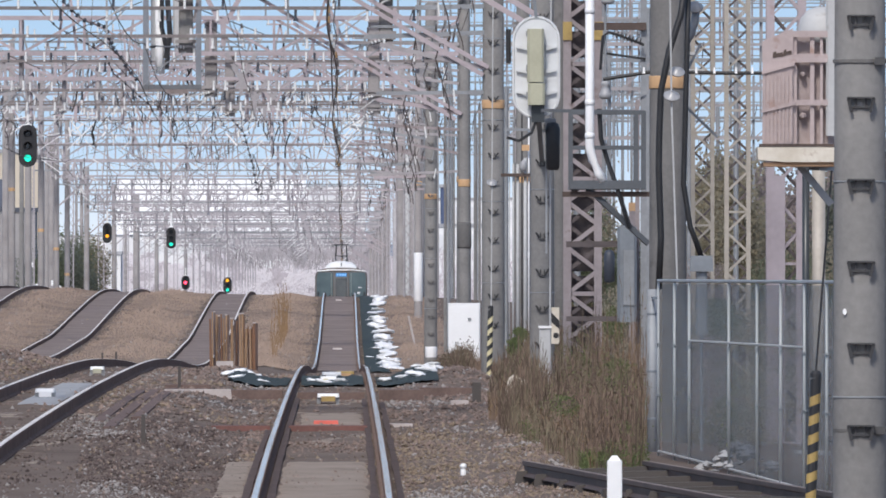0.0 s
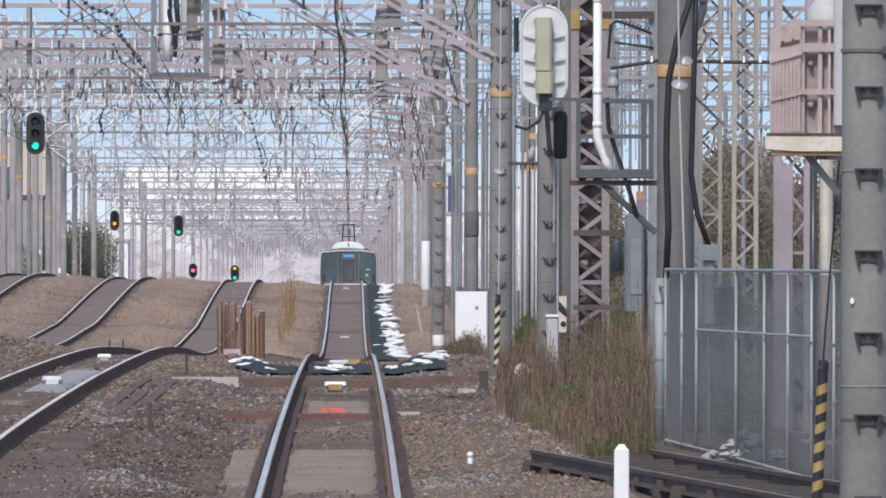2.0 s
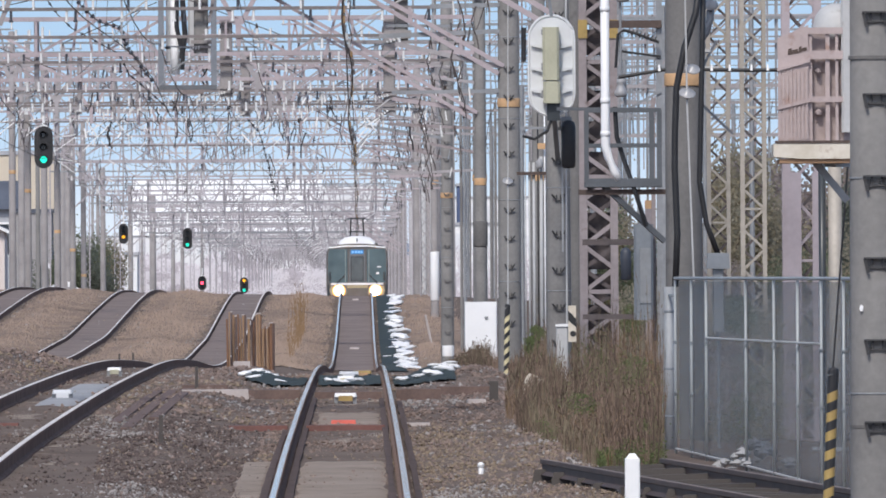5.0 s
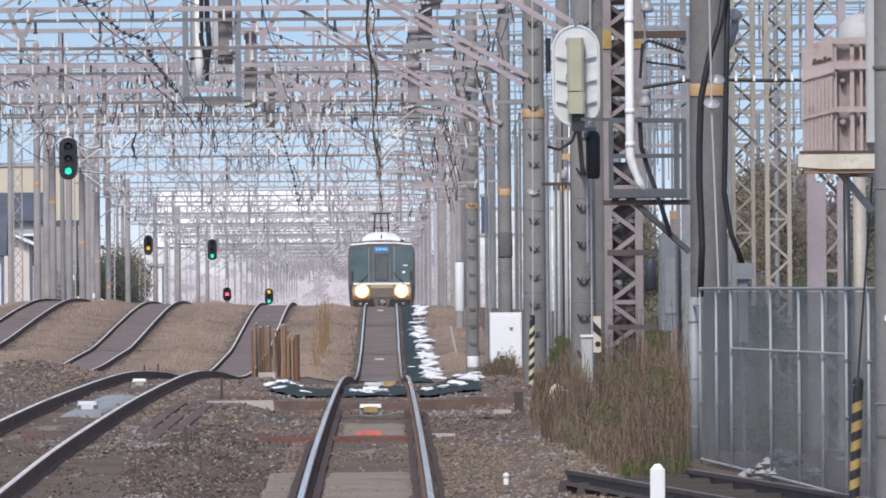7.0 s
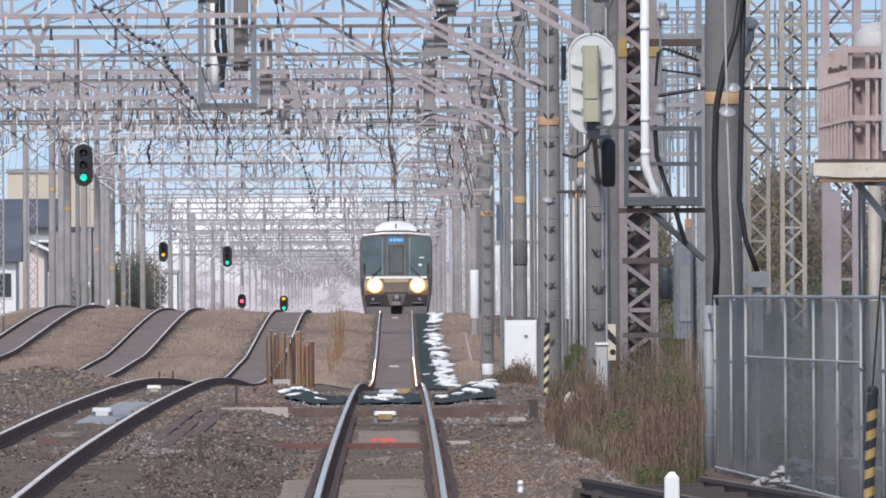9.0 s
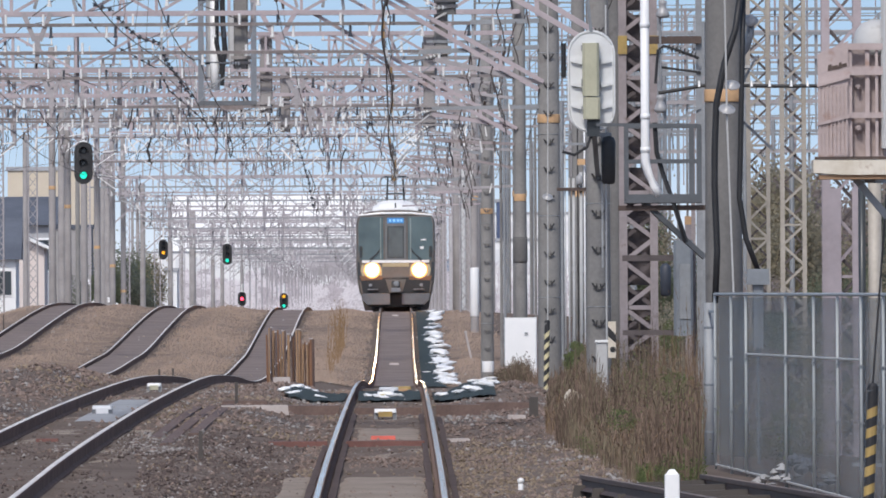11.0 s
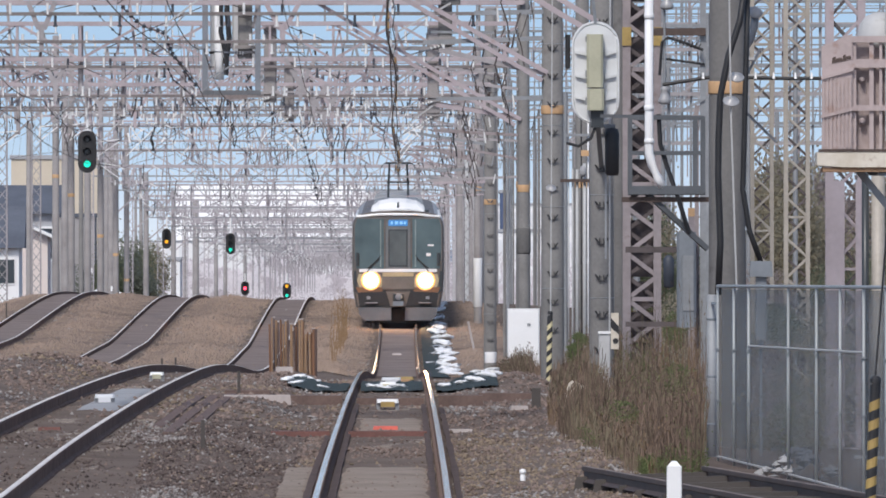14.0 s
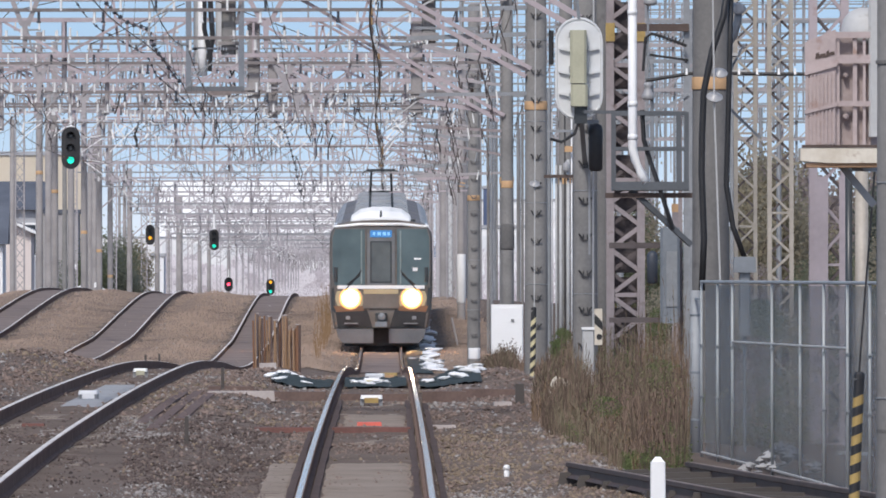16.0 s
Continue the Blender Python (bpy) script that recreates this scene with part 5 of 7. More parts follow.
def weeds():
    rng = random.Random(31)
    brown, olive, g = Shape(), Shape(), Shape()
    gold, shade = Shape(), Shape()
    for _ in range(18000):
        y = rng.uniform(139, 238)
        lo = float(np.interp(y, (139, 160, 178, 200, 238), (2.50, 2.15, 1.96, 2.2, 2.62))) + 0.07 * math.sin(y * 0.9)
        x = lo + abs(rng.gauss(0, 0.75))
        if x > (0.21 + 0.0199 * y if y < 165 else 3.6):
            continue
        clump = 0.75 + 0.5 * noise.noise(Vector((x * 3.0, y * 0.12, 4.0)))
        h = rng.uniform(0.25, 0.95) * min(1.0, 0.42 + (x - lo) * 1.1) * clump + max(0.0, x - 2.7) * rng.uniform(0.1, 1.35)
        z = ground_z(x, y)
        if rng.random() < 0.07:
            h *= 1.35
        tone = noise.noise(Vector((x * 1.6, y * 0.07, 9.0)))
        s = olive if tone > 0.05 and rng.random() < 0.6 else (gold if x > 3.15 and rng.random() < 0.4 or tone < -0.3 and rng.random() < 0.4 else brown)
        if noise.noise(Vector((x * 5.0, y * 0.3, 2.0))) > 0.05 and rng.random() < 0.6:
            s = shade
        lean = Vector((rng.gauss(0, 0.05), rng.uniform(-0.2, 0.2), 1)) * h
        s.leaf((x, y, z - 0.03), lean, rng.uniform(0.0015, 0.004))
        for _ in range(rng.choice((0, 1, 1, 2))):
            k = rng.uniform(0.4, 0.98)
            d = Vector((rng.uniform(-0.35, 0.35), rng.uniform(-1, 1), rng.uniform(0.6, 1.8))).normalized() * rng.uniform(0.05, 0.2)
            s.leaf(Vector((x, y, z)) + lean * k, d, rng.uniform(0.002, 0.005))
    # seed heads, side leaves and undergrowth between the stems
    for _ in range(30000):
        y = rng.uniform(140, 236)
        lo = float(np.interp(y, (139, 160, 178, 200, 238), (2.50, 2.15, 1.96, 2.2, 2.62)))
        x = lo + 0.05 + abs(rng.gauss(0, 0.75))
        if x > (0.21 + 0.0199 * y if y < 165 else 3.6):
            continue
        top = 0.75 * min(1.0, 0.35 + (x - lo) * 1.1) + max(0.0, x - 2.7) * 0.9
        up = top * rng.random() ** 1.3
        tone = noise.noise(Vector((x * 2.2, y * 0.10, up * 2.5 + 30.0)))
        if tone < -0.25 or tone < 0.0 and rng.random() < 0.5:
            continue
        s = rng.choice((brown, gold)) if noise.noise(Vector((x * 1.6, y * 0.05, 50.0 + up))) > 0.05 else rng.choice((olive, olive, shade, g))
        d = Vector((rng.uniform(-1, 1), rng.uniform(-1, 1), rng.uniform(-0.2, 1.4))).normalized() * rng.uniform(0.015, 0.045)
        s.leaf((x, y, ground_z(x, y) + up), d, rng.uniform(0.003, 0.007))
    for _ in range(900):
        x, y = rng.uniform(1.98, 2.5), rng.uniform(166, 176)
        h = rng.uniform(0.3, 0.85) * min(1.0, 0.5 + (x - 1.98) * 1.5)
        d = Vector((rng.gauss(0, 0.07), rng.uniform(-0.2, 0.2), 1)) * h
        s = rng.choice((shade, shade, olive, brown))
        s.leaf((x, y, ground_z(x, y) - 0.03), d, rng.uniform(0.002, 0.004))
        s.leaf(Vector((x, y, ground_z(x, y))) + d * rng.uniform(0.4, 0.9), Vector((rng.uniform(-0.5, 0.5), 0, 1)) * rng.uniform(0.05, 0.15), 0.004)
    for _ in range(9000):
        x, y = rng.uniform(2.45, 3.05), rng.uniform(139.5, 145)
        if noise.noise(Vector((x * 5.0, y * 0.3, 70.0))) < -0.1:
            continue
        up = 0.30 * rng.random() ** 1.4 * (0.5 + (x - 2.45))
        d = Vector((rng.uniform(-1, 1), rng.uniform(-1, 1), rng.uniform(0, 1.4))).normalized() * rng.uniform(0.015, 0.035)
        g.leaf((x, y, ground_z(x, y) + up), d, rng.uniform(0.004, 0.008))
    tagged(new("golden_weeds", gold.mesh("golden_weeds", M_GOLDWEED)), "tall golden brown dry weeds beside the fence", "weeds", "", "stuff")
    for _ in range(1700):
        x, y = rng.uniform(1.68, 2.4), rng.uniform(256, 268)
        h = rng.uniform(0.1, 0.62) * min(1.0, 0.3 + (x - 1.68) * 1.2)
        s = rng.choice((shade, shade, olive, brown))
        s.leaf((x, y, ground_z(x, y) - 0.03), Vector((rng.gauss(0, 0.16), rng.uniform(-0.2, 0.2), 1)) * h, rng.uniform(0.003, 0.007))
        s.leaf((x + rng.gauss(0, 0.04), y, ground_z(x, y) + h * rng.random()), Vector((rng.uniform(-1, 1), 0, rng.uniform(-0.3, 1))).normalized() * rng.uniform(0.03, 0.07), 0.008)
    for _ in range(380):
        x, y = rng.uniform(1.95, 2.7), rng.uniform(258, 272)
        h = rng.uniform(0.1, 0.5) * (0.5 + 0.5 * (x - 1.95) / 0.8)
        lean = Vector((rng.gauss(0, 0.1), rng.uniform(-0.2, 0.2), 1)) * h
        brown.leaf((x, y, ground_z(x, y) - 0.03), lean, rng.uniform(0.004, 0.009))
    tagged(new("dark_weeds", shade.mesh("dark_weeds", M_DARKWEED)), "dead dark brown weed stems beside the line", "weeds", "", "stuff")
    tagged(new("dry_weeds", brown.mesh("dry_weeds", M_STRAW)), "dry brown weeds and stems beside the line", "weeds", "", "stuff")
    tagged(new("olive_weeds", olive.mesh("olive_weeds", M_OLIVEWEED)), "olive half-dry weeds beside the fence", "weeds", "", "stuff")
    for cx, cy, cz, rx, rz, n in ((2.835, 226, 0.74, 0.15, 0.27, 4600), (4.08, 215, 1.1, 0.14, 0.25, 1300), (2.15, 262, 0.12, 0.2, 0.06, 250), (2.62, 141.0, 0.10, 0.10, 0.13, 900), (2.80, 141.0, 0.12, 0.16, 0.16, 1600), (2.92, 144, 0.2, 0.10, 0.22, 1500), (3.08, 157, 0.8, 0.14, 0.16, 600), (2.2, 160, 0.2, 0.12, 0.1, 250), (2.5, 155, 0.5, 0.12, 0.12, 400), (2.6, 150, 0.08, 0.2, 0.10, 500), (3.55, 200, 1.0, 0.14, 0.42, 600), (3.3, 160, 0.35, 0.28, 0.4, 900),
                                  (4.0, 149, 0.35, 0.12, 0.25, 260), (3.1, 176, 0.7, 0.3, 0.28, 700), (4.6, 128, -0.1, 0.25, 0.2, 300), (2.95, 170, 0.35, 0.3, 0.3, 700), (4.25, 158, 0.55, 0.25, 0.4, 500)):
        for _ in range(round(n * 2.6)):
            a, c = rng.gauss(0, 0.75), rng.gauss(0, 0.75)
            if a * a + c * c > 1.3 or noise.noise(Vector((cx + a * rx * 14, cy * 3.1, cz + c * rz * 14))) < -0.12:
                continue
            p = Vector((cx + a * rx, cy + rng.gauss(0, 1.5), max(ground_z(cx, cy), cz + c * rz)))
            d = Vector((rng.uniform(-1, 1), rng.uniform(-1, 1), rng.uniform(-0.3, 1))).normalized() * rng.uniform(0.015, 0.035)
            g.leaf(p, d, rng.uniform(0.004, 0.008))
    tagged(new("green_weeds", g.mesh("green_weeds", M_LEAF)), "low green leafy weeds among the dry stems", "weeds", "", "stuff")
    for i, (cx, cy, cz, rx, rz, n) in enumerate(((4.3, 168, 0.5, 0.3, 0.6, 7000), (4.2, 165, 0.72, 0.16, 0.32, 4000), (4.42, 168, 1.34, 0.12, 0.16, 2500), (4.9, 172, 0.6, 0.35, 0.65, 9000), (5.6, 176, 0.7, 0.4, 0.7, 9000), (6.3, 170, 0.7, 0.35, 0.7, 7000), (4.7, 240, 0.9, 0.45, 0.5, 9000),
                                      (5.8, 238, 1.2, 0.5, 0.6, 10000), (7.2, 236, 1.15, 0.6, 0.7, 12000), (8.6, 240, 1.5, 0.7, 0.9, 12000), (10.2, 244, 1.6, 0.7, 1.0, 9000))):
        k = Shape()
        for _ in range(n):
            a, c = rng.gauss(0, 1), rng.gauss(0, 1)
            if a * a + c * c > 2.3 or noise.noise(Vector((cx + a * rx * 2, cz + c * rz * 2, i * 3.0))) < -0.22:
                continue
            p = Vector((cx + a * rx, cy + rng.gauss(0, 2), max(ground_z(cx, cy), cz + c * rz)))
            d = Vector((rng.uniform(-1, 1), rng.uniform(-1, 1), rng.uniform(-0.3, 1))).normalized() * rng.uniform(0.025, 0.06)
            k.leaf(p, d, rng.uniform(0.006, 0.013))
        tagged(new("bush", k.mesh("bush", (M_AUTUMN, M_MAUVELEAF, M_DULLGREEN)[i % 3])), "tangled " + ("olive brown", "mauve brown", "dull green")[i % 3] + " bush beyond the fence", "bush", "bushes beyond the fence", "stuff")
    b = Shape()
    for _ in range(42000):
        y = rng.uniform(372, 548)
        x = rng.choice((-1.9, -1.9, -5.6, -6.4, -10.1, -13.8, 2.1)) + rng.gauss(0, 0.6)
        if any(abs(x - track_x(tx, y)) < 0.75 for tx, _ in TRACKS):
            continue
        h = rng.uniform(0.02, 0.13) * (0.6 + 0.8 * max(0, noise.noise(Vector((x * 0.7, y * 0.05, 1.0))) + 0.4))
        b.leaf((x, y, ground_z(x, y) - 0.02), Vector((rng.uniform(-0.6, 0.6), rng.uniform(-0.3, 0.3), 1)) * h, 0.009)
    tagged(new("dry_grass", b.mesh("dry_grass", M_DRYBANK)), "short dry grass between the tracks on the slope", "grass", "", "stuff")
    for cx, cy, n in ((-1.64, 430, 26), (-1.60, 455, 26), (-1.72, 405, 12)):
        r = Shape()
        for _ in range(n):
            x, y = cx + rng.gauss(0, 0.055), cy + rng.uniform(-9, 9)
            h = rng.uniform(0.3, 1.75)
            d = Vector((rng.uniform(-0.14, 0.14), 0, 1)) * h
            z = ground_z(x, y)
            r.leaf((x, y, z - 0.03), d, 0.009)
            for k in (0.5, 0.7, 0.85):
                r.leaf(Vector((x, y, z)) + d * k, Vector((rng.uniform(-0.09, 0.09), 0, rng.uniform(0.05, 0.2))), 0.011)
        tagged(new("reeds", r.mesh("reeds", M_REED)), "clump of tall golden dry reeds between the tracks", "reeds", "reed clumps")


def tree(x, y, h, w, leaves, rng, label, count=900, leaf=0.16):
    z = ground_z(x, y)
    t = thing("tree", x, y, z, label, "tree", "trees behind the line")
    s = Shape().bar((0, 0, -0.3), (0, 0, h * 0.55), 0.13, 8, 0.06)
    tips = []
    for i in range(9):
        a = rng.uniform(0, 6.28)
        p = Vector((0, 0, h * rng.uniform(0.2, 0.55)))
        q = Vector((math.cos(a) * w * rng.uniform(0.3, 0.8), math.sin(a) * w * rng.uniform(0.3, 0.8), h * rng.uniform(0.5, 0.95)))
        s.bar(p, q, 0.05, 6, 0.015)
        tips += [q, p.lerp(q, 0.6)]
    part("trunk", s, M_BARK, t)
    c = Shape()
    for _ in range(count):
        q = rng.choice(tips)
        p = q + Vector((rng.gauss(0, w * 0.25), rng.gauss(0, w * 0.25), rng.gauss(0, h * 0.11)))
        d = Vector((rng.uniform(-1, 1), rng.uniform(-1, 1), rng.uniform(-0.6, 0.8))).normalized() * leaf * rng.uniform(0.6, 1.4)
        c.leaf(p, d, leaf * 0.45)
    part("crown", c, leaves, t)
    return t


def building(x, y, z, w, d, h, wall, label, floors, bays, roof=None, gable=0.0, group="far buildings", glassmat=None, ridge_x=False):
    """A house with its windows set into the front, its roof and eaves."""
    t = thing("house" if gable else "building", x, y, z, label, "house" if gable else "building", group)
    part("wall", Shape().box((0, 0, h / 2), (w, d, h)), wall, t)
    if gable and ridge_x:
        s, a, b = Shape(), w / 2 + 0.3, d / 2 + 0.4
        s.v = [(-a, -b, h), (a, -b, h), (a, 0, h + gable), (-a, 0, h + gable), (-a, b, h), (a, b, h)]
        s.f = [(0, 1, 2, 3), (3, 2, 5, 4), (0, 3, 4), (1, 5, 2), (0, 4, 5, 1)]
        part("roof", s, roof, t)
    elif gable:
        a = w / 2 + 0.3
        s = Shape()
        for sx in (-1, 1):
            s.slab([(0, h + gable - 0.16), (sx * a, h - 0.12), (sx * a, h + 0.04), (0, h + gable)][::sx], -d / 2 - 0.4, d / 2 + 0.4)
            part("bargeboard", Shape().bar((0, -d / 2 - 0.42, h + gable - 0.08), (sx * a, -d / 2 - 0.42, h - 0.04), 0.08), M_WHITE, t, "white bargeboard")
        part("roof", s, roof, t)
        part("gable_wall", Shape().slab([(-w / 2, h), (w / 2, h), (0, h + gable - 0.18)], -d / 2, d / 2), wall, t)
    else:
        part("roof", Shape().box((0, 0, h + 0.12), (w + 0.2, d + 0.2, 0.24)), roof or M_WALLGREY, t)
    if not floors:
        return t
    me = Shape().box((0, 0, 0), (w / bays * 0.66, 0.08, h / floors * 0.45)).mesh("pane", glassmat or M_PANE)
    fm = Shape().box((0, 0, 0), (w / bays * 0.72, 0.06, h / floors * 0.52)).mesh("window", M_WHITE)
    for i in range(floors):
        for j in range(bays):
            p = (-w / 2 + w * (j + 0.5) / bays, -d / 2 - 0.02, h * (i + 0.55) / floors)
            win = part("window", fm, None, t, at=p)
            part("pane", me, None, win, at=(0, -0.03, 0))
    return t


# ---- train ----
def car_loop(w, z0, top, crown):
    """Outline of a car's cross section, half width w, sides from z0 to top, roof up to crown."""
    pts = [(-w + 0.12, z0), (w - 0.12, z0), (w - 0.03, z0 + 0.5), (w, z0 + 0.95), (w, top - 0.25), (w - 0.03, top - 0.1), (w - 0.14, top + 0.05)]
    for i in range(1, 8):
        a = math.pi * i / 8
        pts.append(((w - 0.14) * math.cos(a), top + 0.05 + (crown - top - 0.05) * math.sin(a)))
    return pts + [(-w + 0.14, top + 0.05), (-w + 0.03, top - 0.1), (-w, top - 0.25), (-w, z0 + 0.95), (-w + 0.03, z0 + 0.5)]


def train_car(front):
    """A stainless electric train car, 20 m long, its origin at its middle on the rails. The camera-side end is at negative y."""
    lab = "silver commuter train front car with dark windscreen and lit headlights" if front else "silver commuter train car coupled behind the front car"
    t = thing("train_car", 0, 0, 0, lab, "train", "train cars")
    L = 9.85
    s = Shape().slab(car_loop(1.475, 0.55, 3.40, 3.66), -L + (0.25 if front else 0), L)
    part("body", s, M_STEELCAR, t)
    part("roof", Shape().slab([(-1.345, 3.44), (1.345, 3.44), (1.15, 3.56), (0.85, 3.645), (0.45, 3.69), (-0.45, 3.69), (-0.85, 3.645), (-1.15, 3.56)], -L + 0.5, L - 0.1), M_ROOF, t)
    for y in (-3.0, 4.0):
        unit = part("cooling_unit", Shape().slab([(-0.85, 3.6), (0.85, 3.6), (0.8, 3.85), (0.62, 3.95), (-0.62, 3.95), (-0.8, 3.85)], y - 2.0, y + 2.0), M_ROOFUNIT, t)
        part("grille", Shape().box((0, y - 2.01, 3.78), (1.1, 0.02, 0.16)), M_SKIRT, unit)
    for y in (-6.7, 6.7):
        bogie = part("bogie", Shape().box((-0.95, y, 0.55), (0.14, 2.6, 0.3)).box((0.95, y, 0.55), (0.14, 2.6, 0.3)).box((0, y, 0.6), (1.9, 0.5, 0.25)), M_SKIRT, t)
        for yy in (y - 1.05, y + 1.05):
            part("wheelset", Shape().lathe((-0.56, yy, 0.43), [(0.43, -0.06), (0.45, 0.06), (0.06, 0.07), (0.06, 1.05), (0.45, 1.06), (0.43, 1.18)], 20, "x"), M_RAIL, bogie)
    for sx in (-1, 1):
        for i in range(6):
            y = -7.2 + 2.9 * i
            part("window", Shape().box((sx * 1.47, y, 2.35), (0.03, 1.6, 0.85)), M_PANE, t)
        part("belt", Shape().box((sx * 1.478, 0.2, 1.72), (0.012, 2 * L - 1.0, 0.3)), M_BROWNBELT, t)
    part("gangway", Shape().box((0, L + 0.07, 1.9), (1.1, 0.3, 2.3), 1, 0, 0.05), M_MASK, t)
    if not front:
        part("end_door", Shape().box((0, -L - 0.03, 1.95), (0.9, 0.06, 2.0)), M_SKIRT, t)
        return t
    f = -L + 0.25
    cab = car_loop(1.47, 0.55, 3.43, 3.68)
    # cab front, three bowed steps towards the nose
    m = Shape()
    n = len(cab)
    for yy, kx, kz in ((f, 1.0, 1.0), (f - 0.16, 0.985, 0.995), (f - 0.25, 0.95, 0.985)):
        m.v += [(x * kx, yy, (z - 1.9) * kz + 1.9) for x, z in cab]
    for j in range(2):
        for i in range(n):
            k = (i + 1) % n
            m.f.append((j * n + k, j * n + i, (j + 1) * n + i, (j + 1) * n + k))
    m.f.append(tuple(range(2 * n, 3 * n)))
    part("cab_front", m, M_CABSTEEL, t)
    q = f - 0.26
    mask = part("mask", Shape().slab([(-1.40, 1.74), (1.40, 1.74), (1.42, 2.2), (1.42, 3.16), (1.33, 3.45), (-1.33, 3.45), (-1.42, 3.16), (-1.42, 2.2)], q - 0.02, q + 0.02), M_PILLAR, t)
    for sx in (-1, 1):
        ring = [(sx * 0.46, 1.80), (sx * 1.33, 1.80), (sx * 1.385, 2.2), (sx * 1.385, 3.14), (sx * 1.31, 3.40), (sx * 0.46, 3.40)]
        part("windscreen", Shape().slab(ring[::sx], q - 0.032, q - 0.018), M_GLASS, mask)
        part("wiper", Shape().bar((sx * 1.02, q - 0.05, 1.66), (sx * 0.56, q - 0.05, 2.22), 0.014).bar((sx * 0.98, q - 0.055, 1.80), (sx * 0.60, q - 0.055, 2.12), 0.018), M_BLACK, mask)
        # A pale bar paints the upright reflection on each windscreen.
        part("reflection_strip", Shape().bar((sx * 0.56, q - 0.035, 1.84), (sx * 0.56, q - 0.035, 3.36), 0.022), M_SCREENSHINE, mask, "painted pale reflection strip along the screen's edge")
        part("mirror_arm", Shape().box((sx * 1.30, q - 0.06, 2.10), (0.10, 0.06, 0.42), 1, 0, 0.02), M_MASK, mask)
        lamp = part("headlight_case", Shape().slab([(sx * 0.54, 1.20), (sx * 1.24, 1.20), (sx * 1.32, 1.42), (sx * 1.26, 1.63), (sx * 0.58, 1.63), (sx * 0.50, 1.42)][::sx], q - 0.03, q + 0.02), M_TAN, t)
        # Disc is wider than the lamp; its orange rim paints the glare.
        part("headlight", Shape().lathe((0, 0, 0), [(0.33, 0.0), (0.33, -0.01), (0.31, -0.014)], 28, "y"), M_LAMPGLARE, lamp, "lit warm headlight enlarged by painted glare", at=(sx * 0.88, q - 0.032, 1.42))
        part("bulb", Shape().lathe((sx * 0.88, q - 0.05, 1.42), [(0.06, 0.0), (0.05, -0.01)], 14, "y"), M_BULB, lamp, "white hot bulb")
        part("skirt", Shape().slab([(sx * 0.22, 0.13), (sx * 1.08, 0.13), (sx * 1.24, 0.30), (sx * 1.28, 0.55), (sx * 0.22, 0.55)][::sx], q - 0.14, q + 0.2), M_SKIRT, t)
        part("buffer_recess", Shape().slab([(sx * 0.24, 0.57), (sx * 1.24, 0.57), (sx * 1.30, 1.02), (sx * 0.40, 1.10)][::sx], q - 0.02, q + 0.05), M_BLACK, t)
        part("step", Shape().box((sx * 0.86, q - 0.1, 0.70), (0.4, 0.16, 0.03)).box((sx * 0.95, q - 0.06, 0.86), (0.12, 0.1, 0.1)), M_GREYSTEEL, t)
        part("side_belt", Shape().slab([(sx * 0.50, 1.06), (sx * 1.28, 1.03), (sx * 1.36, 1.20), (sx * 0.50, 1.20)][::sx], q - 0.025, q + 0.02), M_BROWNBELT, t)
        part("corner_post", Shape().slab([(sx * 1.30, 0.98), (sx * 1.42, 1.1), (sx * 1.42, 1.72), (sx * 1.34, 1.72)][::sx], q - 0.01, q + 0.1), M_MASK, t)
    part("silver_band", Shape().box((0, q - 0.03, 1.74), (2.5, 0.05, 0.10)), M_WHITE, t, "bright silver band")
    part("yellow_band", Shape().box((0, q - 0.028, 1.61), (1.0, 0.04, 0.13)), M_TAN, t, "tan band")
    part("nose_panel", Shape().box((0, q - 0.025, 1.33), (1.04, 0.04, 0.40)), M_CABSTEEL, t)
    door = part("end_door", Shape().box((0, q - 0.025, 2.52), (0.80, 0.05, 1.54)), M_CABDOOR, mask, "grey gangway door with a window")
    part("window_frame", Shape().box((0, q - 0.052, 2.46), (0.62, 0.012, 1.20)), M_MASK, door, "dark rubber window frame")
    part("door_window", Shape().box((0, q - 0.055, 2.46), (0.54, 0.02, 1.12), 1, 0, 0.0), M_DOORGLASS, door)
    part("pillar", Shape().box((-0.435, q - 0.04, 2.55), (0.03, 0.03, 1.5)), M_CABSTEEL, mask)
    part("pillar", Shape().box((0.435, q - 0.04, 2.55), (0.03, 0.03, 1.5)), M_CABSTEEL, mask)
    part("display", Shape().box((0, q - 0.058, 3.27), (0.62, 0.02, 0.2)), M_BLUE, door, "blue lit destination display")
    for k, w in ((-0.2, 0.07), (-0.05, 0.1), (0.1, 0.1), (0.22, 0.07)):
        part("sign_bar", Shape().box((k, q - 0.07, 3.27), (w, 0.006, 0.09)), M_SIGNBAR, door)
    cp = part("coupler", Shape().box((0, q - 0.35, 0.83), (0.34, 0.7, 0.34), 1, 0, 0.05).bar((0, q, 0.83), (0, q - 0.6, 0.83), 0.09, 10), M_MASK, t)
    part("coupler_face", Shape().box((0, q - 0.71, 0.68), (0.34, 0.03, 0.15)).lathe((0.02, q - 0.71, 0.9), [(0.11, 0), (0.1, -0.05), (0.03, -0.07)], 14, "y"), M_GREYBOX, cp)
    # Black plate added where only shade fills the gap below the skirt.
    part("nose_shade_plate", Shape().box((0, q + 0.45, 0.28), (2.1, 0.06, 0.46)), M_BLACK, t, "black plate standing in for shade under the nose")
    # Black box added to stand for the shadow beneath the car.
    part("under_shade_box", Shape().box((0, -L + 3.0, 0.42), (1.7, 3.0, 0.35)), M_BLACK, t)
    fair = Shape()
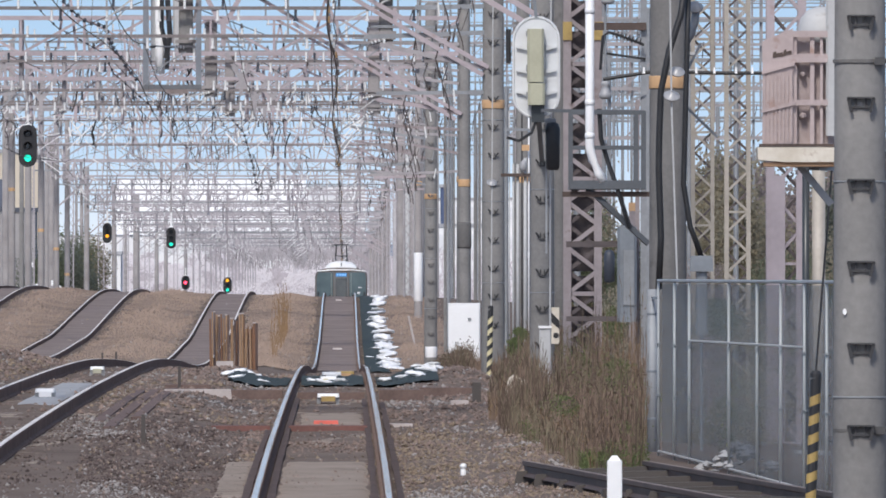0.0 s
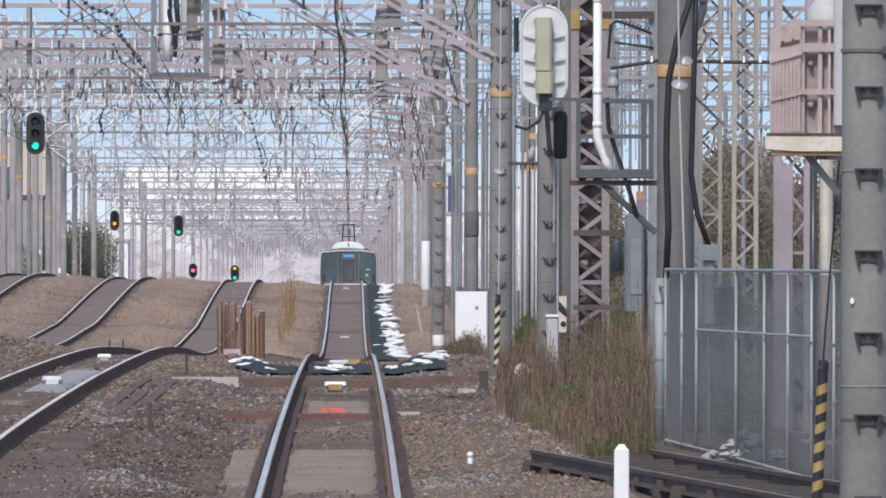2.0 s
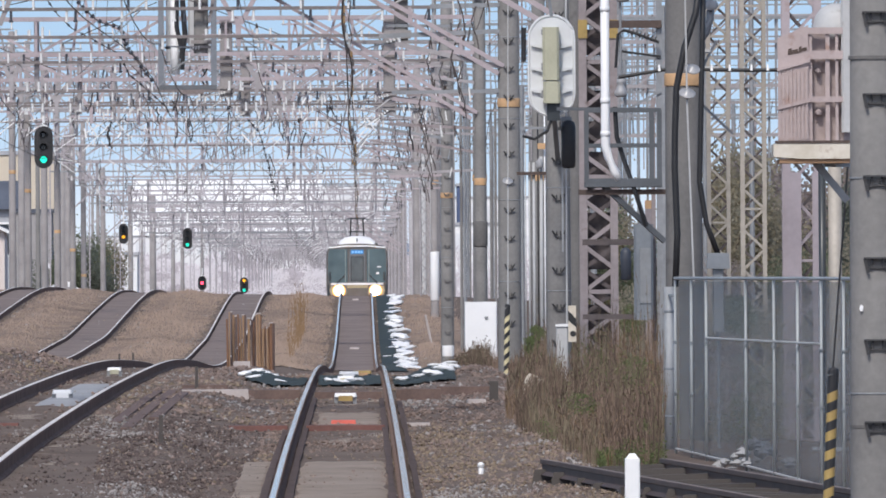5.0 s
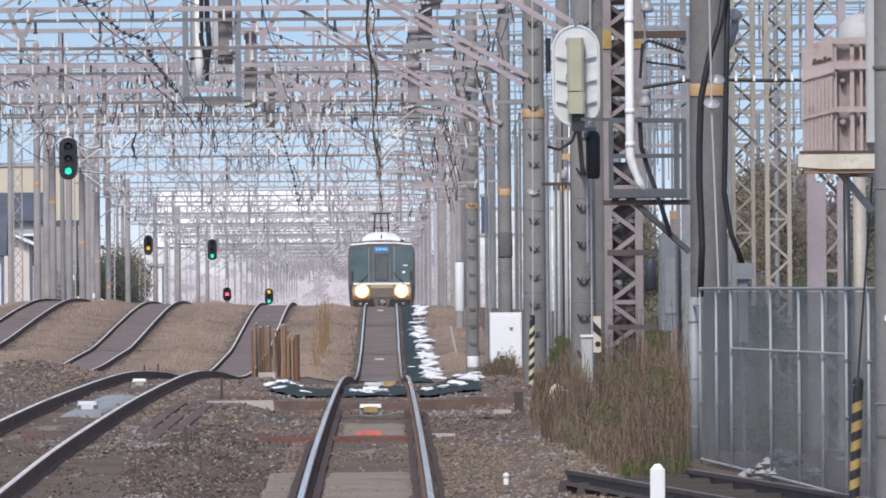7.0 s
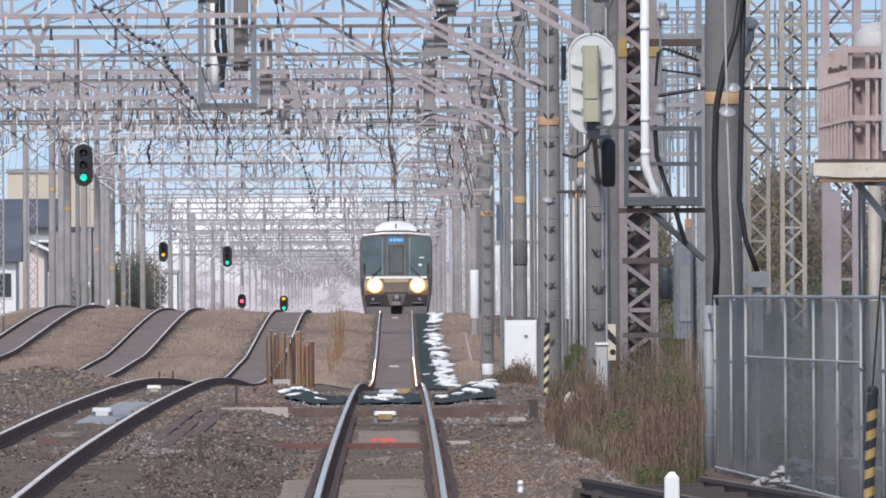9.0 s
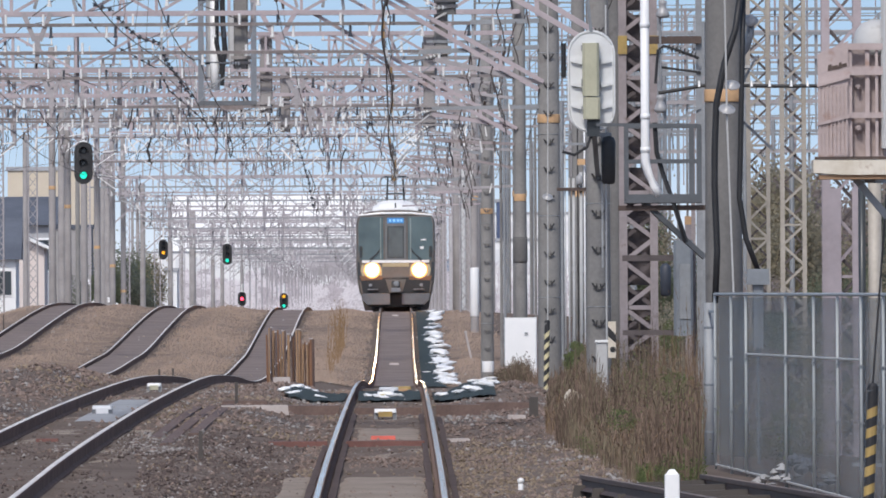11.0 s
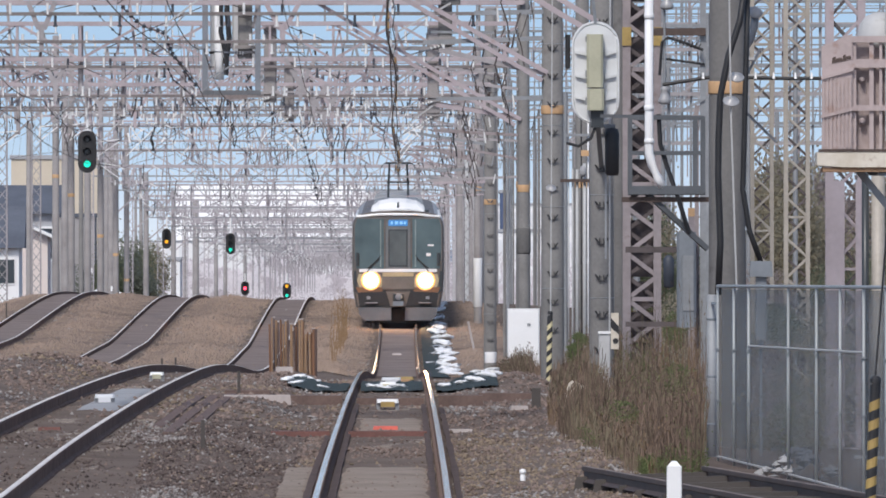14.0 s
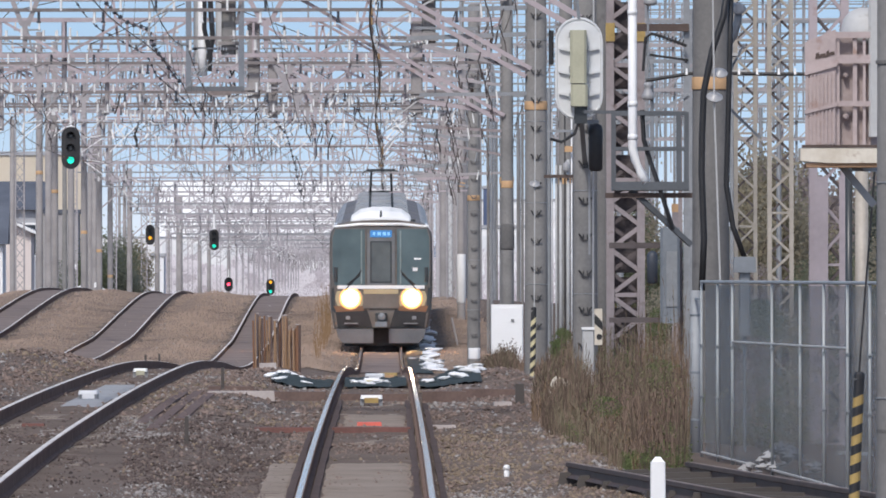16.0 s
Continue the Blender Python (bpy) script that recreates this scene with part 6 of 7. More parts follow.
    ring = [(-0.90, 0.0), (0.90, 0.0), (0.84, 0.24), (0.60, 0.41), (0.25, 0.48), (-0.25, 0.48), (-0.60, 0.41), (-0.84, 0.24)]
    for yy, kx, kz in ((f - 0.10, 0.98, 0.35), (f + 0.12, 1.0, 0.75), (f + 0.45, 1.0, 1.0), (f + 2.2, 1.0, 1.0)):
        fair.v += [(x * kx, yy, 3.56 + z * kz) for x, z in ring]
    for j in range(3):
        fair.f += [(8 * j + k, 8 * j + (k + 1) % 8, 8 * j + 8 + (k + 1) % 8, 8 * j + 8 + k) for k in range(8)]
    fair.f += [tuple(range(7, -1, -1)), tuple(range(24, 32))]
    part("roof_fairing", fair, M_WHITE, t, "white roof fairing over the cab")
    for sx in (-1, 1):
        part("roof_gutter", Shape().bar((sx * 1.34, f + 0.25, 3.475), (sx * 1.34, L - 0.2, 3.475), 0.03), M_WHITE, t, "pale roof gutter")
    part("antenna", Shape().box((0.0, f - 0.05, 3.80), (0.07, 0.05, 0.26), 0.7).box((0.92, f - 0.02, 3.6), (0.14, 0.08, 0.16)), M_MASK, t)
    part("gutter", Shape().tube([(-1.32, q + 0.05, 3.47), (-0.6, q - 0.01, 3.54), (0.6, q - 0.01, 3.54), (1.32, q + 0.05, 3.47)], 0.045, 8), M_WHITE, t)
    part("mark", Shape().box((0.98, q - 0.04, 2.25), (0.14, 0.006, 0.10)).box((1.05, q - 0.04, 2.55), (0.2, 0.006, 0.05)), M_WHITE, mask)
    y = 6.2
    pan = part("pantograph", Shape().bar((-0.5, y - 0.8, 3.72), (0.5, y - 0.8, 3.72), 0.035).bar((-0.5, y + 0.9, 3.72), (0.5, y + 0.9, 3.72), 0.035), M_MASK, t, "raised dark pantograph")
    for sx in (-1, 1):
        part("base_rail", Shape().bar((sx * 0.5, y - 0.8, 3.7), (sx * 0.5, y + 0.9, 3.7), 0.035), M_MASK, pan)
        part("lower_arm", Shape().bar((sx * 0.34, y - 0.7, 3.7), (sx * 0.32, y + 0.7, 4.45), 0.036), M_MASK, pan)
        part("upper_arm", Shape().bar((sx * 0.32, y + 0.7, 4.45), (sx * 0.29, y - 0.1, 5.06), 0.032), M_MASK, pan)
        part("horn", Shape().tube([(sx * 0.35, y - 0.1, 5.09), (sx * 0.47, y - 0.1, 5.07), (sx * 0.54, y - 0.1, 5.0), (sx * 0.56, y - 0.1, 4.92)], 0.018), M_MASK, pan)
    part("contact_strip", Shape().bar((-0.42, y - 0.1, 5.09), (0.42, y - 0.1, 5.09), 0.035), M_MASK, pan)
    part("cross_tube", Shape().bar((-0.38, y + 0.7, 4.45), (0.38, y + 0.7, 4.45), 0.025), M_MASK, pan)
    return t


def pose_car(front_y, i):
    """Where the i-th car stands, pitched as the rails rise, when the train's nose is at front_y."""
    c = front_y + 10.0 + 20.1 * i
    a, b = rise(c - 6.7), rise(c + 6.7)
    return pose(0, c, (a + b) / 2, math.degrees(math.atan2(b - a, 13.4)), 0, 0)


# ---- a few more surfaces ----
M_PINKBOX = mat("faded pink cabinet steel", (0.55, 0.455, 0.44), (0.42, 0.34, 0.33), 0.6, 0.1, scale=3, fine=25, spots=(0.38, 0.26, 0.22), spot_at=0.60)
M_PINKGREY = mat("pinkish grey tank paint", (0.46, 0.38, 0.37), (0.30, 0.24, 0.23), 0.6, 0.1, scale=4, fine=25)
M_TAN = mat("tan belt paint", (0.55, 0.45, 0.28), (0.45, 0.36, 0.22), 0.4, scale=2, fine=20, bump=0)
M_CABDOOR = mat("grey cab door", (0.20, 0.205, 0.21), (0.15, 0.155, 0.16), 0.4, scale=2, fine=20, bump=0)
M_SIGNBAR = glow("pale display bars", (0.22, 0.46, 0.75), 0.55)
# Colour of the reflection painted on the windscreens.
M_SCREENSHINE = mat("painted pale green reflection", (0.30, 0.36, 0.36), (0.2, 0.25, 0.25), 0.15, scale=1, fine=4, bump=0)
M_PLATFORM = mat("dull grey steel", (0.135, 0.145, 0.16), (0.09, 0.098, 0.108), 0.55, 0.1, scale=2, fine=18)
M_PERF = mat("perforated galvanised sheet", (0.33, 0.345, 0.345), (0.22, 0.23, 0.232), 0.6, 0.1, scale=0.8, fine=12, bump=0)
_n, _l = M_PERF.node_tree.nodes, M_PERF.node_tree.links
_mix, _tr = _n.new("ShaderNodeMixShader"), _n.new("ShaderNodeBsdfTransparent")
_mix.inputs[0].default_value = 0.60
_l.new(_n["Principled BSDF"].outputs[0], _mix.inputs[1]), _l.new(_tr.outputs[0], _mix.inputs[2])
_l.new(_mix.outputs[0], _n["Material Output"].inputs["Surface"])

# ---- the place ----
def clutter_by_signal():
    """Pipes, arms, cables, boxes and insulators round the signal and the platform."""
    t = thing("drain_pipe", 3.0, 171.0, 2.9, "white plastic cable pipe bent at its lower end", "pipe")
    part("pipe", Shape().tube([(0, 0, 3.0), (0, 0, 0.55), (0.0, 0, 0.42), (0.03, 0, 0.28), (0.10, 0, 0.13), (0.16, 0.0, 0.03)], 0.05, 14), M_WHITE, t, smooth=True)
    for z in (1.98, 0.93, 0.55):
        part("collar", Shape().lathe((0, 0, z), [(0.05, -0.03), (0.057, -0.028), (0.057, 0.028), (0.05, 0.03)], 14), M_WHITE, t, smooth=True)
    t = thing("cross_arm", 3.3, 178.0, 4.7, "dark rusty steel cross arm with insulators", "cross arm", "cross arms")
    part("arm", Shape().box((0.13, 0, 0.12), (0.72, 0.12, 0.09)), M_RUSTDARK, t)
    for x, z, r in ((0.03, 0.43, 0.085), (0.0, -0.70, 0.08)):
        part("insulator", Shape().lathe((x, -0.1, z), [(0.03, -0.05), (r * 0.7, -0.045), (r, -0.02), (r * 0.85, 0.02), (0.05, 0.06), (0.04, 0.10), (0.05, 0.12), (0.05, 0.15), (0.02, 0.17)], 18), M_GREYPORC, t, "grey porcelain insulator", smooth=True)
    part("stem", Shape().bar((0.0, -0.05, -0.6), (0.0, -0.05, 0.6), 0.018, 8).bar((0.06, -0.05, -1.9), (0.05, -0.05, -0.5), 0.02, 8), M_GREYSTEEL, t)
    part("cable", Shape().tube([(-0.06, -0.1, -0.4), (-0.03, -0.1, 0.0), (0.04, -0.1, 0.05), (0.2, -0.1, 0.0), (0.46, -0.1, -0.1)], 0.017, 8), M_CABLE, t)
    for k, (za, zb) in enumerate(((-0.20, -0.27), (-0.40, -0.38), (-0.95, -0.68))):
        part("side_arm", Shape().bar((-0.02, 0, za), (0.48, 0, zb), 0.014), M_GREYSTEEL if k else M_CABLE, t)
    for i in range(8):
        p = Vector((0.10 + 0.045 * i, -0.1, 0.035 - 0.014 * i))
        part("coil", Shape().tube([(p.x + 0.012 * math.sin(a), p.y + 0.02 * math.cos(a), p.z + 0.035 * math.sin(a)) for a in np.linspace(0, 6.28, 11)], 0.008), M_CABLE, t)
    t = thing("pole_fitting", 4.06, 166.0, 4.64, "grey pipe end and disc insulator clamped beside the thick pole", "insulator", "pole fittings")
    part("pipe", Shape().tube([(0.04, 0, 0.16), (0.03, 0, 0.05), (-0.02, 0, -0.12), (-0.09, 0, -0.26)], 0.045, 10), M_GREYSTEEL, t, smooth=True)
    part("disc", Shape().lathe((0, 0, 0), [(0.03, -0.03), (0.09, -0.015), (0.095, 0.0), (0.05, 0.03), (0.03, 0.06)], 18), M_GREYPORC, t, at=pose(0.03, -0.05, 0.2, 40, 10, 0), smooth=True)
    part("clamp", Shape().box((-0.12, -0.45, -0.33), (0.26, 1.1, 0.03)).box((-0.07, -0.45, -0.52), (0.36, 1.1, 0.03)), M_CONDUIT, t)
    part("stay", Shape().bar((-0.08, 0.02, -0.9), (0.28, 0.02, -1.25), 0.016), M_GREYSTEEL, t)
    part("stay", Shape().bar((-0.08, 0.02, -0.55), (0.1, 0.02, -0.2), 0.014), M_GREYSTEEL, t)
    t = thing("steel_post", 3.76, 178.05, ground_z(3.76, 178), "grey steel post beside the platform", "post", "steel posts")
    part("shaft", Shape().box((0, 0, 3.6), (0.075, 0.075, 7.6)), M_GREYSTEEL, t)
    part("shaft", Shape().box((-0.07, 0.2, 1.9), (0.05, 0.05, 4.0)), M_MAUVE, t)
    t = thing("steel_post", 3.66, 179.4, ground_z(3.66, 179), "short mauve post with a red top", "post", "steel posts")
    part("shaft", Shape().box((0, 0, 1.2), (0.10, 0.10, 2.75)), M_MAUVE, t)
    part("top", Shape().box((0, 0, 2.62), (0.105, 0.105, 0.1)), M_ORANGE, t, "red orange top")
    t = thing("equipment_cabinet", 3.56, 178.0, 1.30, "tall blue grey equipment cabinet on the lattice column", "cabinet")
    part("body", Shape().box((0, 0, 0.56), (0.23, 0.25, 1.14), 1, 0, 0.03), M_GREYBOX, t)
    part("door", Shape().box((0.02, -0.13, 0.52), (0.14, 0.02, 0.66), 1, 0, 0.01), M_GREYSTEEL, t)
    part("arm", Shape().box((-0.3, 0.1, 0.92), (0.85, 0.06, 0.07)), M_WEBDARK, t)
    part("arm", Shape().box((-0.3, 0.1, 0.03), (0.85, 0.06, 0.06)), M_WEBDARK, t)
    t = thing("cylinder_tank", 3.42, 182.0, 1.76, "dark blue grey cylinder strapped to the column", "tank")
    part("body", Shape().lathe((0, 0, 0), [(0.04, 0.0), (0.065, 0.02), (0.068, 0.34), (0.05, 0.38), (0.02, 0.4)], 16), M_BLUESTEEL, t, smooth=True)
    t = thing("cable_run", 0, 0, 0, "black cable hung across between the poles with clips", "cable", "hanging cables")
    pts = [(3.05, 165.0, 4.02), (3.3, 165.0, 4.06), (3.55, 165.0, 4.10), (4.0, 165.0, 4.10), (4.4, 165.0, 4.09), (4.85, 165.0, 4.09)]
    part("cable", Shape().tube(pts, 0.02, 8), M_CABLE, t)
    for x in (3.5, 4.08, 4.28, 4.52, 4.7):
        part("clip", Shape().box((x, 164.97, 4.12), (0.03, 0.05, 0.07), 0.5), M_WHITE, t)
    for pts, r in (([(3.95, 163.7, 5.2), (3.876, 163.6, 4.7), (3.75, 163.55, 4.32), (3.66, 163.55, 3.88), (3.64, 163.55, 3.4), (3.635, 163.55, 3.0), (3.66, 163.55, 2.27), (3.635, 163.55, 1.7)], 0.036),
                   ([(3.97, 163.8, 5.2), (3.95, 163.7, 4.4), (3.93, 163.7, 3.6), (3.91, 163.7, 2.85), (3.98, 163.7, 2.4), (4.11, 163.7, 2.05)], 0.03)):
        t = thing("pole_cable", 0, 0, 0, "thick black cable running down the pole", "cable", "pole cables")
        part("cable", Shape().tube(pts, r, 8), M_CABLE, t, smooth=True)
    t = thing("cable_box", 4.02, 160.0, 1.2, "grey cable box behind the fence with a rain hood", "cable box")
    part("body", Shape().box((0, 0, 0.36), (0.115, 0.14, 0.68), 1, 0, 0.01), M_GREYBOX, t)
    part("hood", Shape().box((0, 0, 0.78), (0.25, 0.24, 0.17), 0.92), M_GREYBOX, t)
    part("post", Shape().bar((0, 0.09, -1.3), (0, 0.09, 0.6), 0.018, 8), M_GREYBOX, t)
    # conduits beside the next pole
    for x, r, m, top in ((2.73, 0.010, M_CONDUIT, 4.2), (2.79, 0.014, M_CONDUIT, 3.4), (2.86, 0.022, M_CONDUIT, 3.4), (2.925, 0.012, M_CABLE, 4.4), (2.975, 0.024, M_CONDUIT, 3.5), (3.03, 0.012, M_WHITE, 4.4)):
        t = thing("conduit", x, 230.0, ground_z(x, 230), "vertical cable conduit beside the pole", "conduit", "conduits")
        part("pipe", Shape().bar((0, 0, -0.1), (0.0, 0, top), r, 10), m, t, smooth=True)
        part("joint", Shape().lathe((0, 0, 2.0), [(r * 1.02, -0.05), (r * 1.2, -0.04), (r * 1.2, 0.04), (r * 1.02, 0.05)], 10), m, t)
    t = thing("cross_arm", 2.85, 229.95, 3.38, "rusty angle iron arm holding conduits", "cross arm", "cross arms")
    part("arm", Shape().box((0, 0, 0), (0.5, 0.06, 0.05)), M_RUSTDARK, t)
    part("arm", Shape().box((0, 0, 0.70), (0.4, 0.05, 0.04)), M_GREYSTEEL, t)
    part("insulator", Shape().lathe((0.1, -0.05, 0.14), [(0.03, -0.08), (0.055, -0.03), (0.05, 0.04), (0.02, 0.09)], 14), M_GREYPORC, t, smooth=True)
    part("tag", Shape().box((0.13, -0.05, 0.42), (0.12, 0.01, 0.09)), M_ORANGE, t)
    t = thing("relay_box", 2.63, 181.5, ground_z(2.63, 181.5), "pale grey relay box at the foot of the pole", "cabinet")
    part("body", Shape().box((0, 0, 0.62), (0.14, 0.2, 0.95), 1, 0, 0.012), M_CONDUIT, t)
    part("lid", Shape().box((0, 0, 1.1), (0.16, 0.24, 0.03)), M_WHITE, t)
    t = thing("hazard_plate", 2.74, 180.5, 1.0, "black and yellow striped hazard plate", "sign")
    part("plate", Shape().box((0, 0, 0.24), (0.095, 0.015, 0.44)), M_CREAM, t)
    part("stripe", Shape().slab([(-0.047, 0.28), (0.047, 0.20), (0.047, 0.30), (-0.047, 0.40)], -0.012, -0.008), M_BLACK, t)
    part("dot", Shape().lathe((0.01, -0.01, 0.12), [(0.035, 0), (0.035, -0.004)], 14, "y"), M_BLACK, t)
    guy_wire([(2.76, 186.5, 1.15), (2.77, 186.5, 5.4)], (), "thin pale guy wire beside the pole")


def sleeve(x, y, z0, z1, r, m, label):
    t = thing("pole_sleeve", x, y, z0, label, "pole sleeve", "pole sleeves")
    part("wrap", Shape().lathe((0, 0, 0), [(r * 0.9, 0), (r, 0.03), (r, z1 - z0 - 0.03), (r * 0.92, z1 - z0)], 18), m, t, smooth=True)


def hanging_frame():
    """A grey steel frame hung from a portal over the parallel track, with a signal in it seen from behind."""
    x, y = -3.63, 331.0
    t = thing("hanging_frame", x, y, 5.92, "grey steel frame hung from the portal round a pale signal case", "signal frame")
    for sx in (-1, 1):
        part("hanger", Shape().box((sx * 0.585, -0.3, 1.45), (0.125, 0.15, 2.9)), M_FRAME, t)
    part("sill", Shape().box((0, -0.3, 0.06), (1.3, 0.3, 0.1)), M_DARKSTEEL, t)
    part("sill", Shape().box((0.1, 0.2, 0.0), (0.5, 0.2, 0.16)), M_MAUVE, t)
    part("rail", Shape().box((0, 0, 0.95), (1.2, 0.05, 0.05)), M_GREYSTEEL, t)
    part("pipe", Shape().tube([(-0.28, -0.1, 2.9), (-0.28, -0.1, 0.9), (-0.27, -0.1, 0.35)], 0.1, 12), M_WHITE, t, "white tube", smooth=True)
    part("cable", Shape().tube([(-0.22, -0.24, 2.9), (-0.24, -0.24, 1.4), (-0.1, -0.24, 0.8), (-0.12, -0.24, 0.45)], 0.05, 8), M_CABLE, t)
    part("cable", Shape().tube([(-0.12, -0.22, 2.9), (-0.1, -0.22, 1.9), (-0.05, -0.22, 1.2), (-0.14, -0.22, 0.7)], 0.06, 8), M_CABLE, t)
    part("case", Shape().box((0.22, 0, 1.5), (0.42, 0.3, 1.0), 1, 0, 0.04).box((0.36, 0, 1.02), (0.3, 0.25, 0.35), 1, 0, 0.03), M_CONDUIT, t, "pale grey case")
    part("plate", Shape().box((-0.42, 0.0, 1.6), (0.12, 0.05, 1.9)), M_CONDUIT, t)


def crossing():
    """Timbers, troughs and slabs of an old crossing on the near rise."""
    rng = random.Random(6)
    for x0, x1, y, h, m, lab in ((-1.42, -0.66, 206, 0.14, M_TIMBER, "brown crossing timber beside the rail"), (-0.47, 0.47, 207, 0.10, M_TIMBER, "brown crossing timber between the rails"),
                            (0.66, 1.28, 205, 0.15, M_TIMBER, "brown crossing timber beside the rail"), (1.24, 2.12, 212, 0.12, M_TIMBER, "brown crossing timber beside the rail"),
                            (-1.35, -0.66, 172, 0.06, M_TIMBERRED, "reddish timber edge in the ballast"), (-0.46, 0.46, 172, 0.06, M_TIMBERRED, "reddish timber edge in the ballast"),
                            (-2.3, -1.66, 207, 0.05, M_TIMBER, "brown crossing timber beside the rail")):
        y2 = y
        t = thing("crossing_timber", (x0 + x1) / 2, y2, ground_z((x0 + x1) / 2, y2), lab, "timber", "crossing timbers")
        part("beam", Shape().box((0, 0, h / 2 - 0.06), (x1 - x0, 0.9, h + 0.12), 0.98), m, t)
    for x, y, w, h, lab in ((-1.80, 202, 0.92, 0.035, "pale concrete cable trough lid"), (1.72, 199, 0.24, 0.06, "pale concrete trough end"), (0.85, 176, 0.28, 0.03, "pale flat stone beside the rail"), (-1.9, 260, 0.3, 0.1, "pale concrete cable trough lid")):
        t = thing("cable_trough", x, y, ground_z(x, y) + (0.03 if w > 1 else 0), lab, "concrete lid", "concrete lids")
        part("lid", Shape().box((0, 0, h / 2 - 0.05), (w, 0.6, h + 0.1), 0.97, 0.02), M_PALECONC, t)
    for x, y0, y1 in ((-2.62, 170, 206), (-2.42, 165, 207), (-2.2, 172, 208)):
        ya = (y0 + y1) / 2
        t = thing("crossing_plank", x, ya, rise(ya) + lift(x, ya), "long reddish brown timber plank beside the parallel track", "timber", "long planks")
        s = Shape()
        for y in np.linspace(y0, y1, 9):
            z = ground_z(x, y) + 0.025 - t.location.z
            s.v += [(-0.07, y - ya, z - 0.1), (0.07, y - ya, z - 0.1), (0.065, y - ya, z), (-0.065, y - ya, z)]
        for j in range(8):
            s.f += [(4 * j + k, 4 * j + (k + 1) % 4, 4 * j + 4 + (k + 1) % 4, 4 * j + 4 + k) for k in range(4)]
        s.f += [(0, 1, 2, 3), (35, 34, 33, 32)]
        part("plank", s, M_TIMBER, t)
    # Dark strips added along the main rails to stand for their dark sides.
    for x, y0, y1 in ((-0.455, 112, 205), (0.455, 112, 205), (0.685, 112, 200), (-0.68, 112, 170)):
        ya = (y0 + y1) / 2
        t = thing("rail_side_strip", x, ya, rise(ya), "added dark brown strip standing in for the main rail's dark side", "timber", "boards along the rails")
        s = Shape()
        ys = np.linspace(y0, y1, 24)
        for y in ys:
            z = rise(y) - 0.125 - t.location.z + rng.uniform(-0.006, 0.006)
            w = 0.032 + rng.uniform(-0.008, 0.008)
            s.v += [(-w, y - ya, z - 0.08), (w, y - ya, z - 0.08), (w, y - ya, z), (-w, y - ya, z)]
        for j in range(23):
            s.f += [(4 * j + k, 4 * j + (k + 1) % 4, 4 * j + 4 + (k + 1) % 4, 4 * j + 4 + k) for k in range(4)]
        s.f += [(0, 1, 2, 3), (95, 94, 93, 92)]
        part("board", s, M_RAILSIDE, t)
    t = thing("trough_box", 1.96, 200, ground_z(1.96, 200), "dark cable box beside the trough", "cable box")
    part("body", Shape().box((0, 0, 0.10), (0.12, 0.4, 0.32), 0.95), M_WOODSLEEPER, t)
    rng = random.Random(12)
    for name, lab, m, x0, x1, y0, y1, up in (("crossing_slab", "smooth pale grey slab between the parallel rails", M_PALESLAB, -3.95, -3.4, 186, 218, 0.03), ("sand_patch", "pale sandy dirt between the main rails", M_SAND, -0.47, 0.47, 130, 150, 0.02),
                                         ("sand_patch", "pale sandy dirt beside the rail", M_SAND, -1.0, -0.68, 131, 150, 0.02), ("sand_patch", "pale sandy dirt between the main rails", M_SAND, -0.44, 0.4, 114, 124, 0.02),
                                         ("sand_patch", "pale sandy dirt between the main rails", M_SAND, -0.4, 0.45, 176, 188, 0.02)):
        s = Shape()
        for j in range(13):
            for i in range(9):
                x, y = x0 + (x1 - x0) * i / 8, y0 + (y1 - y0) * j / 12
                edge = min(i, 8 - i, j, 12 - j)
                x += rng.uniform(-0.04, 0.04) if edge == 0 and name == "sand_patch" else 0
                s.v.append((x, y, ground_z(x, y) + (up if edge else -0.02) + (rng.uniform(-0.004, 0.006) if name == "sand_patch" else 0)))
        for j in range(12):
            for i in range(8):
                a = j * 9 + i
                s.f.append((a, a + 1, a + 10, a + 9))
        tagged(new(name, s.mesh(name, m, True)), lab, "slab" if name == "crossing_slab" else "sand", "", "structure")
    for x, y, h in ((-2.08, 205, 0.28), (-6.8, 300, 0.3), (-6.5, 302, 0.24), (-4.68, 300, 0.25), (-4.45, 303, 0.28), (-1.86, 152, 0.24), (-12.6, 480, 0.5), (-13.0, 470, 0.4), (-7.5, 690, 0.6)):
        t = thing("short_stake", x, y, ground_z(x, y), "short dark stake in the ballast", "stake", "short stakes")
        part("stake", Shape().box((0, 0, h / 2), (0.045, 0.045, h + 0.1), 0.9), M_WOODSLEEPER, t)
    for x, y, w, m in ((-0.02, 430, 0.28, M_PALECONC), (-0.02, 528, 0.22, M_PALECONC), (0.95, 526, 0.2, M_BAG), (0.9, 410, 0.25, M_BAG)):
        t = thing("track_plate", x, y, ground_z(x, y), "small pale plate lying beside the rail", "plate", "small plates")
        part("plate", Shape().box((0, 0, 0.06), (w, 0.3, 0.05), 0.9), m, t)
    t = thing("leaning_board", 2.18, 440, ground_z(2.18, 440), "pale weathered board leaning on the slope", "board")
    part("board", Shape().bar((0.1, 0, -0.1), (-0.1, 0.3, 0.85), 0.025), M_PALECONC, t)
    t = thing("pole_sleeve", 2.43, 386, ground_z(2.43, 386), "white painted sleeve round the foot of a pole", "pole sleeve", "pole sleeves")
    part("wrap", Shape().lathe((0, 0, 0), [(0.150, 0.24), (0.153, 0.25), (0.153, 0.50), (0.150, 0.52)], 16), M_WHITE, t, smooth=True)


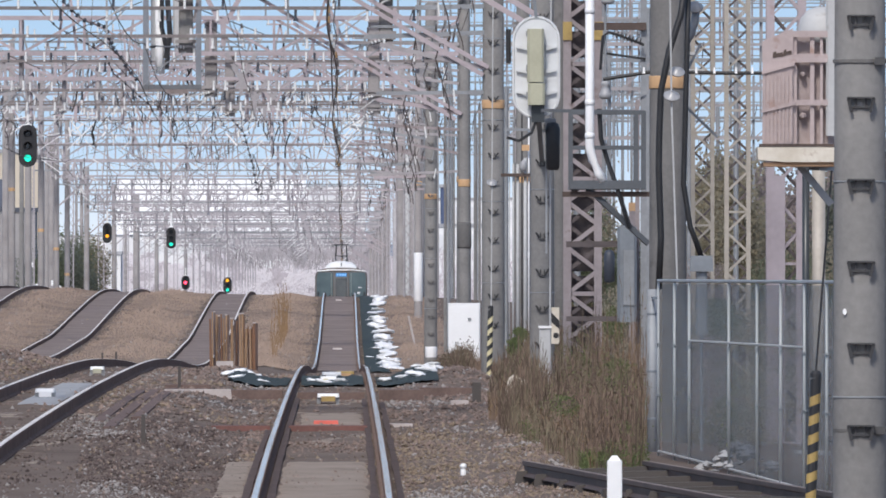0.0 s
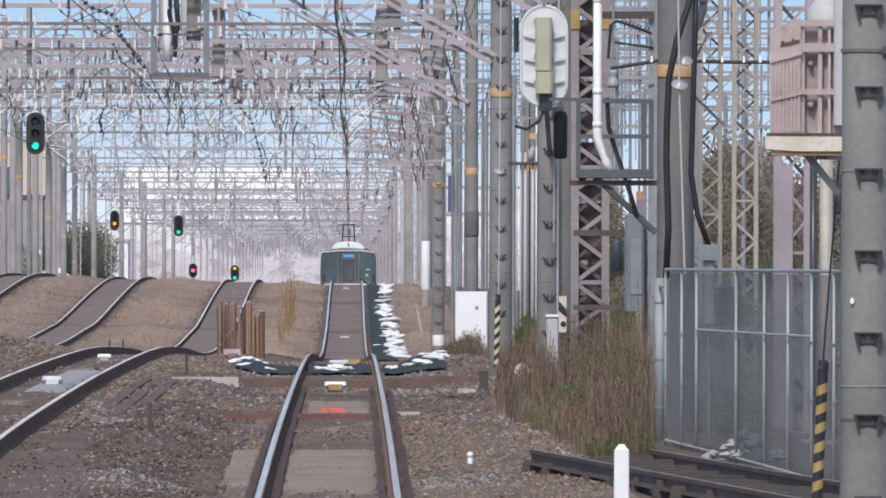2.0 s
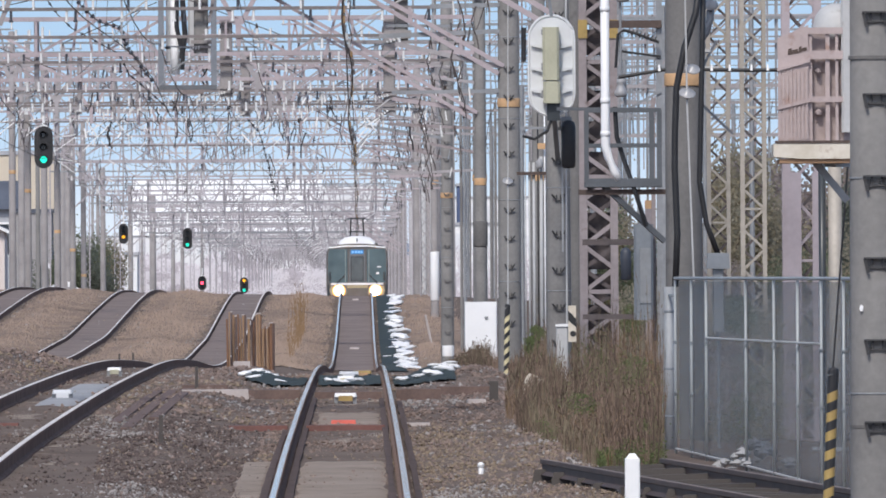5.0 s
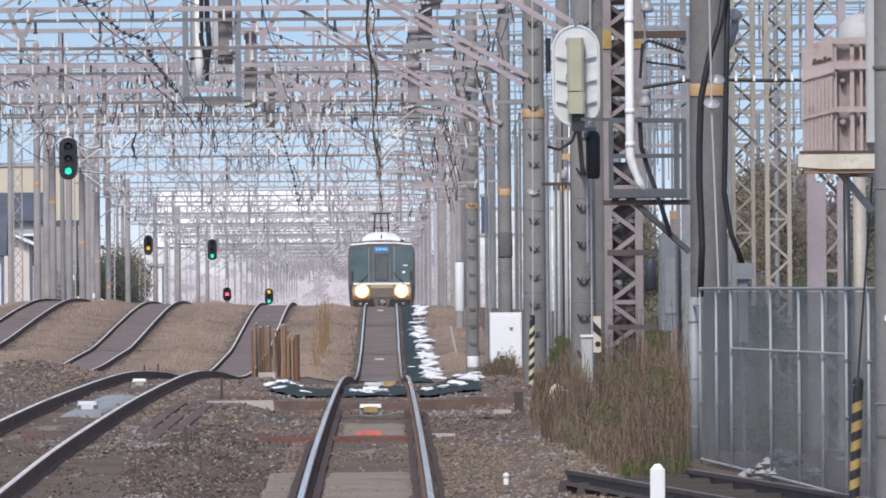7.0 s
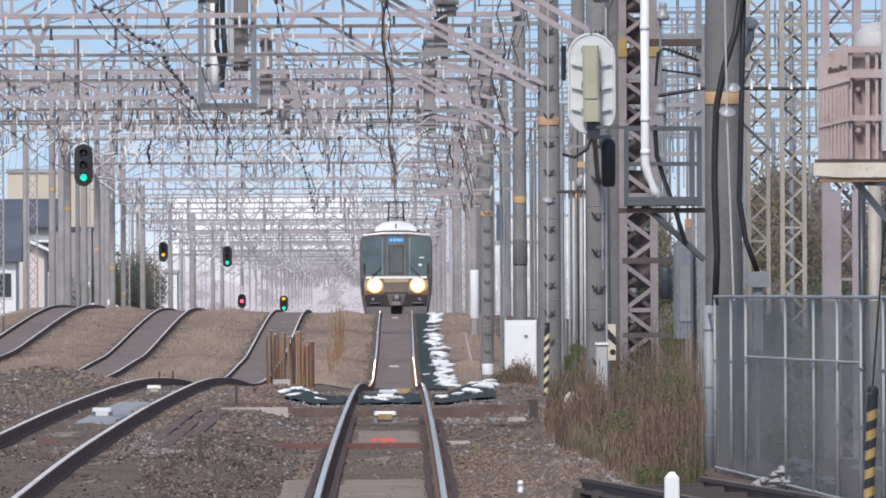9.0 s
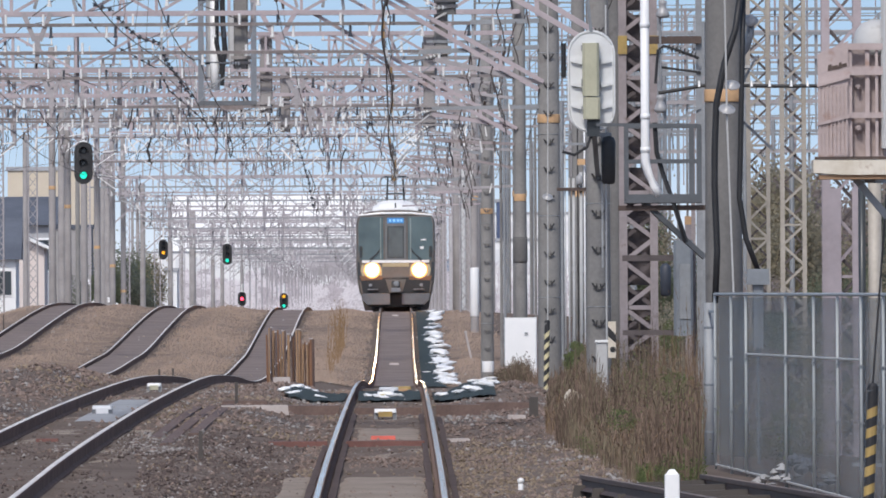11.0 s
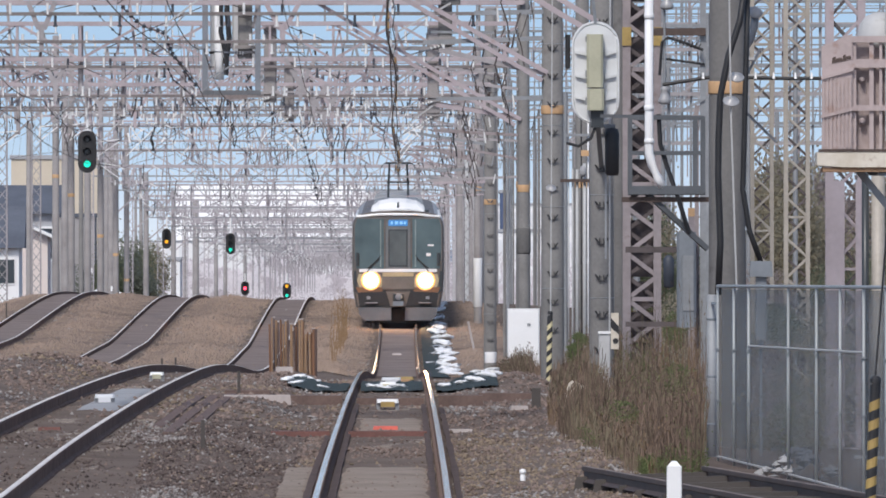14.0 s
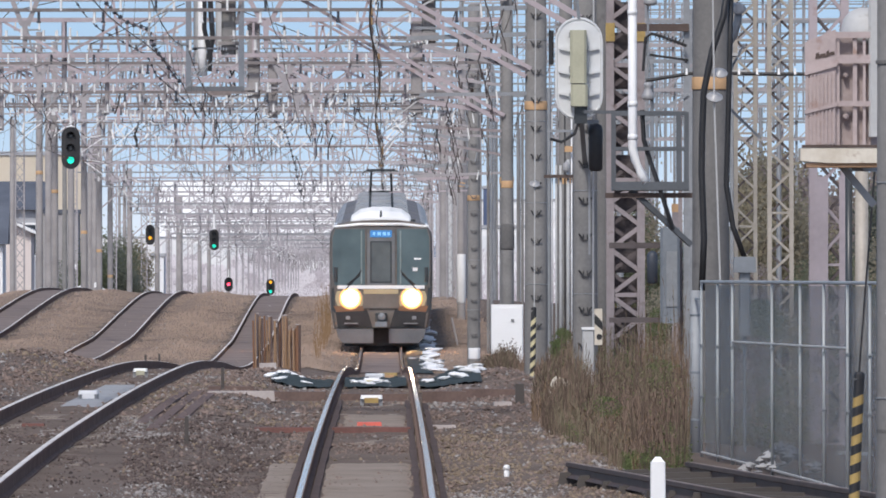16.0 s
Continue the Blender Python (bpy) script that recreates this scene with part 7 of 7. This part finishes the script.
def yard_portal(x0, x1, y, h, rng):
    """A light grey portal over the yard beside the line."""
    z = ground_z(x0, y)
    t = thing("yard_portal", 0, y, z, "slim grey steel portal over the yard beside the line", "catenary portal", "yard portals")
    part("beam", Shape().bar((x0, 0, h), (x1, 0, h), 0.035), M_GREYSTEEL, t)
    part("beam", Shape().bar((x0, 0, h - 0.5), (x1, 0, h - 0.5), 0.03), M_GREYPINK, t)
    x = x0
    while x < x1:
        part("web_bar", Shape().bar((x, 0, h - 0.5), (x + 0.55, 0, h), 0.018), M_GREYPINK, t)
        x += rng.uniform(0.6, 1.1)
    for x in [x0, x1] + [x0 + (x1 - x0) * rng.uniform(0.15, 0.85) for _ in range(2)]:
        part("column", Shape().bar((x, 0, -0.3), (x, 0, h + rng.uniform(0.2, 1.4)), rng.uniform(0.04, 0.08), 8), rng.choice((M_GREYSTEEL, M_CONC)), t)
    for k in (0.35, 0.9):
        part("wire_rail", Shape().bar((x0, 0.1, h + k), (x1, 0.1, h + k + rng.uniform(-0.1, 0.1)), 0.014), M_GREYSTEEL, t)
    for _ in range(9):
        x = rng.uniform(x0 + 0.2, x0 + 6.5)
        part("wire_post", Shape().bar((x, 0.1, h - rng.uniform(0.6, 2.5)), (x, 0.1, h + rng.uniform(0.3, 1.1)), rng.uniform(0.012, 0.03)), rng.choice((M_GREYSTEEL, M_GREYPINK, M_MAUVE)), t)
    for _ in range(7):
        x = rng.uniform(x0 + 0.3, x1 - 0.3)
        part("wire_dropper", Shape().bar((x, -0.05, h - rng.uniform(0.9, 2.6)), (x + rng.uniform(-0.3, 0.3), -0.05, h - 0.45), 0.010), M_WIRE, t)
        s = Shape()
        insulator(s, (x, -0.05, h - 0.8), (x, -0.05, h - 0.5), 0.05, 3)
        part("insulator", s, M_GREYPORC, t)


def far_woods():
    """A belt of bare trees and brush, coloured mauve as by haze, where the line runs out of sight."""
    rng = random.Random(44)
    s, p = Shape(), Shape()
    for _ in range(46000):
        x, y = rng.uniform(-52, 30), rng.uniform(2480, 2600)
        top = 4.2 + 3.6 * noise.noise(Vector((x * 0.12, 0.0, 5.0))) + 1.6 * noise.noise(Vector((x * 0.5, 1.0, 5.0)))
        z = -3.0 + (top + 3.0) * rng.random() ** 0.8
        d = Vector((rng.uniform(-1, 1), 0, rng.uniform(-0.4, 1))).normalized() * rng.uniform(0.15, 0.6)
        (s if noise.noise(Vector((x * 0.3, z * 0.5, 2.0))) > -0.1 else p).leaf((x, y, z), d, 0.10)
    for x0, x1, count in ((-17.0, -13.0, 9000), (-10.6, -9.4, 5000), (-6.6, -5.2, 6000), (-2.6, -1.2, 6000), (2.6, 6.5, 9000)):
        for _ in range(count):
            x, y = rng.uniform(x0, x1), rng.uniform(1250, 2300)
            z = rise(y) - 0.2 + rng.random() ** 1.6 * (2.6 + 1.8 * noise.noise(Vector((x, y * 0.02, 1.0))))
            d = Vector((rng.uniform(-1, 1), 0, rng.uniform(-0.3, 1))).normalized() * rng.uniform(0.1, 0.35)
            (s if rng.random() < 0.6 else p).leaf((x, y, z), d, 0.05)
    for _ in range(3500):
        x, y = rng.uniform(5.5, 13.5), rng.uniform(1080, 1165)
        z = -2.6 + rng.uniform(0, 6.5) * rng.random()
        p.leaf((x, y, z), Vector((rng.gauss(0, 0.6), 0, 1)) * rng.uniform(0.3, 1.0), 0.03)
    tagged(new("far_woods", s.mesh("far_woods", M_TWIG)), "bare woods far down the line, haze in their pale mauve colour", "woods", "", "stuff")
    tagged(new("far_bushes", p.mesh("far_bushes", M_TWIGDARK)), "brush far down the line, haze in its mauve grey colour", "bushes", "", "stuff")


M_RUSTDARK = mat("dark rusty angle iron", (0.13, 0.095, 0.08), (0.07, 0.05, 0.045), 0.8, 0.1, scale=3, fine=25)
M_WEBDARK = mat("dark mauve web plate", (0.15, 0.125, 0.125), (0.09, 0.075, 0.075), 0.8, 0.1, scale=3, fine=20)
M_DARKSTEEL = mat("dark grey steel frame", (0.17, 0.178, 0.19), (0.12, 0.125, 0.135), 0.6, 0.1, scale=2, fine=18)
M_FRAME = mat("blue grey frame steel", (0.25, 0.27, 0.30), (0.18, 0.195, 0.22), 0.6, 0.1, scale=2, fine=18)
M_GREYPORC = mat("grey glazed porcelain", (0.42, 0.42, 0.43), (0.32, 0.32, 0.33), 0.3, scale=4, fine=20, bump=0)
M_BLUESTEEL = mat("dark blue grey steel", (0.06, 0.07, 0.09), (0.04, 0.045, 0.06), 0.5, scale=3, fine=20, bump=0.05)
M_CONDUIT = mat("pale grey plastic", (0.56, 0.56, 0.56), (0.44, 0.44, 0.44), 0.6, scale=2, fine=20, bump=0.1, spots=(0.36, 0.34, 0.32), spot_at=0.66)
M_PALEYELLOW = mat("pale yellow plate", (0.74, 0.66, 0.40), (0.62, 0.54, 0.32), 0.6, scale=5, fine=20, bump=0.05)
M_PALECONC = mat("pale pinkish concrete", (0.55, 0.49, 0.47), (0.38, 0.33, 0.31), 0.9, scale=2, fine=18)
M_PALESLAB = mat("smooth grey slab", (0.42, 0.42, 0.43), (0.32, 0.32, 0.33), 0.7, scale=0.5, fine=10)
M_TIMBER = mat("brown crossing timber", (0.20, 0.135, 0.115), (0.10, 0.068, 0.06), 0.85, scale=2, fine=20, bump=0.4)
M_RAILSIDE = mat("dark brown rail side strip", (0.13, 0.088, 0.075), (0.06, 0.041, 0.036), 0.85, scale=2, fine=20, bump=0.4)
M_DOORGLASS = mat("grey door glass", (0.17, 0.19, 0.195), (0.08, 0.09, 0.095), 0.1, 0.0, scale=0.9, fine=2.2, bump=0)
M_TIMBERRED = mat("reddish brown timber", (0.22, 0.10, 0.085), (0.11, 0.06, 0.052), 0.85, scale=1.5, fine=18, bump=0.4)

build_ground()
build_banks()
scatter_stones()
build_tracks()
_rng = random.Random(17)
for _y in SPANS:
    build_portal(_y, _rng, _y < 600, COLUMN_X.get(_y, 2.6), _y in LATTICE)
for _k in range(17):
    far_portal(1430.0 + 62.0 * _k, _rng)
build_wires()
siding()
_p = single_pole(3.30, 90.0, 0.150, 9.5, None, 0.494)
part("tag", Shape().slab([(-0.012 + 0.012 * math.cos(a), 0.02 * math.sin(a)) for a in np.linspace(0, 6.0, 14)], -0.004, 0.0), M_WHITE, _p, "small oval white tag", at=(-0.085, -0.142, 1.655 - _p.location.z))
for _k in range(3):
    part("lug", Shape().box((0.115, -0.12, 0.94 + 2.226 * _k - _p.location.z), (0.07, 0.06, 0.045), 0.8), M_STEPIRON, _p, "dark clamp lug")
    part("strap", Shape().lathe((0, 0, 0.94 + 2.226 * _k - _p.location.z), [(0.158, -0.012), (0.164, -0.01), (0.164, 0.01), (0.158, 0.012)], 20), M_CONC_DARK, _p, "dark steel strap")
single_pole(3.765, 165.0, 0.195, 9.0, 3.98, 0, "thick dark concrete pole with black cables and an orange band", M_CONC_DARK)
single_pole(2.68, 188.0, 0.145, 9.0, None, 0.46)
single_pole(2.56, 238.0, 0.172, 9.0, 4.35)
single_pole(3.12, 245.0, 0.115, 9.0, 3.3, 0, "slim concrete pole behind the signal", M_CONC)
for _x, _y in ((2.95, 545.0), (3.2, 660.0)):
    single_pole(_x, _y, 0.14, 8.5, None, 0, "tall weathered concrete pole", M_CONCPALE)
sleeve(2.50, 288.0, 2.34, 2.84, 0.138, M_CONC_DARK, "dark rough sleeve round a pole")
sleeve(2.60, 488.0, 0.9, 2.5, 0.145, M_WHITE, "white sleeve round a pole")
signal_board()
repeater_signal()
service_platform()
_m = lattice_mast(3.30, 195.0, 0.40, 9.0, M_MAUVE, "dirty mauve lattice column beside the signal", 0.30, leg=0.05, lace=0.028)
for _k in range(22):
    part("web_plate", Shape().box((0.0, 0.17, 0.36 + 0.40 * _k), (0.33, 0.02, 0.34)), M_WEBDARK, _m, "dark web plate")
for _x in (-0.2, 0.2):
    part("yellow_band", Shape().box((_x, -0.26, 4.93), (0.12, 0.02, 0.24)), M_YELLOW, _m, "yellow painted band")
lattice_mast(4.99, 200.0, 0.26, 10.0, M_BEIGE, "slim beige lattice mast", 0.25, leg=0.026, lace=0.014)
lattice_mast(5.42, 198.6, 0.29, 10.0, M_BEIGE, "slim beige lattice mast", 0.27, leg=0.028, lace=0.015)
_m = lattice_mast(5.22, 170.0, 0.36, 9.0, M_PINK, "mauve lattice column behind the fence", 0.4, leg=0.045)
for _x, _w in ((-0.10, 0.17), (0.16, 0.10)):
    part("side_plate", Shape().box((_x, -0.235, 1.4), (_w, 0.012, 3.3)), M_PINK, _m)
lattice_mast(9.1, 262.0, 0.42, 12.0, M_YELLOW, "faded yellow lattice mast", 0.42)
transformer()
build_fence()
rubble(4.05, 146.0, 60, random.Random(52))
clutter_by_signal()
hanging_frame()
for _pts, _r, _gap in (([(-5.98, 300.0, 7.64), (-5.87, 300.0, 7.55), (-5.70, 300.0, 7.54), (-5.56, 300.0, 7.47), (-5.42, 300.0, 7.27), (-5.25, 300.0, 7.10), (-5.11, 300.0, 6.98), (-4.96, 300.0, 6.90), (-4.83, 300.0, 6.86), (-4.68, 300.0, 6.85), (-4.60, 300.0, 6.77), (-4.53, 300.0, 6.53), (-4.44, 300.0, 6.33), (-4.37, 300.0, 6.28), (-4.26, 300.0, 6.10), (-4.05, 300.0, 5.81), (-3.93, 300.0, 5.71)], 0.05, 0.14),
             ([(-7.26, 340.0, 8.59), (-7.16, 340.0, 8.43), (-6.68, 340.0, 7.76), (-6.36, 340.0, 7.45), (-5.91, 340.0, 7.21), (-5.43, 340.0, 6.94), (-5.29, 340.0, 6.86), (-5.07, 340.0, 6.40), (-4.71, 340.0, 6.09), (-4.23, 340.0, 5.66), (-4.14, 340.0, 5.44)], 0.03, 0.2),
             ([(-3.0, 420.0, 6.2), (-2.65, 420.0, 5.8), (-2.4, 420.0, 4.9), (-2.26, 420.0, 4.1)], 0.045, 0.2)):
    _y = {300.0: 287.78, 340.0: 337.78, 420.0: 437.78}[_pts[0][1]]
    _pts = [(0.19 + (a - 0.19) * _y / b, _y, 1.9 + (c - 1.9) * _y / b) for a, b, c in _pts]
    _t = tagged(new("insulator_chain"), "sagging wire strung with dark disc insulators", "insulator chain", "insulator chains")
    _w = part("wire", Shape().tube(_pts, 0.012), M_WIRE, _t)
    for _a, _b in zip(_pts, _pts[1:]):
        _p, _q = Vector(_a), Vector(_b)
        _d = (_q - _p).normalized()
        _n = max(1, round((_q - _p).length / _gap))
        for _i in range(_n):
            _c = _p.lerp(_q, (_i + 0.5) / _n)
            part("disc", Shape().bar(_c - _d * 0.03, _c + _d * 0.03, _r, 10, _r * 0.7), M_BLUESTEEL, _w)
crossing()
guard(3.67, 112.0, 1.36, 0.042, 0.06)
guy_wire([(3.73, 112.0, 1.15), (3.86, 112.0, 2.8), (4.05, 112.0, 5.5)], (), "thin dark guy wire above its striped guard")
guard(2.48, 236.0, 1.06, 0.044, 0.02, 0.085, M_PALEYELLOW, 0.04)
guy_wire([(2.51, 236.0, 1.2), (2.54, 236.0, 6.5)], (((2.52, 236.0, 3.30), 0.085),))
guy_wire([(3.76, 160.0, 1.75), (3.70, 160.0, 3.6), (3.665, 160.0, 6.0)], (((3.70, 160.0, 3.78), 0.09), ((3.76, 160.1, 4.04), 0.085)))
sheets_and_bags()
white_cabinet()
marker_posts()
timber_stack()
broken_slab()
weeds()
for _x, _y, _w, _a, _b, _l2 in ((-0.02, 244.0, 0.32, M_WHITE, M_WHITE, "white track beacon between the rails"), (-0.06, 232.0, 0.26, M_WHITE, M_PALEYELLOW, "white track beacon between the rails"),
                           (-0.03, 201.0, 0.30, M_WHITE, M_YELLOW, "white track beacon with a yellow face between the rails"), (-3.72, 236.0, 0.22, M_WHITE, M_OLIVE, "white track beacon on the parallel track"),
                           (-3.7, 194.0, 0.26, M_WHITE, M_WHITE, "white track beacon on the parallel track"), (0.2, 246.0, 0.3, M_YELLOW, M_ORANGE, "yellow plate between the rails")):
    beacon(_x, _y, ground_z(_x, _y) - 0.02, _w, _a, _b, _l2)
for _x, _y, _w in ((-0.03, 177.0, 0.30), (-3.80, 168.0, 0.26)):
    _t = thing("red_plate", _x, _y, ground_z(_x, _y), "red painted plate between the rails", "plate", "red plates")
    part("plate", Shape().box((0, 0, 0.02 if _x > -1 else -0.005), (_w, 0.5, 0.07), 0.95), M_RED if _x > -1 else M_TIMBERRED, _t)
hung_signal(-8.04, 388.0, 5.15, 0.48, 1.1, [(2, M_GREENLAMP)], hang=1.9, label="black oval signal head showing green")
hung_signal(-5.48, 488.0, 2.98, 0.31, 0.70, [(2, M_GREENLAMP)], hang=4.6, label="small black signal head showing green")
hung_signal(-9.16, 588.0, 3.40, 0.36, 0.80, [(2, M_AMBERLAMP)], hang=4.6, label="small black signal head showing amber")
hung_signal(-9.4, 900.0, 1.2, 0.5, 0.85, [(1, M_REDLAMP)], hang=4.0, label="far signal head showing red")
hung_signal(-5.6, 738.0, 1.2, 0.42, 0.8, [(0, M_AMBERLAMP), (2, M_GREENLAMP)], hang=5.0, label="far signal head showing amber over green")
_r2 = random.Random(77)
building(-20.9, 905, -2.5, 5.2, 10, 11.5, M_WALLCREAM, "plain cream apartment block with a flat roof", 0, 2)
building(-19.85, 790, -2.0, 2.5, 7, 6.05, M_WALLPINK, "pale pinkish house with a slate gable roof", 0, 2, M_TILE, 0.75)
building(-20.9, 830, -2.0, 3.6, 8, 7.4, M_WALLGREY, "grey house with a dark slate roof sloping to the line", 2, 3, M_TILE, 1.6, ridge_x=True)
building(-21.2, 778, -2.0, 2.8, 7, 5.4, M_WALLWHITE, "white house with a slate roof sloping to the line", 2, 2, M_TILE, 2.2, ridge_x=True)
building(-19.33, 894, -2.3, 2.1, 6, 7.75, M_WALLDULL, "dull brown grey house wing with a dark flat roof", 0, 2, M_TILE)
building(-16.9, 860, -2.2, 1.6, 8, 3.0, M_WALLWHITE, "small white shed beside the line", 0, 1, M_TILE, 0.7)
building(-16.7, 1100, -3.0, 0.9, 9, 6.1, M_WALLWHITE, "slim white building end beside the line", 0, 1)
building(-14.1, 2680, -6.5, 36.0, 46, 23.4, M_WALLWHITE, "wide white distant building with rows of pale windows", 9, 14, glassmat=M_FARPANE)
building(-23.5, 2640, -6.5, 33.0, 20, 14.8, M_WALLWHITE, "long white hall with a pitched white roof", 3, 12, M_WALLWHITE, 9.8, glassmat=M_FARPANE, ridge_x=True)
building(-48, 2650, -6.5, 22.0, 30, 14.5, M_WALLWHITE, "low white distant building", 4, 8, glassmat=M_FARPANE)
building(8.4, 1200, -3.0, 0.95, 10, 11.6, M_BLUEWALL, "slim dark blue building far down the line", 0, 1)
building(9.6, 1180, -3.0, 5.0, 9, 8.4, M_WALLWHITE, "white house block below the blue building", 3, 4, glassmat=M_FARPANE)
building(16.0, 1500, -3.0, 16, 20, 12.0, M_WALLWHITE, "distant white building beyond the poles", 4, 8, glassmat=M_FARPANE)
far_woods()
_r3 = random.Random(9)
for _y, _h in ((262.0, 5.6), (310.0, 7.4), (365.0, 6.3), (420.0, 7.6), (480.0, 6.6), (560.0, 7.8), (335.0, 8.6), (450.0, 9.4), (640.0, 12.0)):
    yard_portal(4.3 + _r3.uniform(-0.3, 0.3), 15.0, _y, _h, _r3)
for _x, _y, _h in ((2.75, 424.0, 9.3), (2.9, 432.0, 7.4), (2.7, 556.0, 11.5), (3.0, 574.0, 9.7), (2.8, 592.0, 8.0), (3.1, 700.0, 9.3), (3.0, 722.0, 12.8), (3.2, 820.0, 10.4)):
    yard_portal(_x + 0.3, 9.5, _y, _h, _r3)
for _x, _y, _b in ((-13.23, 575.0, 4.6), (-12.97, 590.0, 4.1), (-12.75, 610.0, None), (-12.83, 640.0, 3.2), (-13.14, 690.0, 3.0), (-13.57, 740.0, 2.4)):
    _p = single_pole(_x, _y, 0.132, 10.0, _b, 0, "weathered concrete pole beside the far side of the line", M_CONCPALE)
    if _b is None or _y == 640.0:
        part("switch_box", Shape().box((0.0, -0.22, 0.95 - _p.location.z), (0.36, 0.2, 0.5), 1, 0, 0.02), M_CONDUIT, _p, "pale grey switch box")
# Haze is mixed into the pale colours of these distant poles.
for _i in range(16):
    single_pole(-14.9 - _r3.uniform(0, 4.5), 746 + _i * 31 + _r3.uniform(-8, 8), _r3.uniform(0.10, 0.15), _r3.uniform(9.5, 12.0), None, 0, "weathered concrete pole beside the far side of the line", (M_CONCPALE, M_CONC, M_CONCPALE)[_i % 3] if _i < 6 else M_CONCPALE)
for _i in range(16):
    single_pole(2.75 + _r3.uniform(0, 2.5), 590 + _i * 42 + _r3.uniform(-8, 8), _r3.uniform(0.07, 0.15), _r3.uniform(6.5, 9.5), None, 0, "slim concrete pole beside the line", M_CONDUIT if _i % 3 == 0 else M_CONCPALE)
for _x, _y, _z in ((-16.2, 700.0, 2.56), (-14.6, 705.0, 2.2), (-13.45, 700.0, 1.34)):
    _t = thing("marker_plate", _x, _y, ground_z(_x, _y), "small white marker plate on a slim post", "marker plate", "marker plates")
    part("post", Shape().bar((0, 0, -0.2), (0, 0, _z - _t.location.z), 0.03, 8), M_CONCPALE, _t)
    part("plate", Shape().box((0, -0.04, _z - _t.location.z), (0.26, 0.02, 0.24)), M_WHITE, _t)
single_pole(3.21, 210.0, 0.10, 9.0, None, 0, "slim dark pole behind the signal", M_CONC_DARK)
for _i in range(12):
    tree(-18.5 + _i * 0.36 + _r2.uniform(-0.3, 0.3), 880 + _r2.uniform(-25, 25), _r2.uniform(4.4, 5.9), 1.2, (M_EVERGREEN, M_DULLGREEN, M_EVERGREEN, M_AUTUMN)[_i % 4], _r2, "dull green tree beside the line", 5000, 0.10)
for _i in range(14):
    tree(9.1 + _i * 0.55 + _r2.uniform(-0.3, 0.3), 345 + _r2.uniform(-20, 60), _r2.uniform(3.0, 4.7) if _i < 8 else 3.2, 1.0, (M_AUTUMN, M_MAUVELEAF, M_AUTUMN, M_MAUVELEAF, M_EVERGREEN)[_i % 5], _r2, "olive autumn tree behind the masts", 10500, 0.082)

for _i in range(6):
    tree(5.7 + _i * 0.55 + _r2.uniform(-0.2, 0.2), 350 + _r2.uniform(-20, 40), _r2.uniform(3.0, 4.2), 0.8, (M_DULLGREEN, M_MAUVELEAF, M_AUTUMN)[_i % 3], _r2, "dull green tree behind the lattice column", 8000, 0.06)
for _i in range(11):
    tree(11.9 + _i * 0.6 + _r2.uniform(-0.3, 0.3), 450 + _r2.uniform(-15, 50), _r2.uniform(4.8, 6.6), 1.3, (M_MAUVELEAF, M_AUTUMN)[_i % 2], _r2, "hazy brown autumn tree behind the yard", 9000, 0.11)


def hills():
    s = Shape()
    n = 120
    rng = random.Random(2)
    for i in range(n + 1):
        x = -1500 + 3000 * i / n
        h = 9 + 3 * math.sin(i * 0.31) + 2 * math.sin(i * 0.83 + 1) + rng.uniform(-0.5, 0.5)
        s.v += [(x, 4700, -6), (x, 4760, h)]
    s.f = [(2 * i, 2 * i + 2, 2 * i + 3, 2 * i + 1) for i in range(n)]
    structure("backdrop", s, M_HILL, "low wooded hills with haze in their blue colour", "hills", smooth=True)


hills()
TRAIN = [train_car(i == 0) for i in range(4)]


def motions():
    """The train runs towards the camera at a steady 26 m a second."""
    for i, car in enumerate(TRAIN):
        walk(car, [(k * 0.5, pose_car(843.8 - 26.0 * k * 0.5, i)) for k in range(33)])


motions()
